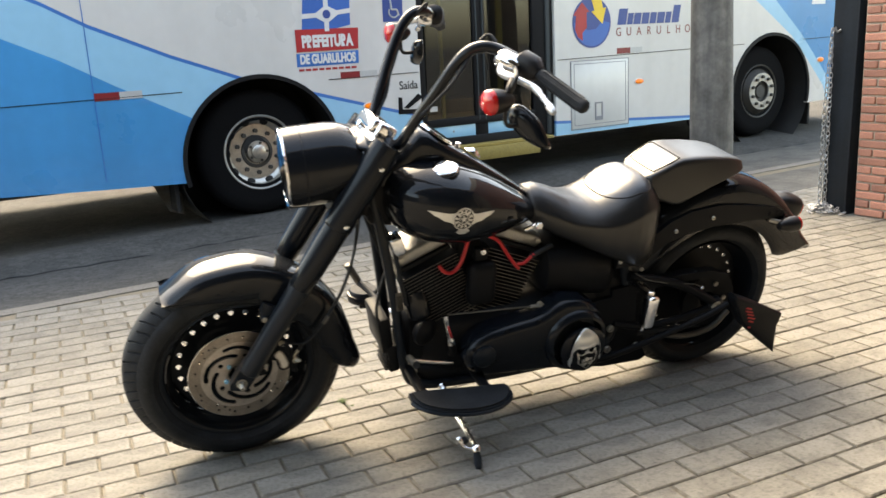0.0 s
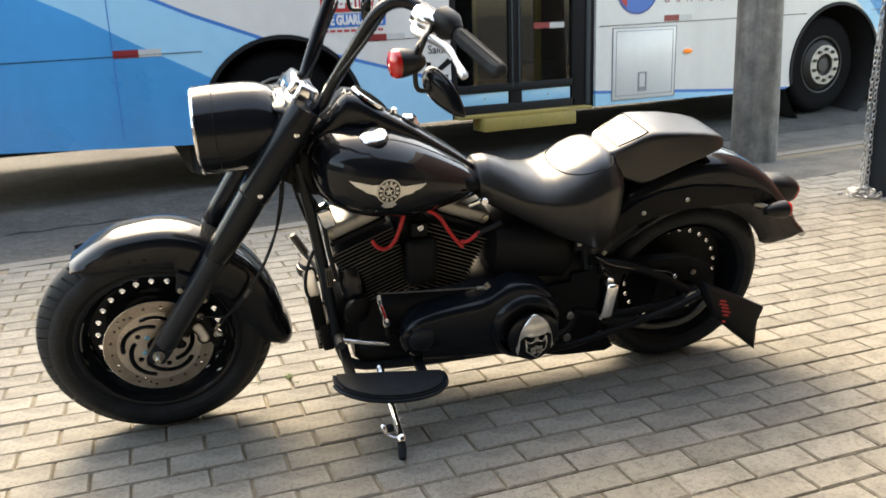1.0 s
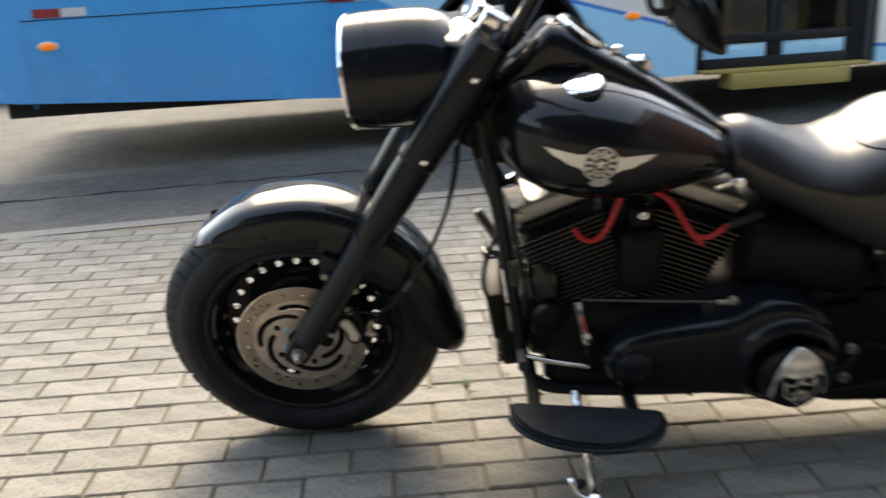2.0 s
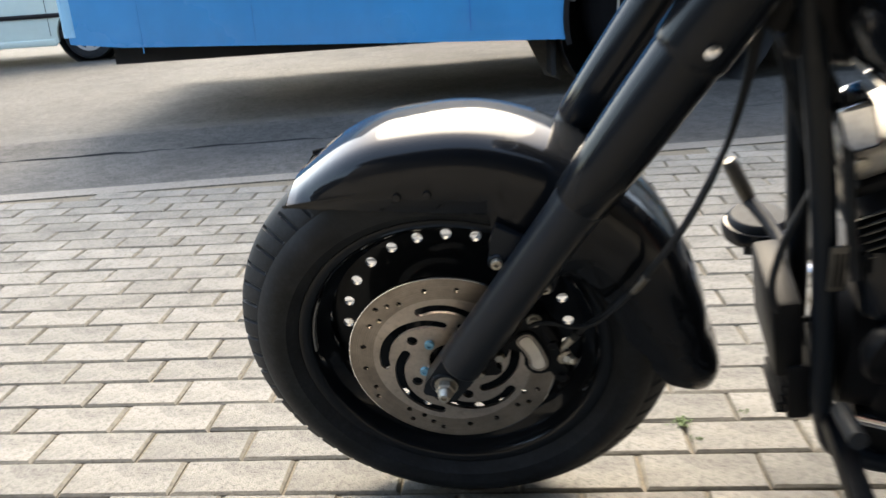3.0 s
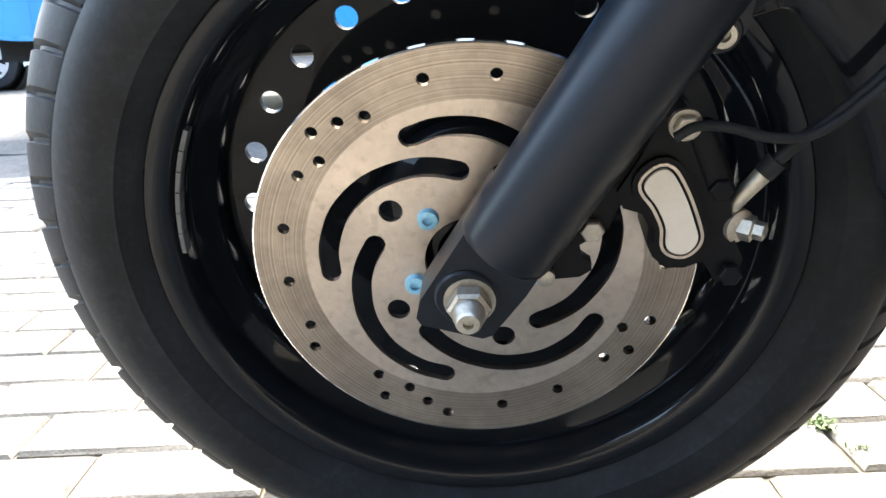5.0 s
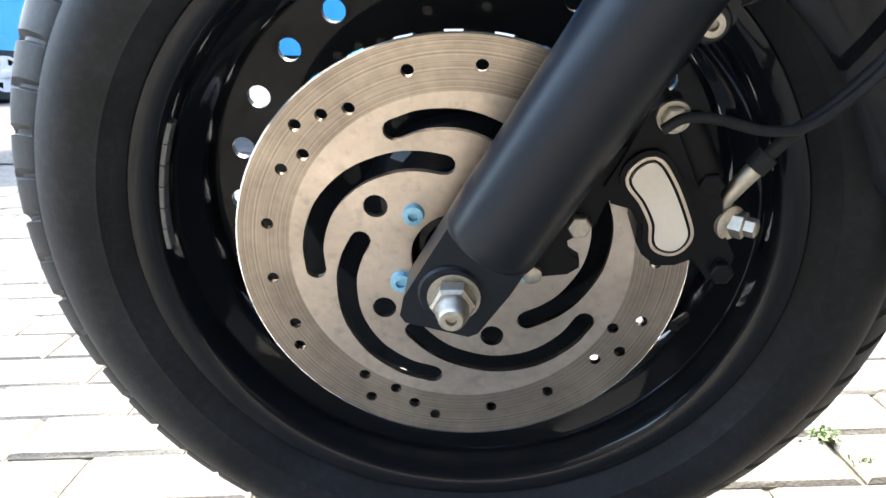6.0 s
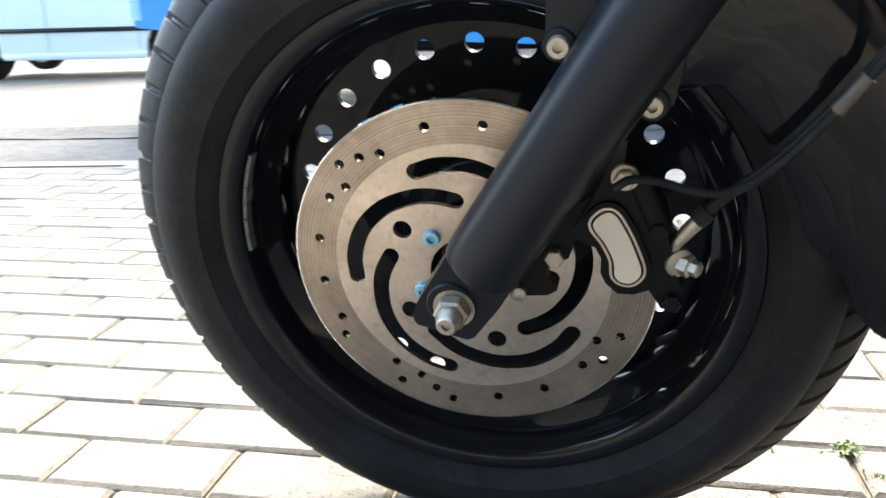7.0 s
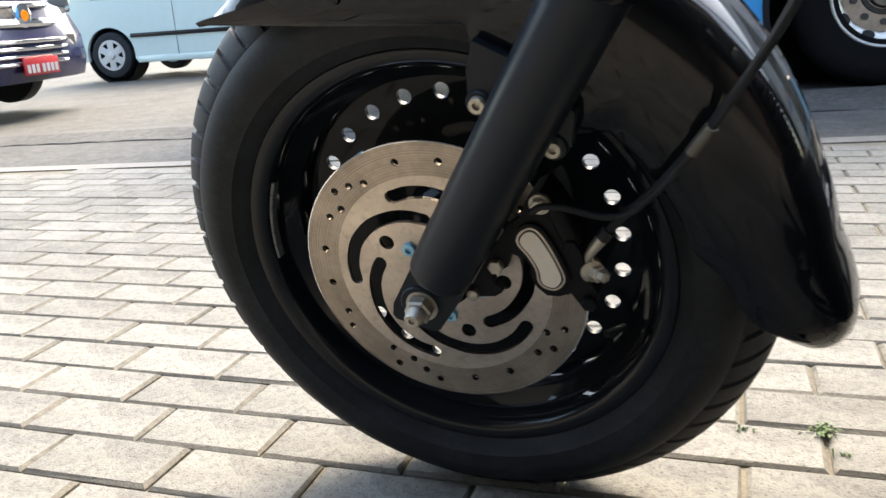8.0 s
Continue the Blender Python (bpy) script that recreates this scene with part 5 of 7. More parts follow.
# -- handlebar --
for side in (-1, 1):
    rx = 0.0 if side < 0 else -0.02
    c = [(0.492 + rx, side * 0.052, 1.062), (0.497 + rx, side * 0.064, 1.046), (0.507 + rx, side * 0.088, 1.036), (0.525 + rx, side * 0.115, 1.058), (0.557 + rx, side * 0.146, 1.130), (0.592 + rx, side * 0.180, 1.202), (0.634 + rx, side * 0.209, 1.284), (0.668 + rx, side * 0.224, 1.328), (0.706 + rx, side * 0.240, 1.345), (0.744 + rx, side * 0.264, 1.338), (0.797 + rx, side * 0.325, 1.311)]
    bar = part("handlebar", tube(curve(c, 6), 0.0158, 18), PAINT, bike, "tall gloss black handlebar")
    a, b = Vector((0.797 + rx, side * 0.325, 1.311)), Vector((0.886 + rx, side * 0.500, 1.238))
    d = (b - a).normalized()
    part("switch_housing", moved(loft([oval(x, 0, 0, w, h, 20, e=2.6) for x, w, h in ((-0.03, 0.020, 0.022), (-0.022, 0.029, 0.032), (0.015, 0.031, 0.035), (0.03, 0.024, 0.027), (0.042, 0.019, 0.019))]), Matrix.Translation(a) @ d.to_track_quat("X", "Z").to_matrix().to_4x4()), PLASTIC, bar, "black switch housing")
    grip = part("grip", tube([a + d * t for t in (0.035, 0.05, 0.12, 0.188, 0.196, 0.202, 0.208)], [0.0155, 0.0168, 0.0172, 0.0185, 0.019, 0.017, 0.010], 20), RUBBER, bar, "black rubber grip")
    u = Vector((0, 0, 1)).cross(d).normalized()
    w = d.cross(u)
    for k in range(8):
        q = u * math.cos(k * math.pi / 4 + 0.3) + w * math.sin(k * math.pi / 4 + 0.3)
        part("grip_strip", tube([a + d * 0.055 + q * 0.0170, a + d * 0.186 + q * 0.0176], 0.0028, 6), RUBBER, grip)
    # clutch or brake lever with its bracket
    f = Vector((-1, 0, -0.25)).normalized()
    e = a + f * 0.03
    part("lever_bracket", moved(loft([oval(x, 0, 0, w_, h_, 16, e=2.5) for x, w_, h_ in ((-0.04, 0.014, 0.016), (-0.028, 0.027, 0.026), (0.012, 0.031, 0.028), (0.034, 0.018, 0.016))]), Matrix.Translation(e + d * -0.028) @ d.to_track_quat("X", "Z").to_matrix().to_4x4()), CHROME, bar, "chrome lever bracket")
    part("lever", tube(curve([(0.738 + rx, side * 0.298, 1.312), (0.722 + rx, side * 0.330, 1.298), (0.746 + rx, side * 0.372, 1.290), (0.779 + rx, side * 0.408, 1.275), (0.789 + rx, side * 0.448, 1.256), (0.797 + rx, side * 0.490, 1.232)], 5), [0.011] * 10 + [0.0095] * 8 + [0.0075] * 4 + [0.0085, 0.0105, 0.011, 0.008], 12), LEVER, bar, "bright alloy lever")
    # turn signal
    s = Vector((0.670 + rx * 0.5, side * 0.400, 1.244))
    sig = part("turn_signal", moved(lathe([(0.0, 0.062), (0.012, 0.06), (0.024, 0.045), (0.031, 0.02), (0.034, 0.0), (0.034, -0.006)], 28), Matrix.Translation(s) @ at(0.0, 0, 0, 0, 0, -80)), PLASTIC, bar, "bullet turn signal with red lens")
    part("lens", moved(lathe([(0.0335, -0.005), (0.0335, -0.014), (0.028, -0.021), (0.012, -0.025), (0, -0.026)], 28), Matrix.Translation(s) @ at(0, 0, 0, 0, 0, -80)), REDLENS, sig, "red lens")
    part("signal_stalk", tube(curve([tuple(s + Vector((0.045, 0, 0.02))), tuple(s + Vector((0.06, 0, 0.06))), tuple(a + Vector((-0.03, 0.02 * -side, 0.0)))], 5), 0.0065, 10), PLASTIC, bar)
    # mirror hung below
    mp = Vector((0.772 + rx, side * 0.400, 1.176))
    part("mirror_stalk", tube(curve([tuple(mp + Vector((-0.020, 0, 0.0))), tuple(mp + Vector((-0.058, 0, 0.004))), tuple(mp + Vector((-0.066, 0, 0.045))), tuple(mp + Vector((-0.062, 0, 0.10))), tuple(e)], 5), 0.006, 10), PLASTIC, bar)
    hd = Vector((0.60 if side < 0 else 0.15, 0.80 * side, -0.30)).normalized()
    nd = hd.cross(Vector((0, 0, 1))).normalized() * (1 if side > 0 else -1)
    tear = curve([(-0.058, 0.012, 0), (-0.044, 0.034, 0), (-0.010, 0.040, 0), (0.034, 0.024, 0), (0.066, -0.012, 0), (0.070, -0.032, 0), (0.042, -0.040, 0), (0.0, -0.040, 0), (-0.036, -0.030, 0), (-0.056, -0.012, 0)], 3, True)

    def mirror_ring(grow, deep):
        return [tuple(mp + hd * (p.x * grow) + Vector((0, 0, p.y * grow)) + nd * deep) for p in tear]

    mir = part("mirror", loft([mirror_ring(*q) for q in ((0.45, -0.026), (0.75, -0.022), (0.93, -0.012), (1.0, 0.0), (1.0, 0.004), (0.96, 0.006))]), PAINT, bar, "black teardrop mirror", smooth=60)
    part("mirror_glass", loft([mirror_ring(*q) for q in ((0.93, 0.0055), (0.92, 0.0068))]), CHROME, mir)
    part("riser", tube(curve([(0.475 + rx, side * 0.045, 0.995), (0.480 + rx, side * 0.045, 1.03), (0.488 + rx, side * 0.047, 1.062)], 4), [0.019] * 5 + [0.021] * 4, 18), CHROME, bike, "chrome handlebar riser")
    part("riser_clamp", box(0.062, 0.046, 0.056, 0.014, at(0.49 + rx, side * 0.052, 1.064, 0, 32), 3), CHROME, bike)
    part("clutch_cable" if side < 0 else "throttle_cable", tube(curve([tuple(e - d * 0.05), tuple(e - d * 0.13 + Vector((0.01, 0, 0.02))), (0.62, side * 0.24, 1.25), (0.55, side * 0.15, 1.12), (0.50, side * 0.08, 1.00), (0.47, side * 0.04, 0.90), (0.46, side * 0.04, 0.78)], 6), 0.0045, 8), RUBBER, bike, "black control cable")
part("top_clamp", moved(loft([oval(x, 0, 0, w, h, 28, e=3) for x, w, h in ((-0.045, 0.03, 0.01), (-0.03, 0.10, 0.014), (0.0, 0.125, 0.016), (0.03, 0.07, 0.014), (0.045, 0.03, 0.01))]), at(0.475, 0, 1.035, 0, 32)), CHROME, bike, "chrome top yoke cover")
part("bar_clamp_cover", box(0.070, 0.125, 0.046, 0.013, at(0.480, 0, 1.074, 0, 36), 3), CHROME, bike)
part("riser_bolt", moved(lathe([(0.009, 0), (0.009, 0.008), (0, 0.01)], 12), at(0.47, -0.03, 1.10, 60)), CHROME, bike)
for k in range(3):
    part("cable", tube(curve([(0.63 - k * 0.01, 0.24 + 0.01 * k, 1.24), (0.56, 0.16 - 0.01 * k, 1.13), (0.50, 0.09, 1.04), (0.46, 0.05 - 0.02 * k, 0.93), (0.45, 0.02, 0.80)], 6), 0.004, 8), RUBBER, bike, "black control cable")

# -- fuel tank --
tank_s = ((0.487, 0.055, 0.842, 0.900), (0.494, 0.094, 0.815, 0.928), (0.51, 0.138, 0.785, 0.954), (0.54, 0.177, 0.758, 0.974), (0.59, 0.208, 0.735, 0.987), (0.65, 0.221, 0.722, 0.985), (0.72, 0.214, 0.712, 0.968), (0.79, 0.190, 0.710, 0.938), (0.86, 0.156, 0.714, 0.898), (0.93, 0.118, 0.722, 0.852), (0.98, 0.086, 0.730, 0.813), (1.02, 0.05, 0.740, 0.780), (1.04, 0.02, 0.75, 0.768))
tank = part("fuel_tank", loft([oval(x, 0, (a + b) / 2 - 0.015, w, (b - a) / 2, 48, e=2.5, up=2.6) for x, w, a, b in tank_s]), PAINT, bike, "gloss black teardrop fuel tank", smooth=60)
cap = part("fuel_cap", moved(lathe([(0.039, -0.006), (0.039, 0.002), (0.036, 0.0055), (0.026, 0.008), (0.0, 0.009)], 40), at(0.659, -0.118, 0.960, 104, 0, 0) @ at(0, 0, 0, 0, 0, 6)), CHROME, tank, "chrome fuel cap")
part("cap_ring", moved(lathe([(0.043, -0.010), (0.043, -0.001), (0.038, 0.000)], 40), at(0.659, -0.118, 0.960, 104, 0, 0) @ at(0, 0, 0, 0, 0, 6)), BLACKTRIM, cap)
con_s = ((0.485, 0.045, 0.86, 0.935), (0.50, 0.054, 0.86, 0.955), (0.55, 0.058, 0.88, 0.998), (0.585, 0.062, 0.92, 1.042), (0.602, 0.064, 0.93, 1.055), (0.63, 0.065, 0.92, 1.050), (0.70, 0.062, 0.90, 1.004), (0.78, 0.056, 0.88, 0.954), (0.86, 0.048, 0.84, 0.900), (0.94, 0.038, 0.80, 0.843), (1.0, 0.026, 0.76, 0.795), (1.03, 0.01, 0.75, 0.768))
console = part("dash_console", loft([oval(x, 0, (a + b) / 2, w, (b - a) / 2, 32, e=3.2) for x, w, a, b in con_s]), PAINT, tank, "black instrument console")
DM = at(0.672, 0, 1.024, 0, 35, 0)
part("speedometer_bezel", moved(loft([oval(x, 0, 0, w, h, 36) for x, w, h in ((0, 0.048, 0.058), (0.007, 0.046, 0.056), (0.008, 0.040, 0.050))]), DM @ at(0, 0, 0, 0, -90, 0)), CHROME, console, "chrome speedometer ring")
part("speedometer_face", moved(loft([oval(x, 0, 0, w, h, 36) for x, w, h in ((0.0075, 0.0395, 0.0495), (0.0086, 0.039, 0.049))]), DM @ at(0, 0, 0, 0, -90, 0)), DARKGLASS, console, "dark dial glass")
part("ignition_switch", moved(loft([oval(x, 0, 0, w, h, 24) for x, w, h in ((0, 0.022, 0.030), (0.006, 0.020, 0.027), (0.011, 0.013, 0.015), (0.016, 0.010, 0.010))]), at(0.795, 0, 0.952, 0, 33) @ at(0, 0, 0, 0, -90, 0)), CHROME, console, "chrome ignition switch")
part("dash_screw", moved(lathe([(0.008, -0.006), (0.008, 0.006), (0, 0.01)], 14), at(0.745, 0, 0.985, 90, 0, 0)), CHROME, console)

# winged tank badge, following the tank's flank
def flank(x, z):
    """The tank's left side at x, z."""
    for (x0, w0, a0, b0), (x1, w1, a1, b1) in zip(tank_s, tank_s[1:]):
        if x0 <= x <= x1:
            u = (x - x0) / (x1 - x0)
            w, a, b = w0 + (w1 - w0) * u, a0 + (a1 - a0) * u, b0 + (b1 - b0) * u
            zc, h = (a + b) / 2 - 0.015, (b - a) / 2
            e = 2.6 if z > zc else 2.5
            return -w * max(0.0, 1 - abs((z - zc) / h) ** e) ** (1 / e)
    return 0.0


def badge(poly, lift, thick, holes=()):
    vs, fs, _ = plate(poly, holes, -thick, 0.0)
    return [(x, y + flank(x, z) - lift, z) for x, y, z in vs], fs


BX, BZ = 0.683, 0.838
wing = [(0, 0.020), (-0.02, 0.018), (-0.045, 0.015), (-0.078, 0.0175), (-0.106, 0.018), (-0.090, 0.006), (-0.075, 0.000), (-0.060, -0.009), (-0.042, -0.012), (-0.024, -0.022), (-0.006, -0.026)]
shape_w = [(BX + x, BZ + z) for x, z in wing] + [(BX - x * 1.06, BZ + z * 0.96 - 0.004 * abs(x) * 10) for x, z in wing[:0:-1]]
emblem = part("tank_badge", badge([(x, z - 0.135 * (x - BX)) for x, z in shape_w], 0.0005, 0.0022), PEWTER, tank, "pewter winged badge with a round medallion", smooth=30)
part("badge_disc", badge(circle(BX, BZ - 0.001, 0.0335, 40), 0.0020, 0.002), MATT, emblem)
part("badge_ring", badge(circle(BX, BZ - 0.001, 0.0345, 40), 0.0030, 0.0025, [circle(BX, BZ - 0.001, 0.0312, 40)]), PEWTER, emblem)
part("badge_ring", badge(circle(BX, BZ - 0.001, 0.0168, 32), 0.0030, 0.0022, [circle(BX, BZ - 0.001, 0.0144, 32)]), PEWTER, emblem)
part("badge_star", badge([(BX + r * math.cos(radians(90 + 36 * k)), BZ - 0.001 + r * math.sin(radians(90 + 36 * k))) for k, r in enumerate((0.0128, 0.0052) * 5)], 0.0030, 0.002), PEWTER, emblem)
part("badge_scroll", badge([(BX - 0.022, BZ - 0.043), (BX - 0.014, BZ - 0.034), (BX, BZ - 0.038), (BX + 0.014, BZ - 0.034), (BX + 0.022, BZ - 0.043), (BX + 0.010, BZ - 0.052), (BX - 0.010, BZ - 0.052)], 0.0012, 0.0022), PEWTER, emblem)
for k in range(12):
    a = radians(90 + 30 * k + 15)
    x, z = BX + 0.0240 * math.cos(a), BZ - 0.001 + 0.0240 * math.sin(a)
    t = (math.cos(a), math.sin(a))
    part("badge_bar", badge([(x + t[0] * p - t[1] * q, z + t[1] * p + t[0] * q) for p, q in ((-0.0045, -0.0032), (0.0045, -0.0032), (0.0045, 0.0032), (-0.0045, 0.0032))], 0.0030, 0.0018), PEWTER, emblem)

# -- seats --
# x, centre height, shoulder half width, shoulder height, skirt's lower edge
seat_s = ((0.978, 0.800, 0.045, 0.775, 0.735), (0.988, 0.822, 0.075, 0.772, 0.715), (1.025, 0.824, 0.095, 0.758, 0.695), (1.07, 0.808, 0.110, 0.742, 0.672), (1.12, 0.792, 0.128, 0.722, 0.650), (1.17, 0.782, 0.145, 0.718, 0.626), (1.22, 0.780, 0.157, 0.712, 0.602), (1.268, 0.792, 0.165, 0.718, 0.58), (1.312, 0.814, 0.169, 0.732, 0.562), (1.346, 0.830, 0.168, 0.746, 0.545), (1.378, 0.836, 0.161, 0.756, 0.535), (1.41, 0.829, 0.150, 0.758, 0.54), (1.44, 0.80, 0.128, 0.745, 0.57), (1.46, 0.76, 0.09, 0.71, 0.63))


def seat_top(x, y):
    """The saddle's height: it falls away from the centre line to the shoulders."""
    for a, b in zip(seat_s, seat_s[1:]):
        if x <= b[0]:
            break
    u = max(0.0, min(1.0, (x - a[0]) / (b[0] - a[0])))
    zc, w, zs = (a[k] + (b[k] - a[k]) * u for k in (1, 2, 3))
    q = min(1.0, abs(y) / w)
    dish = 0.016 * max(0, 1 - abs(x - 1.19) / 0.12) * (1 - q * q)
    flat = 2.4 + 1.4 * max(0.0, min(1.0, (x - 1.12) / 0.16))
    return zc - (zc - zs) * q ** flat - dish


def seat_ring(x, zc, w, zs, zb):
    top = [(x, w * q, seat_top(x, w * q)) for q in [math.sin(math.pi / 2 * k / 14) for k in range(-14, 15)]]
    side = [(w * 1.025, zs - 0.006), (w * 1.035, zs - 0.018), (w * 1.02, zs - (zs - zb) * 0.5), (w * 0.97, zb + 0.01), (w * 0.9, zb), (w * 0.4, zb)]
    return top + [(x, y, z) for y, z in side] + [(x, -y, z) for y, z in side[::-1]]


def fine_rings(n=60):
    """Sections between those of the table."""
    out = []
    for k in range(n + 1):
        x = seat_s[0][0] + (seat_s[-1][0] - seat_s[0][0]) * k / n
        for a, b in zip(seat_s, seat_s[1:]):
            if x <= b[0]:
                break
        u = max(0.0, min(1.0, (x - a[0]) / (b[0] - a[0])))
        out.append(seat_ring(x, *(a[q] + (b[q] - a[q]) * u for q in (1, 2, 3, 4))))
    return out


seat = part("rider_seat", loft(fine_rings()), LEATHER, bike, "black leather rider seat, scooped, with a smooth rear panel", smooth=70)
# smooth panel on the saddle's rise, with its seam
rim_xy = curve([(1.242, 0, 0), (1.246, -0.05, 0), (1.262, -0.085, 0), (1.300, -0.118, 0), (1.345, -0.128, 0), (1.395, -0.118, 0), (1.412, -0.07, 0), (1.415, 0, 0), (1.412, 0.07, 0), (1.395, 0.118, 0), (1.345, 0.128, 0), (1.300, 0.118, 0), (1.262, 0.085, 0), (1.246, 0.05, 0)], 4, True)
vs, fs = [], []
cx = 1.33
for i in range(11):
    for p in rim_xy:
        x, y = cx + (p.x - cx) * i / 10, p.y * i / 10
        vs.append((x, y, seat_top(x, y) + (0.003 if i < 10 else 0.0)))
k = len(rim_xy)
for i in range(10):
    fs += [(i * k + j, i * k + (j + 1) % k, (i + 1) * k + (j + 1) % k, (i + 1) * k + j) for j in range(k)]
part("seat_panel", (vs, fs), SMOOTH, seat, "smooth leather panel", smooth=60)
part("seam", tube([(p.x, p.y, seat_top(p.x, p.y) + 0.0005) for p in rim_xy], 0.002, 6, True), BLACKTRIM, seat)
pil_s = ((1.405, 0.085, 0.79, 0.830), (1.418, 0.105, 0.77, 0.842), (1.458, 0.118, 0.747, 0.864), (1.502, 0.126, 0.732, 0.887), (1.528, 0.128, 0.735, 0.894), (1.57, 0.128, 0.752, 0.894), (1.64, 0.126, 0.780, 0.889), (1.715, 0.120, 0.805, 0.878), (1.765, 0.110, 0.820, 0.865), (1.786, 0.097, 0.827, 0.856), (1.795, 0.075, 0.836, 0.846))


def pillion_ring(x, w, a, b, n=48):
    out = []
    for j in range(n):
        t = 2 * math.pi * j / n
        c, s = math.cos(t), math.sin(t)
        yy = math.copysign(abs(c) ** (2 / 11), c)
        zz = math.copysign(abs(s) ** (2 / 11), s)
        taper = 0.99 - 0.17 * (zz + 1) / 2
        out.append((x, yy * w * taper, (a + b) / 2 + zz * (b - a) / 2))
    return out


pillion = part("pillion_seat", loft([pillion_ring(*s) for s in pil_s]), LEATHER, bike, "black leather pillion pad with stitched front panel", smooth=30)


def pillion_top(x):
    for p, q in zip(pil_s, pil_s[1:]):
        if x <= q[0]:
            return p[3] + (q[3] - p[3]) * (x - p[0]) / (q[0] - p[0])
    return pil_s[-1][3]


# smooth panel let into the pad's front slope, inside a stitched seam
panel_xy = curve([(1.430, -0.066, 0), (1.438, -0.074, 0), (1.492, -0.086, 0), (1.516, -0.082, 0), (1.520, -0.07, 0), (1.520, 0.07, 0), (1.516, 0.082, 0), (1.492, 0.086, 0), (1.438, 0.074, 0), (1.430, 0.066, 0), (1.428, 0.0, 0)], 4, True)
vs, fs, k = [], [], len(panel_xy)
for i in range(9):
    for p in panel_xy:
        x, y = 1.474 + (p.x - 1.474) * i / 8, p.y * i / 8
        vs.append((x, y, pillion_top(x) + (0.0018 if i < 8 else 0.0)))
for i in range(8):
    fs += [(i * k + j, i * k + (j + 1) % k, (i + 1) * k + (j + 1) % k, (i + 1) * k + j) for j in range(k)]
part("front_panel", (vs, fs), SMOOTH, pillion, "smooth leather front panel", smooth=60)
part("seam", tube([(p.x, p.y, pillion_top(p.x) + 0.0006) for p in panel_xy], 0.0018, 6, True), BLACKTRIM, pillion)
part("seat_bolt", moved(lathe([(0.009, -0.004), (0.009, 0.006), (0, 0.01)], 12), at(1.775, 0, 0.80, 70)), CHROME, pillion)

# -- rear wheel --
RW = Vector((1.735, 0.0, 0.318))
rw_holes = [circle(0.172 * math.cos(a), 0.172 * math.sin(a), 0.0085, 14) for a in (2 * math.pi * k / 25 for k in range(25))]
rear = part("rear_wheel", plate(circle(0, 0, 0.200, 60), rw_holes, -0.006, 0.006), MATT, bike, "black disc rear wheel with a ring of holes", m=Matrix.Translation(RW))
part("tyre", tyre_geo(0.325, 0.098, 0.2265, 58), RUBBER, rear, "wide black rubber tyre")
part("rim", lathe([(0.197, -0.006), (0.199, -0.03), (0.2085, -0.05), (0.2165, -0.074), (0.222, -0.08), (0.2235, -0.075), (0.212, 0.0), (0.2235, 0.075), (0.222, 0.08), (0.2165, 0.074), (0.199, 0.03), (0.197, 0.006)], 80), WHEEL, rear)
pulley = part("drive_pulley", lathe([(0.03, -0.105), (0.05, -0.112), (0.085, -0.108), (0.105, -0.112), (0.112, -0.112), (0.112, -0.085), (0.10, -0.082), (0.06, -0.05), (0.05, -0.006)], 60), MATT, rear, "black belt pulley")
for k in range(5):
    a = 2 * math.pi * k / 5
    part("pulley_bolt", moved(lathe([(0.009, 0), (0.009, -0.008), (0.0, -0.008)], 12), at(0.068 * math.cos(a), -0.108, 0.068 * math.sin(a))), ZINC, pulley)
part("belt", cat(tube([(RW.x - 0.01, -0.10, RW.z + 0.113), (1.14, -0.10, 0.385)], 0.010, 8), tube([(RW.x - 0.01, -0.10, RW.z - 0.113), (1.14, -0.10, 0.235)], 0.010, 8)), RUBBER, bike, "black drive belt")
part("rear_axle_nut", cat(moved(lathe([(0.022, 0), (0.022, -0.012), (0.017, -0.016), (0, -0.016)], 6), at(RW.x, -0.152, RW.z))), ZINC, bike, smooth=20)

# -- rear fender with struts --
rf_rings = []
for i in range(64):
    a = -64 + 132.5 * i / 63
    top = ramp(((-64, 0.44), (-30, 0.465), (10, 0.474), (44, 0.462), (58, 0.463), (73, 0.508)), a)
    sidep = ramp(((-64, 0.33), (-30, 0.315), (20, 0.308), (60, 0.303), (65, 0.325), (67.6, 0.37), (68.5, 0.42)), a)
    rf_rings.append(fender_ring(Vector((1.74, 0, 0.318)), top, sidep, 0.112 - 0.010 * max(0, (a - 40) / 31), a, 0.0, 11 * max(0.0, (a - 45) / 26) ** 1.3))
part("rear_fender", loft(rf_rings), PAINT, bike, "gloss black rear mudguard with a flipped-out tip", smooth=50)
for side in (-1, 1):
    y = side * 0.118
    strut = part("fender_strut", loft([[(x, y - 0.010 * side, z - h), (x, y + 0.008 * side, z - h * 0.7), (x, y + 0.010 * side, z), (x, y + 0.006 * side, z + h), (x, y - 0.010 * side, z + h)] for x, z, h in ((1.30, 0.545, 0.03), (1.40, 0.56, 0.045), (1.50, 0.628, 0.047), (1.58, 0.655, 0.048), (1.70, 0.668, 0.045), (1.84, 0.660, 0.036), (1.95, 0.650, 0.024), (1.985, 0.645, 0.012))]), MATT, bike, "black mudguard strut")
    if side < 0:
        for x, z in ((1.402, 0.510), (1.311, 0.552), (1.521, 0.639), (1.669, 0.671)):
            bolt(strut, x, -0.128, z, 0.0075, 0.006, ALLOY, "strut_bolt")
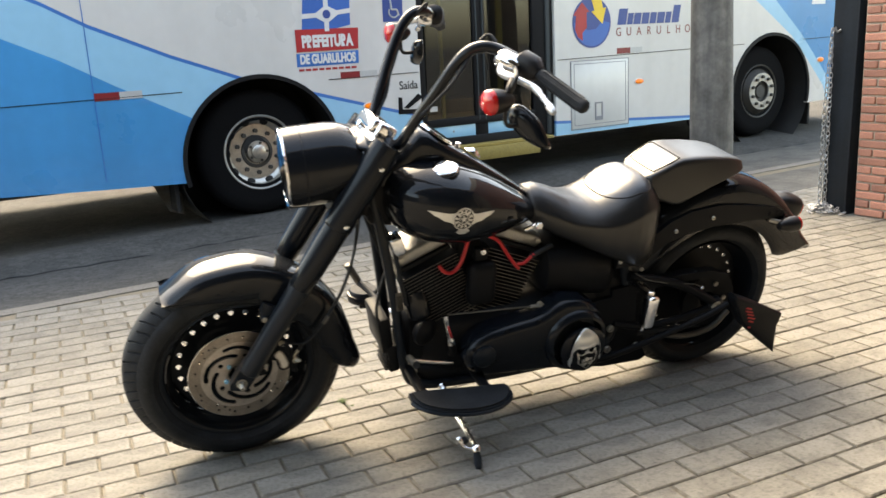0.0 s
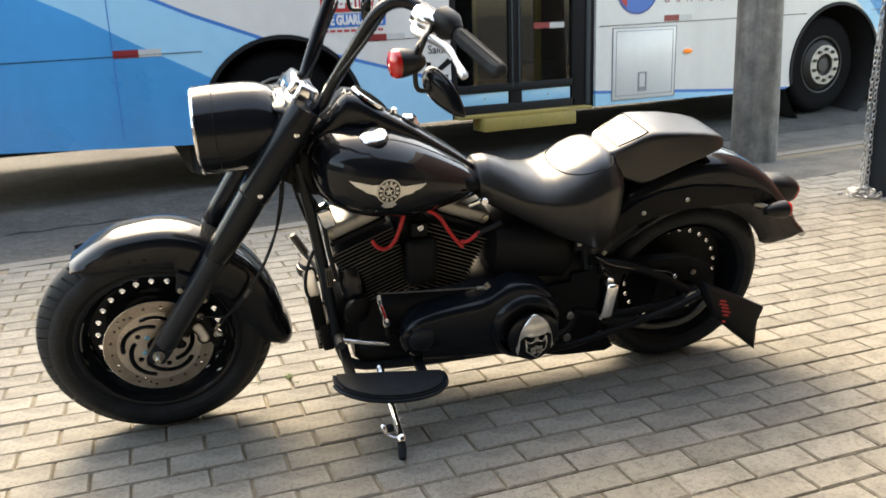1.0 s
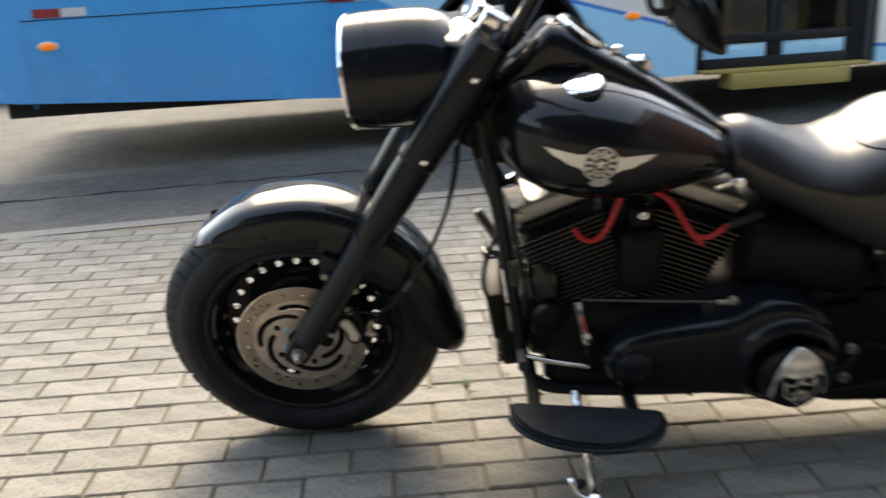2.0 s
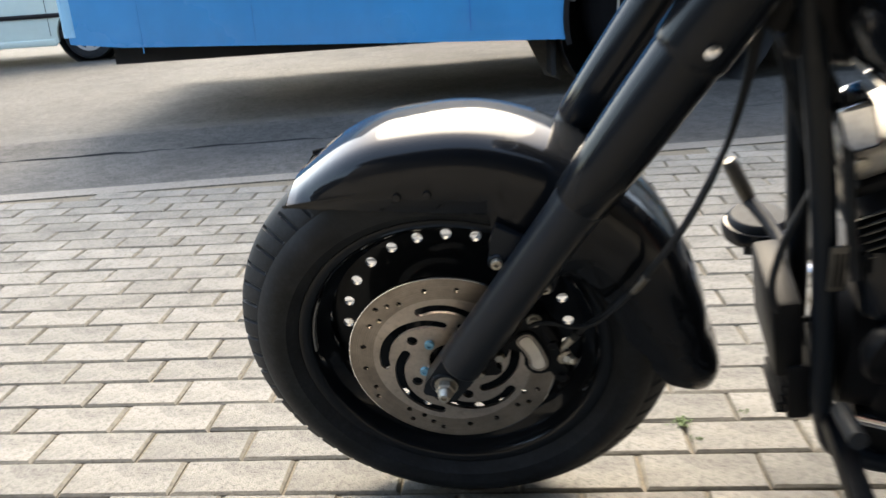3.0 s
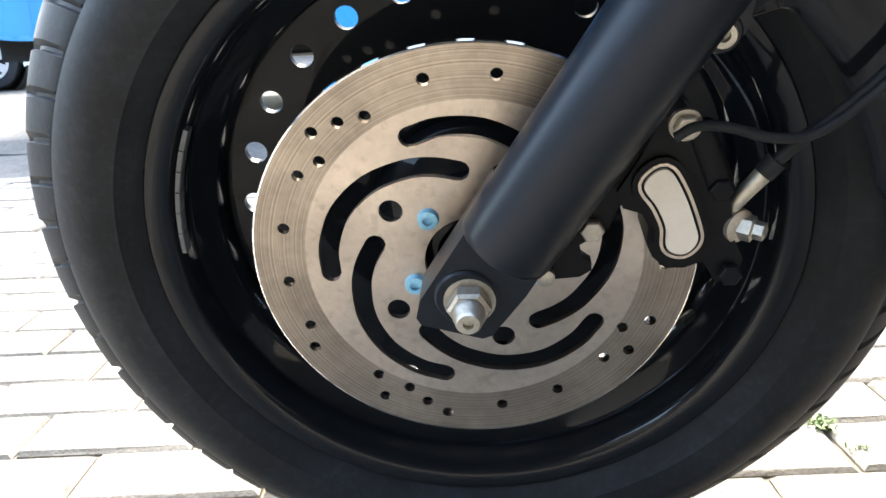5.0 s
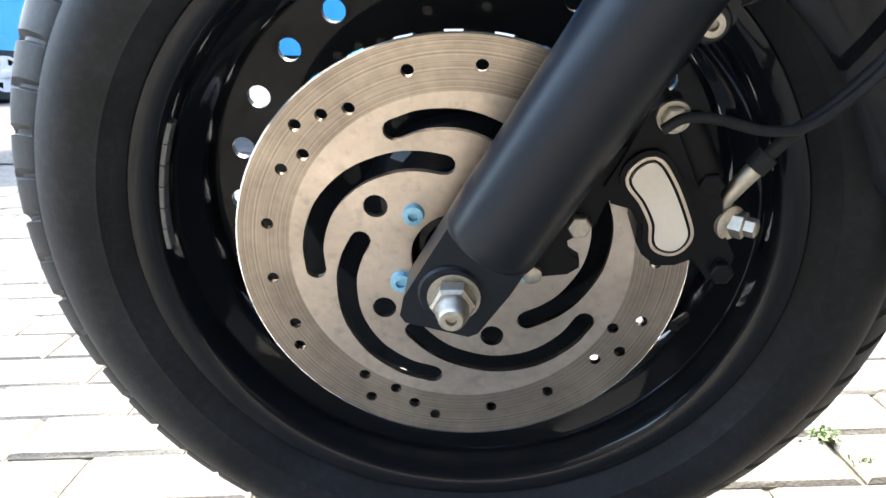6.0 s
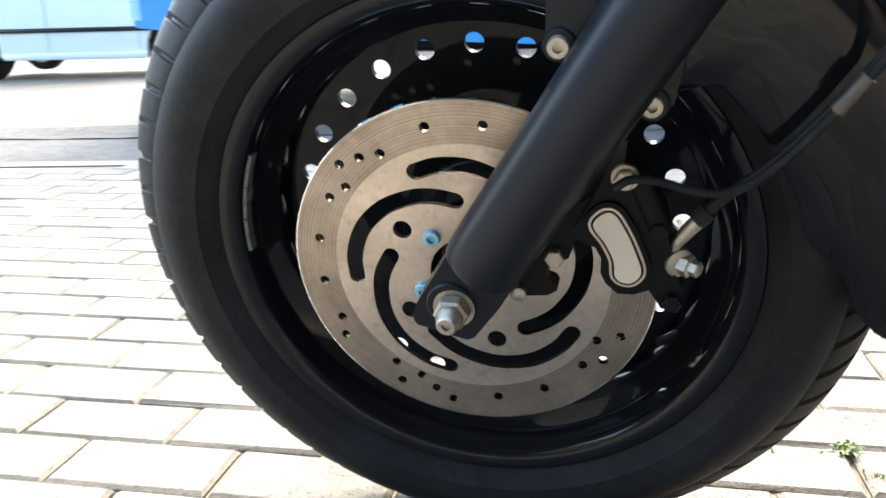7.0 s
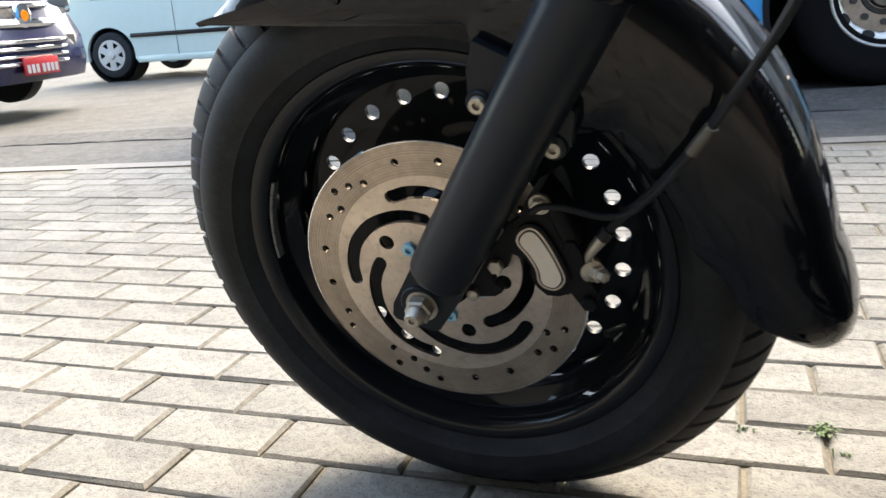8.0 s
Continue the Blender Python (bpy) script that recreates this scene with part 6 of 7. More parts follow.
part("tail_lamp", moved(loft([oval(x, 0, 0, w, h, 28, e=2.8) for x, w, h in ((-0.05, 0.03, 0.02), (-0.03, 0.048, 0.036), (0.03, 0.058, 0.046), (0.055, 0.054, 0.042), (0.062, 0.04, 0.03))]), at(2.09, 0, 0.622, 0, 18)), PLASTIC, bike, "black tail lamp with dark lens")
part("tail_lens", moved(loft([oval(x, 0, 0, w, h, 28, e=2.8) for x, w, h in ((0.058, 0.05, 0.038), (0.07, 0.046, 0.034), (0.074, 0.03, 0.02))]), at(2.09, 0, 0.622, 0, 18)), REDLENS, bpy.data.objects["tail_lamp"])
for side in (-1, 1):
    sig = part("rear_signal", moved(lathe([(0.0, -0.05), (0.014, -0.045), (0.026, -0.02), (0.029, 0.01), (0.029, 0.03)], 24), at(2.005, side * 0.145, 0.607, 0, 15, -90)), PLASTIC, bike, "black bullet turn signal")
    part("lens", moved(lathe([(0.028, 0.03), (0.026, 0.04), (0.012, 0.047), (0, 0.048)], 24), at(2.005, side * 0.145, 0.607, 0, 15, -90)), REDLENS, sig)
    part("signal_stalk", rod((1.93, side * 0.118, 0.625), (1.99, side * 0.142, 0.612), 0.009, 12), ALLOY, sig)
    for dx in (0.0, 0.03):
        part("signal_bolt", moved(lathe([(0.009, 0), (0.009, -0.010), (0, -0.012)], 14), at(1.925 + dx, side * 0.112 if side > 0 else -0.118, 0.655)), MATT, sig)
part("bracket_bar", rod((1.925, -0.13, 0.648), (1.925, 0.13, 0.648), 0.008, 10), MATT, bike)

# -- engine --
def cylinder(base, lean, name):
    m = Matrix.Translation(base) @ Matrix.Rotation(radians(lean), 4, "Y")
    eng = part(name, moved(loft([[(r * math.cos(a), r * math.sin(a), z) for a in (2 * math.pi * k / 28 for k in range(28))] for r, z in ((0.062, 0.0), (0.062, 0.17), (0.07, 0.18), (0.07, 0.23))]), m), MATT, bike, "black finned engine cylinder")
    for k in range(20):
        z = 0.012 + 0.0122 * k
        w = 0.092 + 0.0006 * k
        fin = part("fin", moved(box(2 * w, 0.178, 0.0042, 0.0018, None, 1), m @ at(0, 0, z)), MATT, eng)
        part("fin_edge", moved(box(2 * w - 0.012, 0.0022, 0.0015, 0, None), m @ at(0, -0.0897, z)), FIN, fin, "bright machined fin edge")
    part("rocker_box", moved(box(0.17, 0.14, 0.044, 0.012, None, 3), m @ at(0, 0, 0.300)), ROCKER, eng, "grey cast rocker box")
    part("rocker_base", moved(box(0.18, 0.15, 0.016, 0.005, None, 2), m @ at(0, 0, 0.270)), MATT, eng)
    for sx in (-0.085, 0.085):
        part("rocker_bolt", moved(lathe([(0.009, 0), (0.009, -0.008), (0, -0.009)], 12), m @ at(sx * 0.85, -0.068, 0.305)), ZINC, eng)
    return eng


cylinder((0.724, 0, 0.392), -22.5, "front_cylinder")
cylinder((0.832, 0, 0.394), 22.5, "rear_cylinder")
part("crankcase", loft([oval(x, 0, z, w, h, 32, e=3.4) for x, z, w, h in ((0.60, 0.33, 0.07, 0.06), (0.62, 0.33, 0.10, 0.10), (0.70, 0.32, 0.125, 0.125), (0.90, 0.315, 0.13, 0.13), (1.05, 0.32, 0.13, 0.14), (1.20, 0.34, 0.12, 0.15), (1.28, 0.34, 0.10, 0.12))]), MATT, bike, "black engine and gearbox case")
part("intake_cover", cat(box(0.098, 0.06, 0.158, 0.03, at(0.803, -0.105, 0.545), 4)), MATT, bike, "black intake cover")
# Added dark block so that no background shows between the cylinders.
part("intake_manifold", loft([oval(x, 0, 0.60, 0.06, h, 20, e=3.0) for x, h in ((0.735, 0.05), (0.745, 0.09), (0.815, 0.09), (0.825, 0.05))]), MATT, bike, "matt black block filling the gap between the cylinders")
part("horn_bracket", box(0.05, 0.03, 0.05, 0.01, at(0.797, -0.10, 0.65)), MATT, bike)
bolt(bike, 0.797, -0.118, 0.664, 0.010, 0.008, CHROME, "intake_bolt")
part("ignition_lead", tube(curve([(0.655, -0.105, 0.628), (0.672, -0.112, 0.607), (0.698, -0.114, 0.602), (0.722, -0.112, 0.624), (0.738, -0.108, 0.660), (0.752, -0.10, 0.70)], 6), 0.0062, 10), RED, bike, "red ignition lead")
part("ignition_lead", tube(curve([(0.822, -0.10, 0.708), (0.855, -0.108, 0.688), (0.885, -0.112, 0.642), (0.910, -0.112, 0.605), (0.933, -0.112, 0.578)], 6), 0.0062, 10), RED, bike, "red ignition lead")
part("ignition_lead", tube(curve([(0.925, -0.112, 0.598), (0.945, -0.114, 0.597), (0.965, -0.112, 0.608), (0.985, -0.108, 0.622)], 6), 0.0062, 10), RED, bike, "red ignition lead")
part("lead_boot", rod((0.975, -0.108, 0.615), (1.06, -0.09, 0.635), 0.009, 10), RUBBER, bike)

part("chrome_bracket", box(0.042, 0.06, 0.066, 0.009, at(0.530, -0.05, 0.697, 0, -18), 3), CHROME, bike, "chrome engine mount")
part("gearbox", loft([oval(x, 0, z, w, h, 24, e=3.0) for x, z, w, h in ((1.22, 0.40, 0.10, 0.12), (1.30, 0.38, 0.112, 0.16), (1.36, 0.36, 0.11, 0.15), (1.395, 0.36, 0.08, 0.10))]), MATT, bike, "black gearbox and swingarm pivot")
hexnut(bike, 0.993, -0.105, 0.726, 0.013, 0.014, CHROME, "tank_nut")
part("tank_bracket", box(0.05, 0.012, 0.014, 0.004, at(0.972, -0.098, 0.716, 0, -20)), CHROME, bike, "chrome tank bracket")
# primary cover with clutch cover
pcov = curve([(0.735, 0.275, 0), (0.722, 0.32, 0), (0.742, 0.365, 0), (0.79, 0.398, 0), (0.88, 0.415, 0), (0.98, 0.428, 0), (1.03, 0.455, 0), (1.08, 0.475, 0), (1.15, 0.465, 0), (1.21, 0.42, 0), (1.235, 0.35, 0), (1.225, 0.28, 0), (1.18, 0.225, 0), (1.12, 0.205, 0), (1.00, 0.215, 0), (0.88, 0.228, 0), (0.79, 0.238, 0)], 4, True)


pc = [(p.x, p.y) for p in pcov]


def shrink(d):
    out, k = [], len(pc)
    for i in range(k):
        ax, az = pc[i - 1]
        bx, bz = pc[(i + 1) % k]
        ln = math.hypot(bx - ax, bz - az) or 1
        out.append((pc[i][0] + (bz - az) / ln * -d * -1, pc[i][1] - (bx - ax) / ln * -d * -1))
    return out


prim_rings = [[(x, y, z) for x, z in shrink(d)] for d, y in ((0, -0.12), (0, -0.178), (0.004, -0.192), (0.012, -0.202), (0.026, -0.207))]
primary = part("primary_cover", loft(prim_rings), SHROUD, bike, "satin black primary drive cover", smooth=50)
part("cover_boss", moved(lathe([(0.040, 0.01), (0.040, -0.006), (0.034, -0.011), (0, -0.012)], 32), at(0.785, -0.206, 0.325)), SATIN, primary)
for x, z in ((0.745, 0.285), (0.75, 0.355), (0.86, 0.402), (0.98, 0.418), (1.20, 0.41), (1.215, 0.29), (1.10, 0.218), (0.92, 0.233)):
    bolt(primary, x, -0.200, z, 0.007, 0.006, MATT, "cover_bolt")
DCX, DCZ = 1.125, 0.318
part("clutch_bulge", moved(lathe([(0.118, 0.0), (0.115, -0.014), (0.103, -0.026), (0.095, -0.029)], 56), at(DCX - 0.003, -0.200, DCZ + 0.005)), SHROUD, primary)
derby = part("clutch_cover", moved(lathe([(0.085, 0.0), (0.085, -0.010), (0.078, -0.016), (0.0, -0.017)], 56), at(DCX + 0.015, -0.224, DCZ - 0.020)), PAINT, primary, "round black cover with a pewter skull relief")

# skull relief: a plain moulded shape
n_u = 56
half = [(0.022, 0.078, 0), (0.041, 0.054, 0), (0.052, 0.022, 0), (0.058, -0.012, 0), (0.061, -0.042, 0), (0.046, -0.064, 0), (0.022, -0.078, 0)]
outline = curve([(0, 0.092, 0)] + half + [(0, -0.084, 0)] + [(-x, z, 0) for x, z, _ in half[::-1]], 6, True)


def relief(x, z):
    h = 0.020 * max(0.0, 1 - (x / 0.062) ** 2 - ((z - 0.006) / 0.088) ** 2) ** 0.5
    h += 0.006 * max(0.0, 1 - (x / 0.05) ** 2 - ((z - 0.045) / 0.035) ** 2)
    for ex in (-0.021, 0.021):
        h -= 0.016 * math.exp(-(((x - ex) / 0.0115) ** 2 + ((z - 0.013 + abs(x) * 0.1) / 0.009) ** 2) ** 1.5)
        h += 0.005 * math.exp(-(((x - ex) / 0.016) ** 2 + ((z - 0.028) / 0.005) ** 2))
        h += 0.004 * math.exp(-(((x - ex * 1.35) / 0.010) ** 2 + ((z + 0.014) / 0.008) ** 2))
    h -= 0.010 * math.exp(-((x / 0.006) ** 2 + ((z + 0.016) / 0.009) ** 2))
    if -0.052 < z < -0.030 and abs(x) < 0.026:
        h += 0.002 * math.cos(x * 2 * math.pi / 0.0085) - (0.005 if abs(z + 0.041) < 0.0022 else 0)
    return h


ring0 = [(p.x, p.y) for p in outline]
vs, fs = [(0, -relief(0, 0), 0)], []
for i in range(1, n_u + 1):
    for x, z in ring0:
        u = i / n_u
        vs.append((x * u, -relief(x * u, z * u) - (0.003 if i < n_u else 0.0), z * u))
k = len(ring0)
for j in range(k):
    fs.append((0, 1 + j, 1 + (j + 1) % k))
for i in range(n_u - 1):
    for j in range(k):
        a, b = 1 + i * k + j, 1 + i * k + (j + 1) % k
        fs.append((a, b, b + k, a + k))


def hollow(x, z):
    """The dark hollow under the relief's hood; brow, cheek rims, teeth and jaw line stay bright."""
    a = abs(x)
    if z > (0.018 + 0.34 * a if a < 0.034 else 0.0296 - 1.1 * (a - 0.034)):
        return 0
    if a > 0.053 - 0.06 * (z + 0.02) and z > -0.060:
        return 0
    jaw = 0.036 + 0.05 * z if z > -0.034 else 0.034 - 0.95 * (-0.034 - z)
    if jaw - 0.0045 < a < jaw and z < 0.004:
        return 0
    if a < 0.019 and -0.050 < z < -0.020:
        return 1 if abs(z + 0.034) < 0.0016 or (a % 0.0064) < 0.0014 else 0
    if 0.8 < ((a - 0.019) / 0.014) ** 2 + ((z - 0.009) / 0.010) ** 2 < 1.5 and z < 0.012:
        return 0
    if a < 0.004 and 0.0 < z < 0.018:
        return 0
    return 1


look_of = []
for f in fs:
    c = sum((Vector(vs[q]) for q in f), Vector()) / len(f)
    look_of.append(hollow(c.x, c.z))
part("skull_relief", moved((vs, fs), at(DCX + 0.015, -0.2405, DCZ - 0.020, 0, -6, 0)) + (look_of,), [PEWTER, MATT], derby, "pewter skull relief with dark hollows", smooth=80)

# -- frame, oil tank, fittings --
for side in (-1, 1):
    part("frame_tube", tube(curve([(0.46, side * 0.03, 0.86), (0.482, side * 0.05, 0.74), (0.508, side * 0.07, 0.58), (0.532, side * 0.08, 0.40), (0.552, side * 0.085, 0.25), (0.60, side * 0.10, 0.185), (0.80, side * 0.115, 0.175), (1.10, side * 0.12, 0.18), (1.28, side * 0.12, 0.21), (1.34, side * 0.11, 0.30), (1.36, side * 0.10, 0.45), (1.30, side * 0.09, 0.60), (1.10, side * 0.06, 0.70)], 5), 0.016, 14), SATIN, bike, "black frame tube")
    part("swingarm_tube", tube(curve([(1.32, side * 0.125, 0.30), (1.45, side * 0.135, 0.27), (1.60, side * 0.145, 0.285), (RW.x, side * 0.148, RW.z)], 5), 0.0135, 12), MATT, bike)
    part("swingarm_tube", tube(curve([(1.36, side * 0.12, 0.48), (1.46, side * 0.132, 0.462), (1.58, side * 0.142, 0.42), (RW.x, side * 0.148, RW.z + 0.01)], 5), 0.016, 12), MATT, bike)
    part("dropout", moved(lathe([(0.034, 0.012), (0.034, -0.008), (0.028, -0.012), (0, -0.012)], 24), at(RW.x, side * 0.148, RW.z)), SATIN, bike)
part("oil_tank", loft([oval(x, 0, z, w, h, 28, e=3.2) for x, z, w, h in ((1.02, 0.55, 0.09, 0.06), (1.04, 0.545, 0.125, 0.09), (1.16, 0.525, 0.135, 0.10), (1.27, 0.50, 0.13, 0.095), (1.31, 0.49, 0.10, 0.07))]), MATT, bike, "matt black oil tank")
part("lower_frame", plate([(1.18, 0.40), (1.40, 0.42), (1.412, 0.32), (1.435, 0.22), (1.485, 0.13), (1.46, 0.115), (1.30, 0.12), (1.18, 0.15)], (), -0.125, 0.05), MATT, bike, "black lower frame and gearbox mount")
part("belt_guard", plate([(1.30, 0.44), (1.45, 0.45), (1.62, 0.455), (1.72, 0.45), (1.80, 0.42), (1.79, 0.40), (1.70, 0.425), (1.45, 0.42), (1.30, 0.41)], (), -0.125, -0.085), MATT, bike)
part("lower_guard", tube(curve([(1.55, -0.12, 0.205), (1.65, -0.125, 0.185), (1.76, -0.125, 0.20), (1.83, -0.12, 0.26)], 5), 0.011, 10), DULLGREY, bike, "dull grey belt guard")
part("brake_lead", tube(curve([(1.37, -0.14, 0.505), (1.42, -0.15, 0.475), (1.48, -0.15, 0.455), (1.54, -0.15, 0.44), (1.62, -0.15, 0.425), (1.66, -0.145, 0.405)], 6), 0.0022, 8), DULLGREY, bike, "thin braided lead")
bolt(bike, 1.66, -0.15, 0.404, 0.0085, 0.008, CHROME, "lead_bolt")
part("passenger_peg", cat(box(0.042, 0.05, 0.122, 0.013, at(1.371, -0.245, 0.413, 0, 6, 8), 4)), CHROME, bike, "folded chrome passenger peg")
part("peg_hinge", box(0.026, 0.10, 0.03, 0.008, at(1.376, -0.195, 0.470)), CHROME, bike)
part("peg_tip", rod((1.362, -0.24, 0.355), (1.360, -0.24, 0.335), 0.007), CHROME, bike)
for x, y, z in ((1.307, -0.128, 0.286), (1.305, -0.13, 0.20), (1.42, -0.14, 0.20)):
    bolt(bike, x, y, z, 0.014, 0.010, ALLOY, "frame_bolt")
part("gear_rod", tube([(0.668, -0.145, 0.468), (0.85, -0.142, 0.452), (1.005, -0.14, 0.440)], 0.0028, 8), DULLGREY, bike, "thin steel gear linkage rod")
part("rod_end", cat(moved(lathe([(0.011, 0.01), (0.011, -0.01), (0, -0.012)], 16), at(1.012, -0.14, 0.44)), rod((1.0, -0.14, 0.44), (0.975, -0.141, 0.442), 0.006)), ALLOY, bike)
shift_arm = part("shift_arm", tube(curve([(0.660, -0.158, 0.476), (0.668, -0.160, 0.44), (0.680, -0.160, 0.395), (0.688, -0.158, 0.362)], 5), [0.010] * 4 + [0.008] * 4 + [0.009] * 4 + [0.0125] * 4, 12), CHROME, bike, "chrome shift arm")
part("arm_inlay", box(0.006, 0.004, 0.05, 0.002, at(0.676, -0.1685, 0.415, 0, -17)), RED, shift_arm)
part("shift_lever", tube(curve([(0.536, -0.185, 0.350), (0.61, -0.178, 0.322), (0.690, -0.165, 0.294)], 4), 0.0065, 10), CHROME, bike, "chrome heel shifter")
part("shift_shaft", tube([(0.690, -0.15, 0.365), (0.697, -0.15, 0.33), (0.700, -0.13, 0.305)], 0.013, 14), MATT, bike)
part("shift_peg", rod((0.536, -0.178, 0.352), (0.534, -0.252, 0.374), 0.012, 14), RUBBER, bike, "black rubber shift peg")
# oil cooler, filter, regulator on the down tubes
part("oil_cooler", box(0.04, 0.16, 0.13, 0.008, at(0.49, 0, 0.38, 0, -8), 2), MATT, bike)
reg = part("regulator", box(0.035, 0.11, 0.10, 0.006, at(0.515, -0.03, 0.29, 0, -6), 2), MATT, bike, "finned black regulator")
for k in range(6):
    part("regulator_fin", box(0.014, 0.10, 0.005, 0.001, at(0.494 + k * 0.0016, -0.03, 0.25 + k * 0.016), 1), MATT, reg)
part("oil_filter", moved(lathe([(0.0, 0.05), (0.036, 0.05), (0.038, 0.03), (0.038, -0.03), (0.034, -0.04), (0.0, -0.041)], 28), at(0.598, -0.075, 0.478, 70, 0, 25)), PAINT, bike, "gloss black oil filter")
# Added dark block closing the bright gap behind the down tubes.
part("engine_mount", loft([oval(x, 0, z, w, h, 24, e=3.4) for x, z, w, h in ((0.555, 0.34, 0.06, 0.07), (0.57, 0.34, 0.085, 0.095), (0.64, 0.34, 0.095, 0.105), (0.70, 0.33, 0.09, 0.10))]), MATT, bike, "matt black block filling the gap ahead of the engine")
# Added dark block hiding the bright paving below the crankcase.
part("sump", loft([oval(x, 0, z, w, h, 24, e=3.6) for x, z, w, h in ((0.60, 0.215, 0.08, 0.03), (0.63, 0.212, 0.105, 0.045), (0.90, 0.205, 0.115, 0.05), (1.22, 0.215, 0.115, 0.05), (1.28, 0.225, 0.08, 0.03))]), MATT, bike, "matt black block filling the gap under the engine")
part("horn", moved(lathe([(0.03, 0.02), (0.045, 0.0), (0.045, -0.012), (0.03, -0.02), (0, -0.022)], 32), at(0.60, -0.13, 0.41, 0, 0, 25)), MATT, bike)
label_plate = part("frame_plate", box(0.022, 0.006, 0.068, 0.002, at(0.528, -0.098, 0.515, 0, -4)), DULLGREY, bike, "dull grey plate on the frame tube")
for k in range(3):
    part("plate_bar", box(0.0025, 0.002, 0.05, 0, at(0.522 + 0.006 * k, -0.1015, 0.515, 0, -4)), MATT, label_plate)
part("wiring", tube(curve([(0.455, -0.02, 0.80), (0.50, -0.045, 0.74), (0.52, -0.07, 0.68), (0.53, -0.09, 0.60), (0.55, -0.10, 0.50)], 6), 0.007, 8), RUBBER, bike)
part("wiring", tube(curve([(0.50, -0.04, 0.60), (0.466, -0.075, 0.54), (0.458, -0.08, 0.47), (0.482, -0.07, 0.415), (0.535, -0.04, 0.39)], 6), 0.005, 8), RUBBER, bike, "black cable loop")
part("wiring", tube(curve([(0.44, 0.02, 0.80), (0.47, -0.02, 0.70), (0.50, -0.05, 0.62), (0.515, -0.06, 0.55)], 6), 0.005, 8), RUBBER, bike)
part("head_tube", rod((0.435, 0, 0.80), (0.505, 0, 0.95), 0.035, 20), MATT, bike)
part("neck_cover", box(0.10, 0.10, 0.14, 0.02, at(0.50, 0, 0.83, 0, 10), 3), MATT, bike)

# -- floorboards --
def tread(x):
    """The underside of the floorboards, which slope down to the rear."""
    return 0.277 - 0.123 * (x - 0.507)


for side in (-1, 1):
    ye, zb = side * 0.28, 0.0
    dshape = [(0.500, 0.0), (0.838, 0.0)] + [(0.669 + 0.172 * math.cos(radians(a)), -0.118 * math.sin(radians(a)) ** 0.8) for a in range(8, 176, 8)]
    geo = plate([(x, -z) for x, z in dshape], (), 0.0, 0.016)
    boardz = [(x, ye + side * z, tread(x) + y) for x, y, z in geo[0]]
    foot = part("floorboard", (boardz, geo[1]), SATIN, bike, "half-moon black floorboard with rubber mat")
    mat_poly = [(0.669 + (x - 0.669) * 0.93, z * 0.93 - 0.004) for x, z in dshape]
    geo = plate([(x, -z) for x, z in mat_poly], (), 0.016, 0.024)
    part("mat", ([(x, ye + side * z, tread(x) + y) for x, y, z in geo[0]], geo[1]), RUBBER, foot, "black rubber mat")
    lip = [(x, ye + side * -z, tread(x) + 0.004) for x, z in dshape[1:]]
    part("board_rim", tube(lip, 0.0065, 8), SATIN, foot)
    part("board_bracket", box(0.03, 0.21, 0.03, 0.008, at(0.56, side * 0.20, 0.255)), MATT, foot)
    part("board_bracket", box(0.03, 0.21, 0.03, 0.008, at(0.78, side * 0.20, 0.228)), MATT, foot)

# -- rear brake pedal ahead of the right floorboard --
pedal = part("brake_pedal", tube(curve([(0.60, 0.20, 0.29), (0.56, 0.26, 0.30), (0.515, 0.30, 0.302), (0.497, 0.32, 0.304)], 5), 0.009, 12), CHROME, bike, "chrome brake pedal with ribbed rubber pad")
pad_m = at(0.528, 0.33, 0.314, 90, 0, -6) @ Matrix.Diagonal((1.0, 1.0, 0.9, 1.0))
part("pedal_rim", moved(lathe([(0.0, -0.034), (0.045, -0.034), (0.058, -0.026), (0.062, -0.008), (0.058, 0.002), (0.05, 0.004)], 36), pad_m), PAINT, pedal, "gloss black pad rim")
part("pedal_pad", moved(lathe([(0.053, 0.0), (0.052, 0.012), (0.047, 0.017), (0.0, 0.019)], 36), pad_m), RUBBER, pedal, "worn black rubber pad")
part("crash_peg", tube([(0.458, 0.28, 0.468), (0.462, 0.28, 0.460), (0.49, 0.29, 0.405), (0.505, 0.295, 0.375)], [0.010, 0.014, 0.014, 0.012], 14), DULLGREY, bike, "dull grey folded peg")
part("peg_arm", tube(curve([(0.50, 0.29, 0.385), (0.53, 0.20, 0.37), (0.54, 0.09, 0.36)], 5), 0.011, 12), MATT, bike)

# -- side stand --
leg = part("side_stand", tube(curve([(0.668, -0.13, 0.185), (0.672, -0.18, 0.160), (0.674, -0.28, 0.155), (0.671, -0.425, 0.156)], 5), [0.013] * 6 + [0.0115] * 6 + [0.0105] * 4, 14), CHROME, bike, "chrome side stand")
part("stand_collar", tube([(0.671, -0.420, 0.157), (0.671, -0.426, 0.156), (0.6705, -0.438, 0.149), (0.670, -0.442, 0.146)], [0.0115, 0.0145, 0.0145, 0.012], 14), CHROME, leg)
part("stand_foot", loft([[(x + w * c, y, z + h * q) for c, q in ((-1, -1), (1, -1), (1, 0.7), (0.7, 1), (-0.7, 1), (-1, 0.7))] for x, y, z, w, h in ((0.670, -0.432, 0.146, 0.007, 0.008), (0.669, -0.440, 0.140, 0.011, 0.011), (0.668, -0.456, 0.127, 0.013, 0.010), (0.666, -0.472, 0.116, 0.011, 0.006), (0.665, -0.477, 0.112, 0.007, 0.003))]), RUBBER, leg, "worn black stand foot")
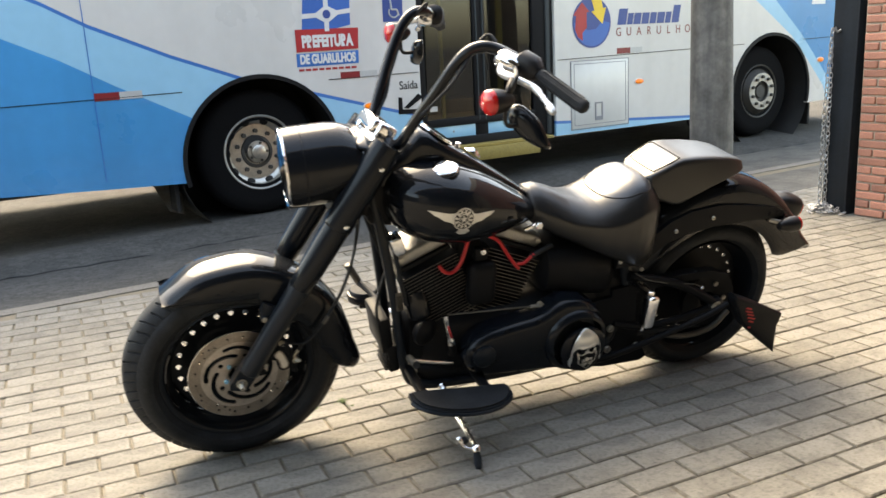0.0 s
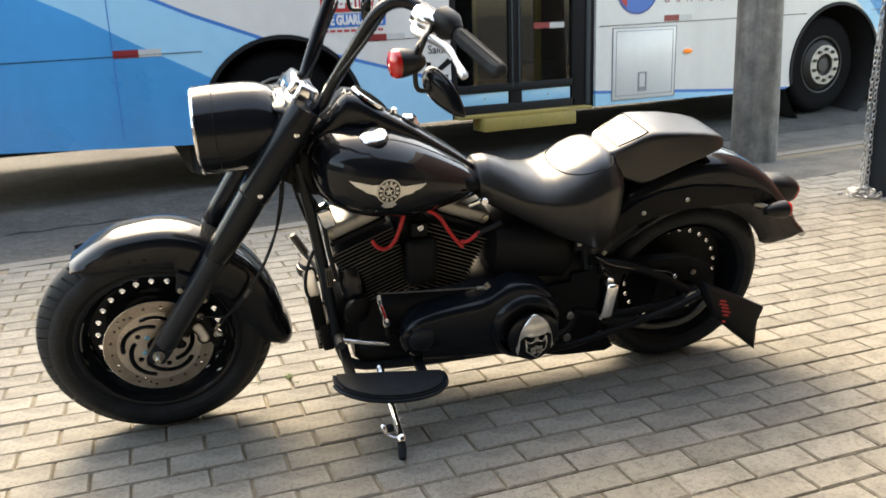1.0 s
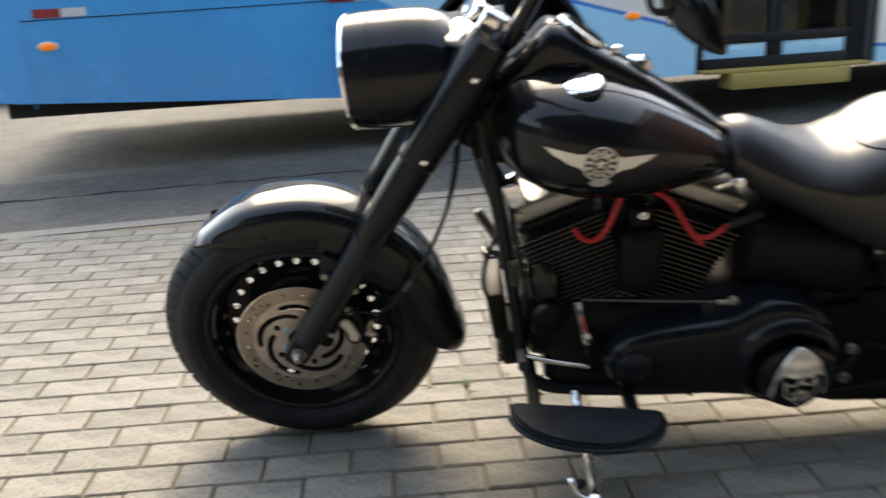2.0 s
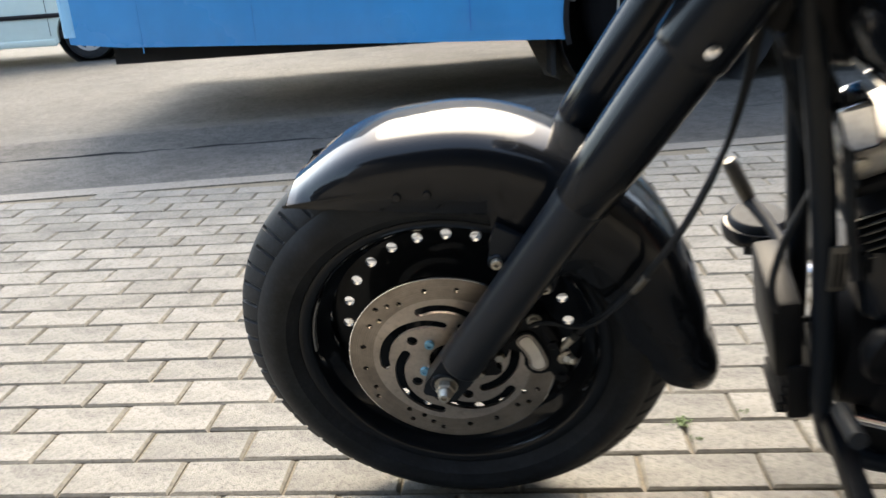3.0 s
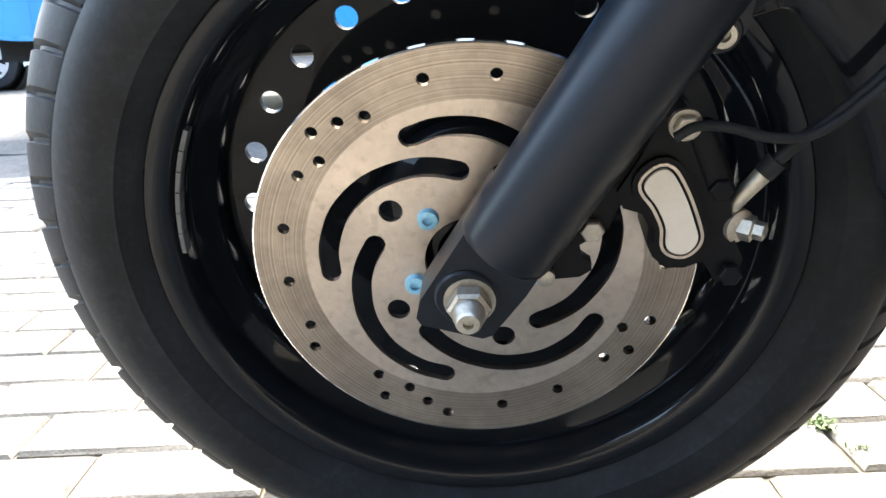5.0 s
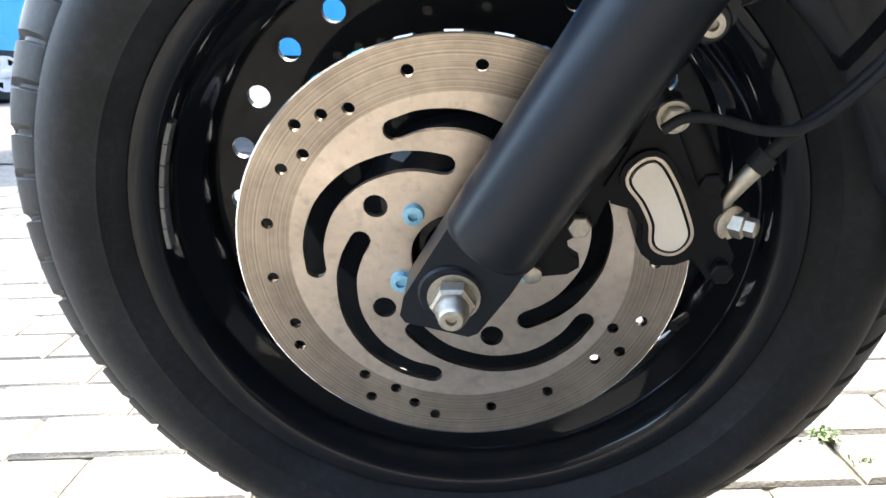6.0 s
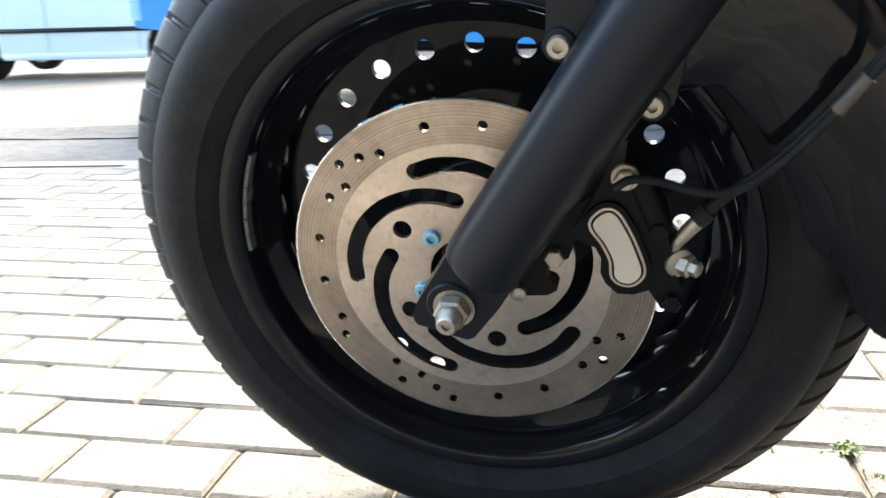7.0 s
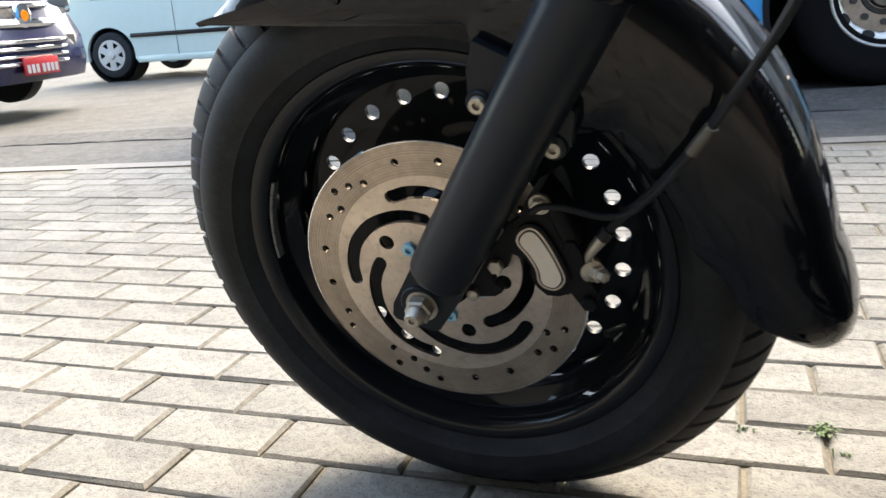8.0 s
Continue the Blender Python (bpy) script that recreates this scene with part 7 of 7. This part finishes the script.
part("stand_tab", tube(curve([(0.668, -0.428, 0.154), (0.648, -0.432, 0.158), (0.630, -0.420, 0.168), (0.622, -0.402, 0.188)], 5), [0.0055] * 11 + [0.0065, 0.009, 0.0095, 0.009, 0.006], 12), CHROME, leg)
part("stand_bumper", moved(lathe([(0.0, 0.008), (0.012, 0.007), (0.014, 0.0), (0.012, -0.007), (0.0, -0.008)], 20), at(0.642, -0.405, 0.172, 20, 0, 0)), RUBBER, leg, "round black rubber stop")
part("stand_spring", tube([(0.684 + 0.006 * math.cos(k * 0.9), -0.16 - 0.0046 * k, 0.168 - 0.0002 * k + 0.006 * math.sin(k * 0.9)) for k in range(50)], 0.0016, 5), ALLOY, leg)

# -- exhaust with fishtail --
part("exhaust_pipe", tube(curve([(1.15, -0.16, 0.175), (1.30, -0.175, 0.20), (1.45, -0.20, 0.255), (1.60, -0.235, 0.33), (1.70, -0.255, 0.39)], 6), 0.0115, 18), MATT, bike, "matt black exhaust pipe")
tail_rings = []
for u, grow, w in ((-0.10, 0.30, 0.024), (-0.05, 0.7, 0.030), (0.0, 0.92, 0.030), (0.25, 0.98, 0.027), (0.5, 1.0, 0.023), (0.8, 1.0, 0.018), (1.0, 1.0, 0.014)):
    up, low = Vector((1.69 + 0.24 * u, 0, 0.448 - 0.124 * u)), Vector((1.76 + 0.176 * u, 0, 0.296 - 0.145 * u))
    mid, arm = (up + low) / 2, (up - low) / 2 * grow
    ring = []
    for k in range(32):
        c, q = math.cos(2 * math.pi * k / 32), math.sin(2 * math.pi * k / 32)
        hook = 0.022 * (1 - abs(q)) if u > 0.9 else 0.0
        p = mid + arm * math.copysign(abs(q) ** 0.5, q)
        ring.append((p.x - hook, -0.275 + w * math.copysign(abs(c) ** 0.5, c), p.z))
    tail_rings.append(ring)
fish = part("fishtail_silencer", loft(tail_rings), MATT, bike, "matt black fishtail silencer with red marks", smooth=35)
for x, z, w in ((1.752, 0.386, 0.026), (1.757, 0.372, 0.034), (1.765, 0.358, 0.030), (1.772, 0.343, 0.034), (1.774, 0.329, 0.022), (1.772, 0.305, 0.012)):
    part("mark_bar", box(w, 0.002, 0.006, 0, at(x, -0.3045, z, 0, 20)), REDINK, fish, "red mark")


# ---- weeds, and the paving blocks last ----
PITCH_X, PITCH_Y, PAVE_TURN = 0.2024, 0.103, -5.5
PX, PY = 0.4546, 3.1148


def weed(name, x, y, n, size, seed, label):
    r = random.Random(seed)
    vs, fs = [], []
    for _ in range(n):
        a, ln, lift = r.uniform(0, 6.28), size * r.uniform(0.5, 1.0), r.uniform(0.25, 1.2)
        bx, by = x + r.gauss(0, size * 0.5), y + r.gauss(0, size * 0.3)
        d = Vector((math.cos(a), math.sin(a), 0))
        s = Vector((-d.y, d.x, 0)) * ln * 0.16
        p0, p1, p2 = Vector((bx, by, -0.006)), Vector((bx, by, 0)) + d * ln * 0.5 + Vector((0, 0, ln * 0.55 * lift)), Vector((bx, by, 0)) + d * ln + Vector((0, 0, ln * 0.5 * lift))
        o = len(vs)
        vs += [p0 - s * 0.4, p0 + s * 0.4, p1 + s, p1 - s, p2, p1 + Vector((0, 0, 0.001))]
        fs += [(o, o + 1, o + 2, o + 5), (o, o + 5, o + 3), (o + 3, o + 5, o + 4), (o + 5, o + 2, o + 4)]
    return tagged(part(name, (vs, fs), LEAF, None, "", 0), label, "weed", kind="stuff")


weed("weed", 1.268, 3.131, 34, 0.017, 1, "small green weed in a paving joint")
weed("weed", 1.28, 3.074, 14, 0.010, 4, "tiny green weed in a paving joint")
weed("weed", 1.17, 3.13, 14, 0.010, 2, "tiny green weed in a paving joint")
weed("weed", 1.39, 3.155, 12, 0.010, 3, "tiny green weed in a paving joint")


def paver_geo(sx, sy, jitter):
    """A block with worn, chamfered upper edges."""
    r = random.Random(jitter)
    c, hx, hy = 0.0046, sx / 2, sy / 2
    vs = [(x * hx, y * hy, -0.04) for x, y in ((-1, -1), (1, -1), (1, 1), (-1, 1))]
    vs += [(x * hx, y * hy, -c + r.uniform(-0.0005, 0.0005)) for x, y in ((-1, -1), (1, -1), (1, 1), (-1, 1))]
    vs += [(x * (hx - c * r.uniform(0.6, 1.6)), y * (hy - c * r.uniform(0.6, 1.4)), r.uniform(-0.0006, 0.0006)) for x, y in ((-1, -1), (1, -1), (1, 1), (-1, 1))]
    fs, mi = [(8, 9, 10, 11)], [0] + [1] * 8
    for i in range(4):
        j = (i + 1) % 4
        fs += [(i, j, j + 4, i + 4), (i + 4, j + 4, j + 8, i + 8)]
    return vs, fs, mi


rnd = random.Random(11)
kinds = [paver_geo(PITCH_X - 0.0045, PITCH_Y - 0.0045, k) for k in range(8)]
kind_mesh = []
rest_v, rest_f, rest_m = [], [], []
turn = Matrix.Translation((PX, PY, 0)) @ Matrix.Rotation(radians(PAVE_TURN), 4, "Z")
for row in range(-62, 36):
    for col in range(-44, 34):
        lx = (col + 0.5) * PITCH_X + (0.1034 if row % 2 else 0.0)
        ly = (row + 0.5) * PITCH_Y
        c = turn @ Vector((lx, ly, 0))
        if c.y < -2.95 or c.y > kerb_y(c.x) - 0.055 or c.x > 5.25 and c.y < 3.9 or c.x > 4.8 and c.y > kerb_y(c.x) - 0.72:
            continue
        k = rnd.randrange(8)
        m = turn @ at(lx + rnd.uniform(-0.001, 0.001), ly + rnd.uniform(-0.001, 0.001), rnd.uniform(-0.0015, 0.0012), rnd.uniform(-0.5, 0.5), rnd.uniform(-0.3, 0.3), rnd.uniform(-0.35, 0.35))
        if -0.55 < c.x < 2.55 and 2.25 < c.y < 3.9:
            while len(kind_mesh) <= k:
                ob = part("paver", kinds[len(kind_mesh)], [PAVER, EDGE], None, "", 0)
                kind_mesh.append(ob.data)
                bpy.data.objects.remove(ob)
            ob = new("paver", kind_mesh[k])
            ob.matrix_basis = m
            ob.parent = pavement
        else:
            g = moved(kinds[k], m)
            o = len(rest_v)
            rest_v += g[0]
            rest_f += [[i + o for i in f] for f in g[1]]
            rest_m += g[2]
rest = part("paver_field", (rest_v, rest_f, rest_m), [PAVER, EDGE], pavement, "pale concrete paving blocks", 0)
rest["kind"] = "stuff"

# bricks of the side wall
brick_mesh = None
rest_v, rest_f = [], []
bg_geo = box(0.02, 0.192, 0.044, 0.005, None, 1)
half_ob = part("half_brick", box(0.02, 0.09, 0.044, 0.005, None, 1), BRICK)
half_brick = half_ob.data
bpy.data.objects.remove(half_ob)
for row in range(62):
    if row % 2:
        half = new("brick", half_brick)
        half.parent = side_wall
        half.matrix_basis = at(5.179 + rnd.uniform(-0.002, 0.002), 3.757, 0.028 + row * 0.0545)
    for col in range(15):
        y = 3.706 - col * 0.203 - (0.1015 if row % 2 else 0.0)
        m = at(5.179 + rnd.uniform(-0.002, 0.002), y + rnd.uniform(-0.003, 0.003), 0.028 + row * 0.0545 + rnd.uniform(-0.0015, 0.0015), rnd.uniform(-0.8, 0.8))
        if col < 5 and row < 36:
            if brick_mesh is None:
                ob = part("brick", bg_geo, BRICK, side_wall)
                brick_mesh = ob.data
            else:
                ob = new("brick", brick_mesh)
                ob.parent = side_wall
            ob.matrix_basis = m
        else:
            g = moved(bg_geo, m)
            o = len(rest_v)
            rest_v += g[0]
            rest_f += [[i + o for i in f] for f in g[1]]
part("brick_field", (rest_v, rest_f), BRICK, side_wall, "red clay bricks")["kind"] = "stuff"
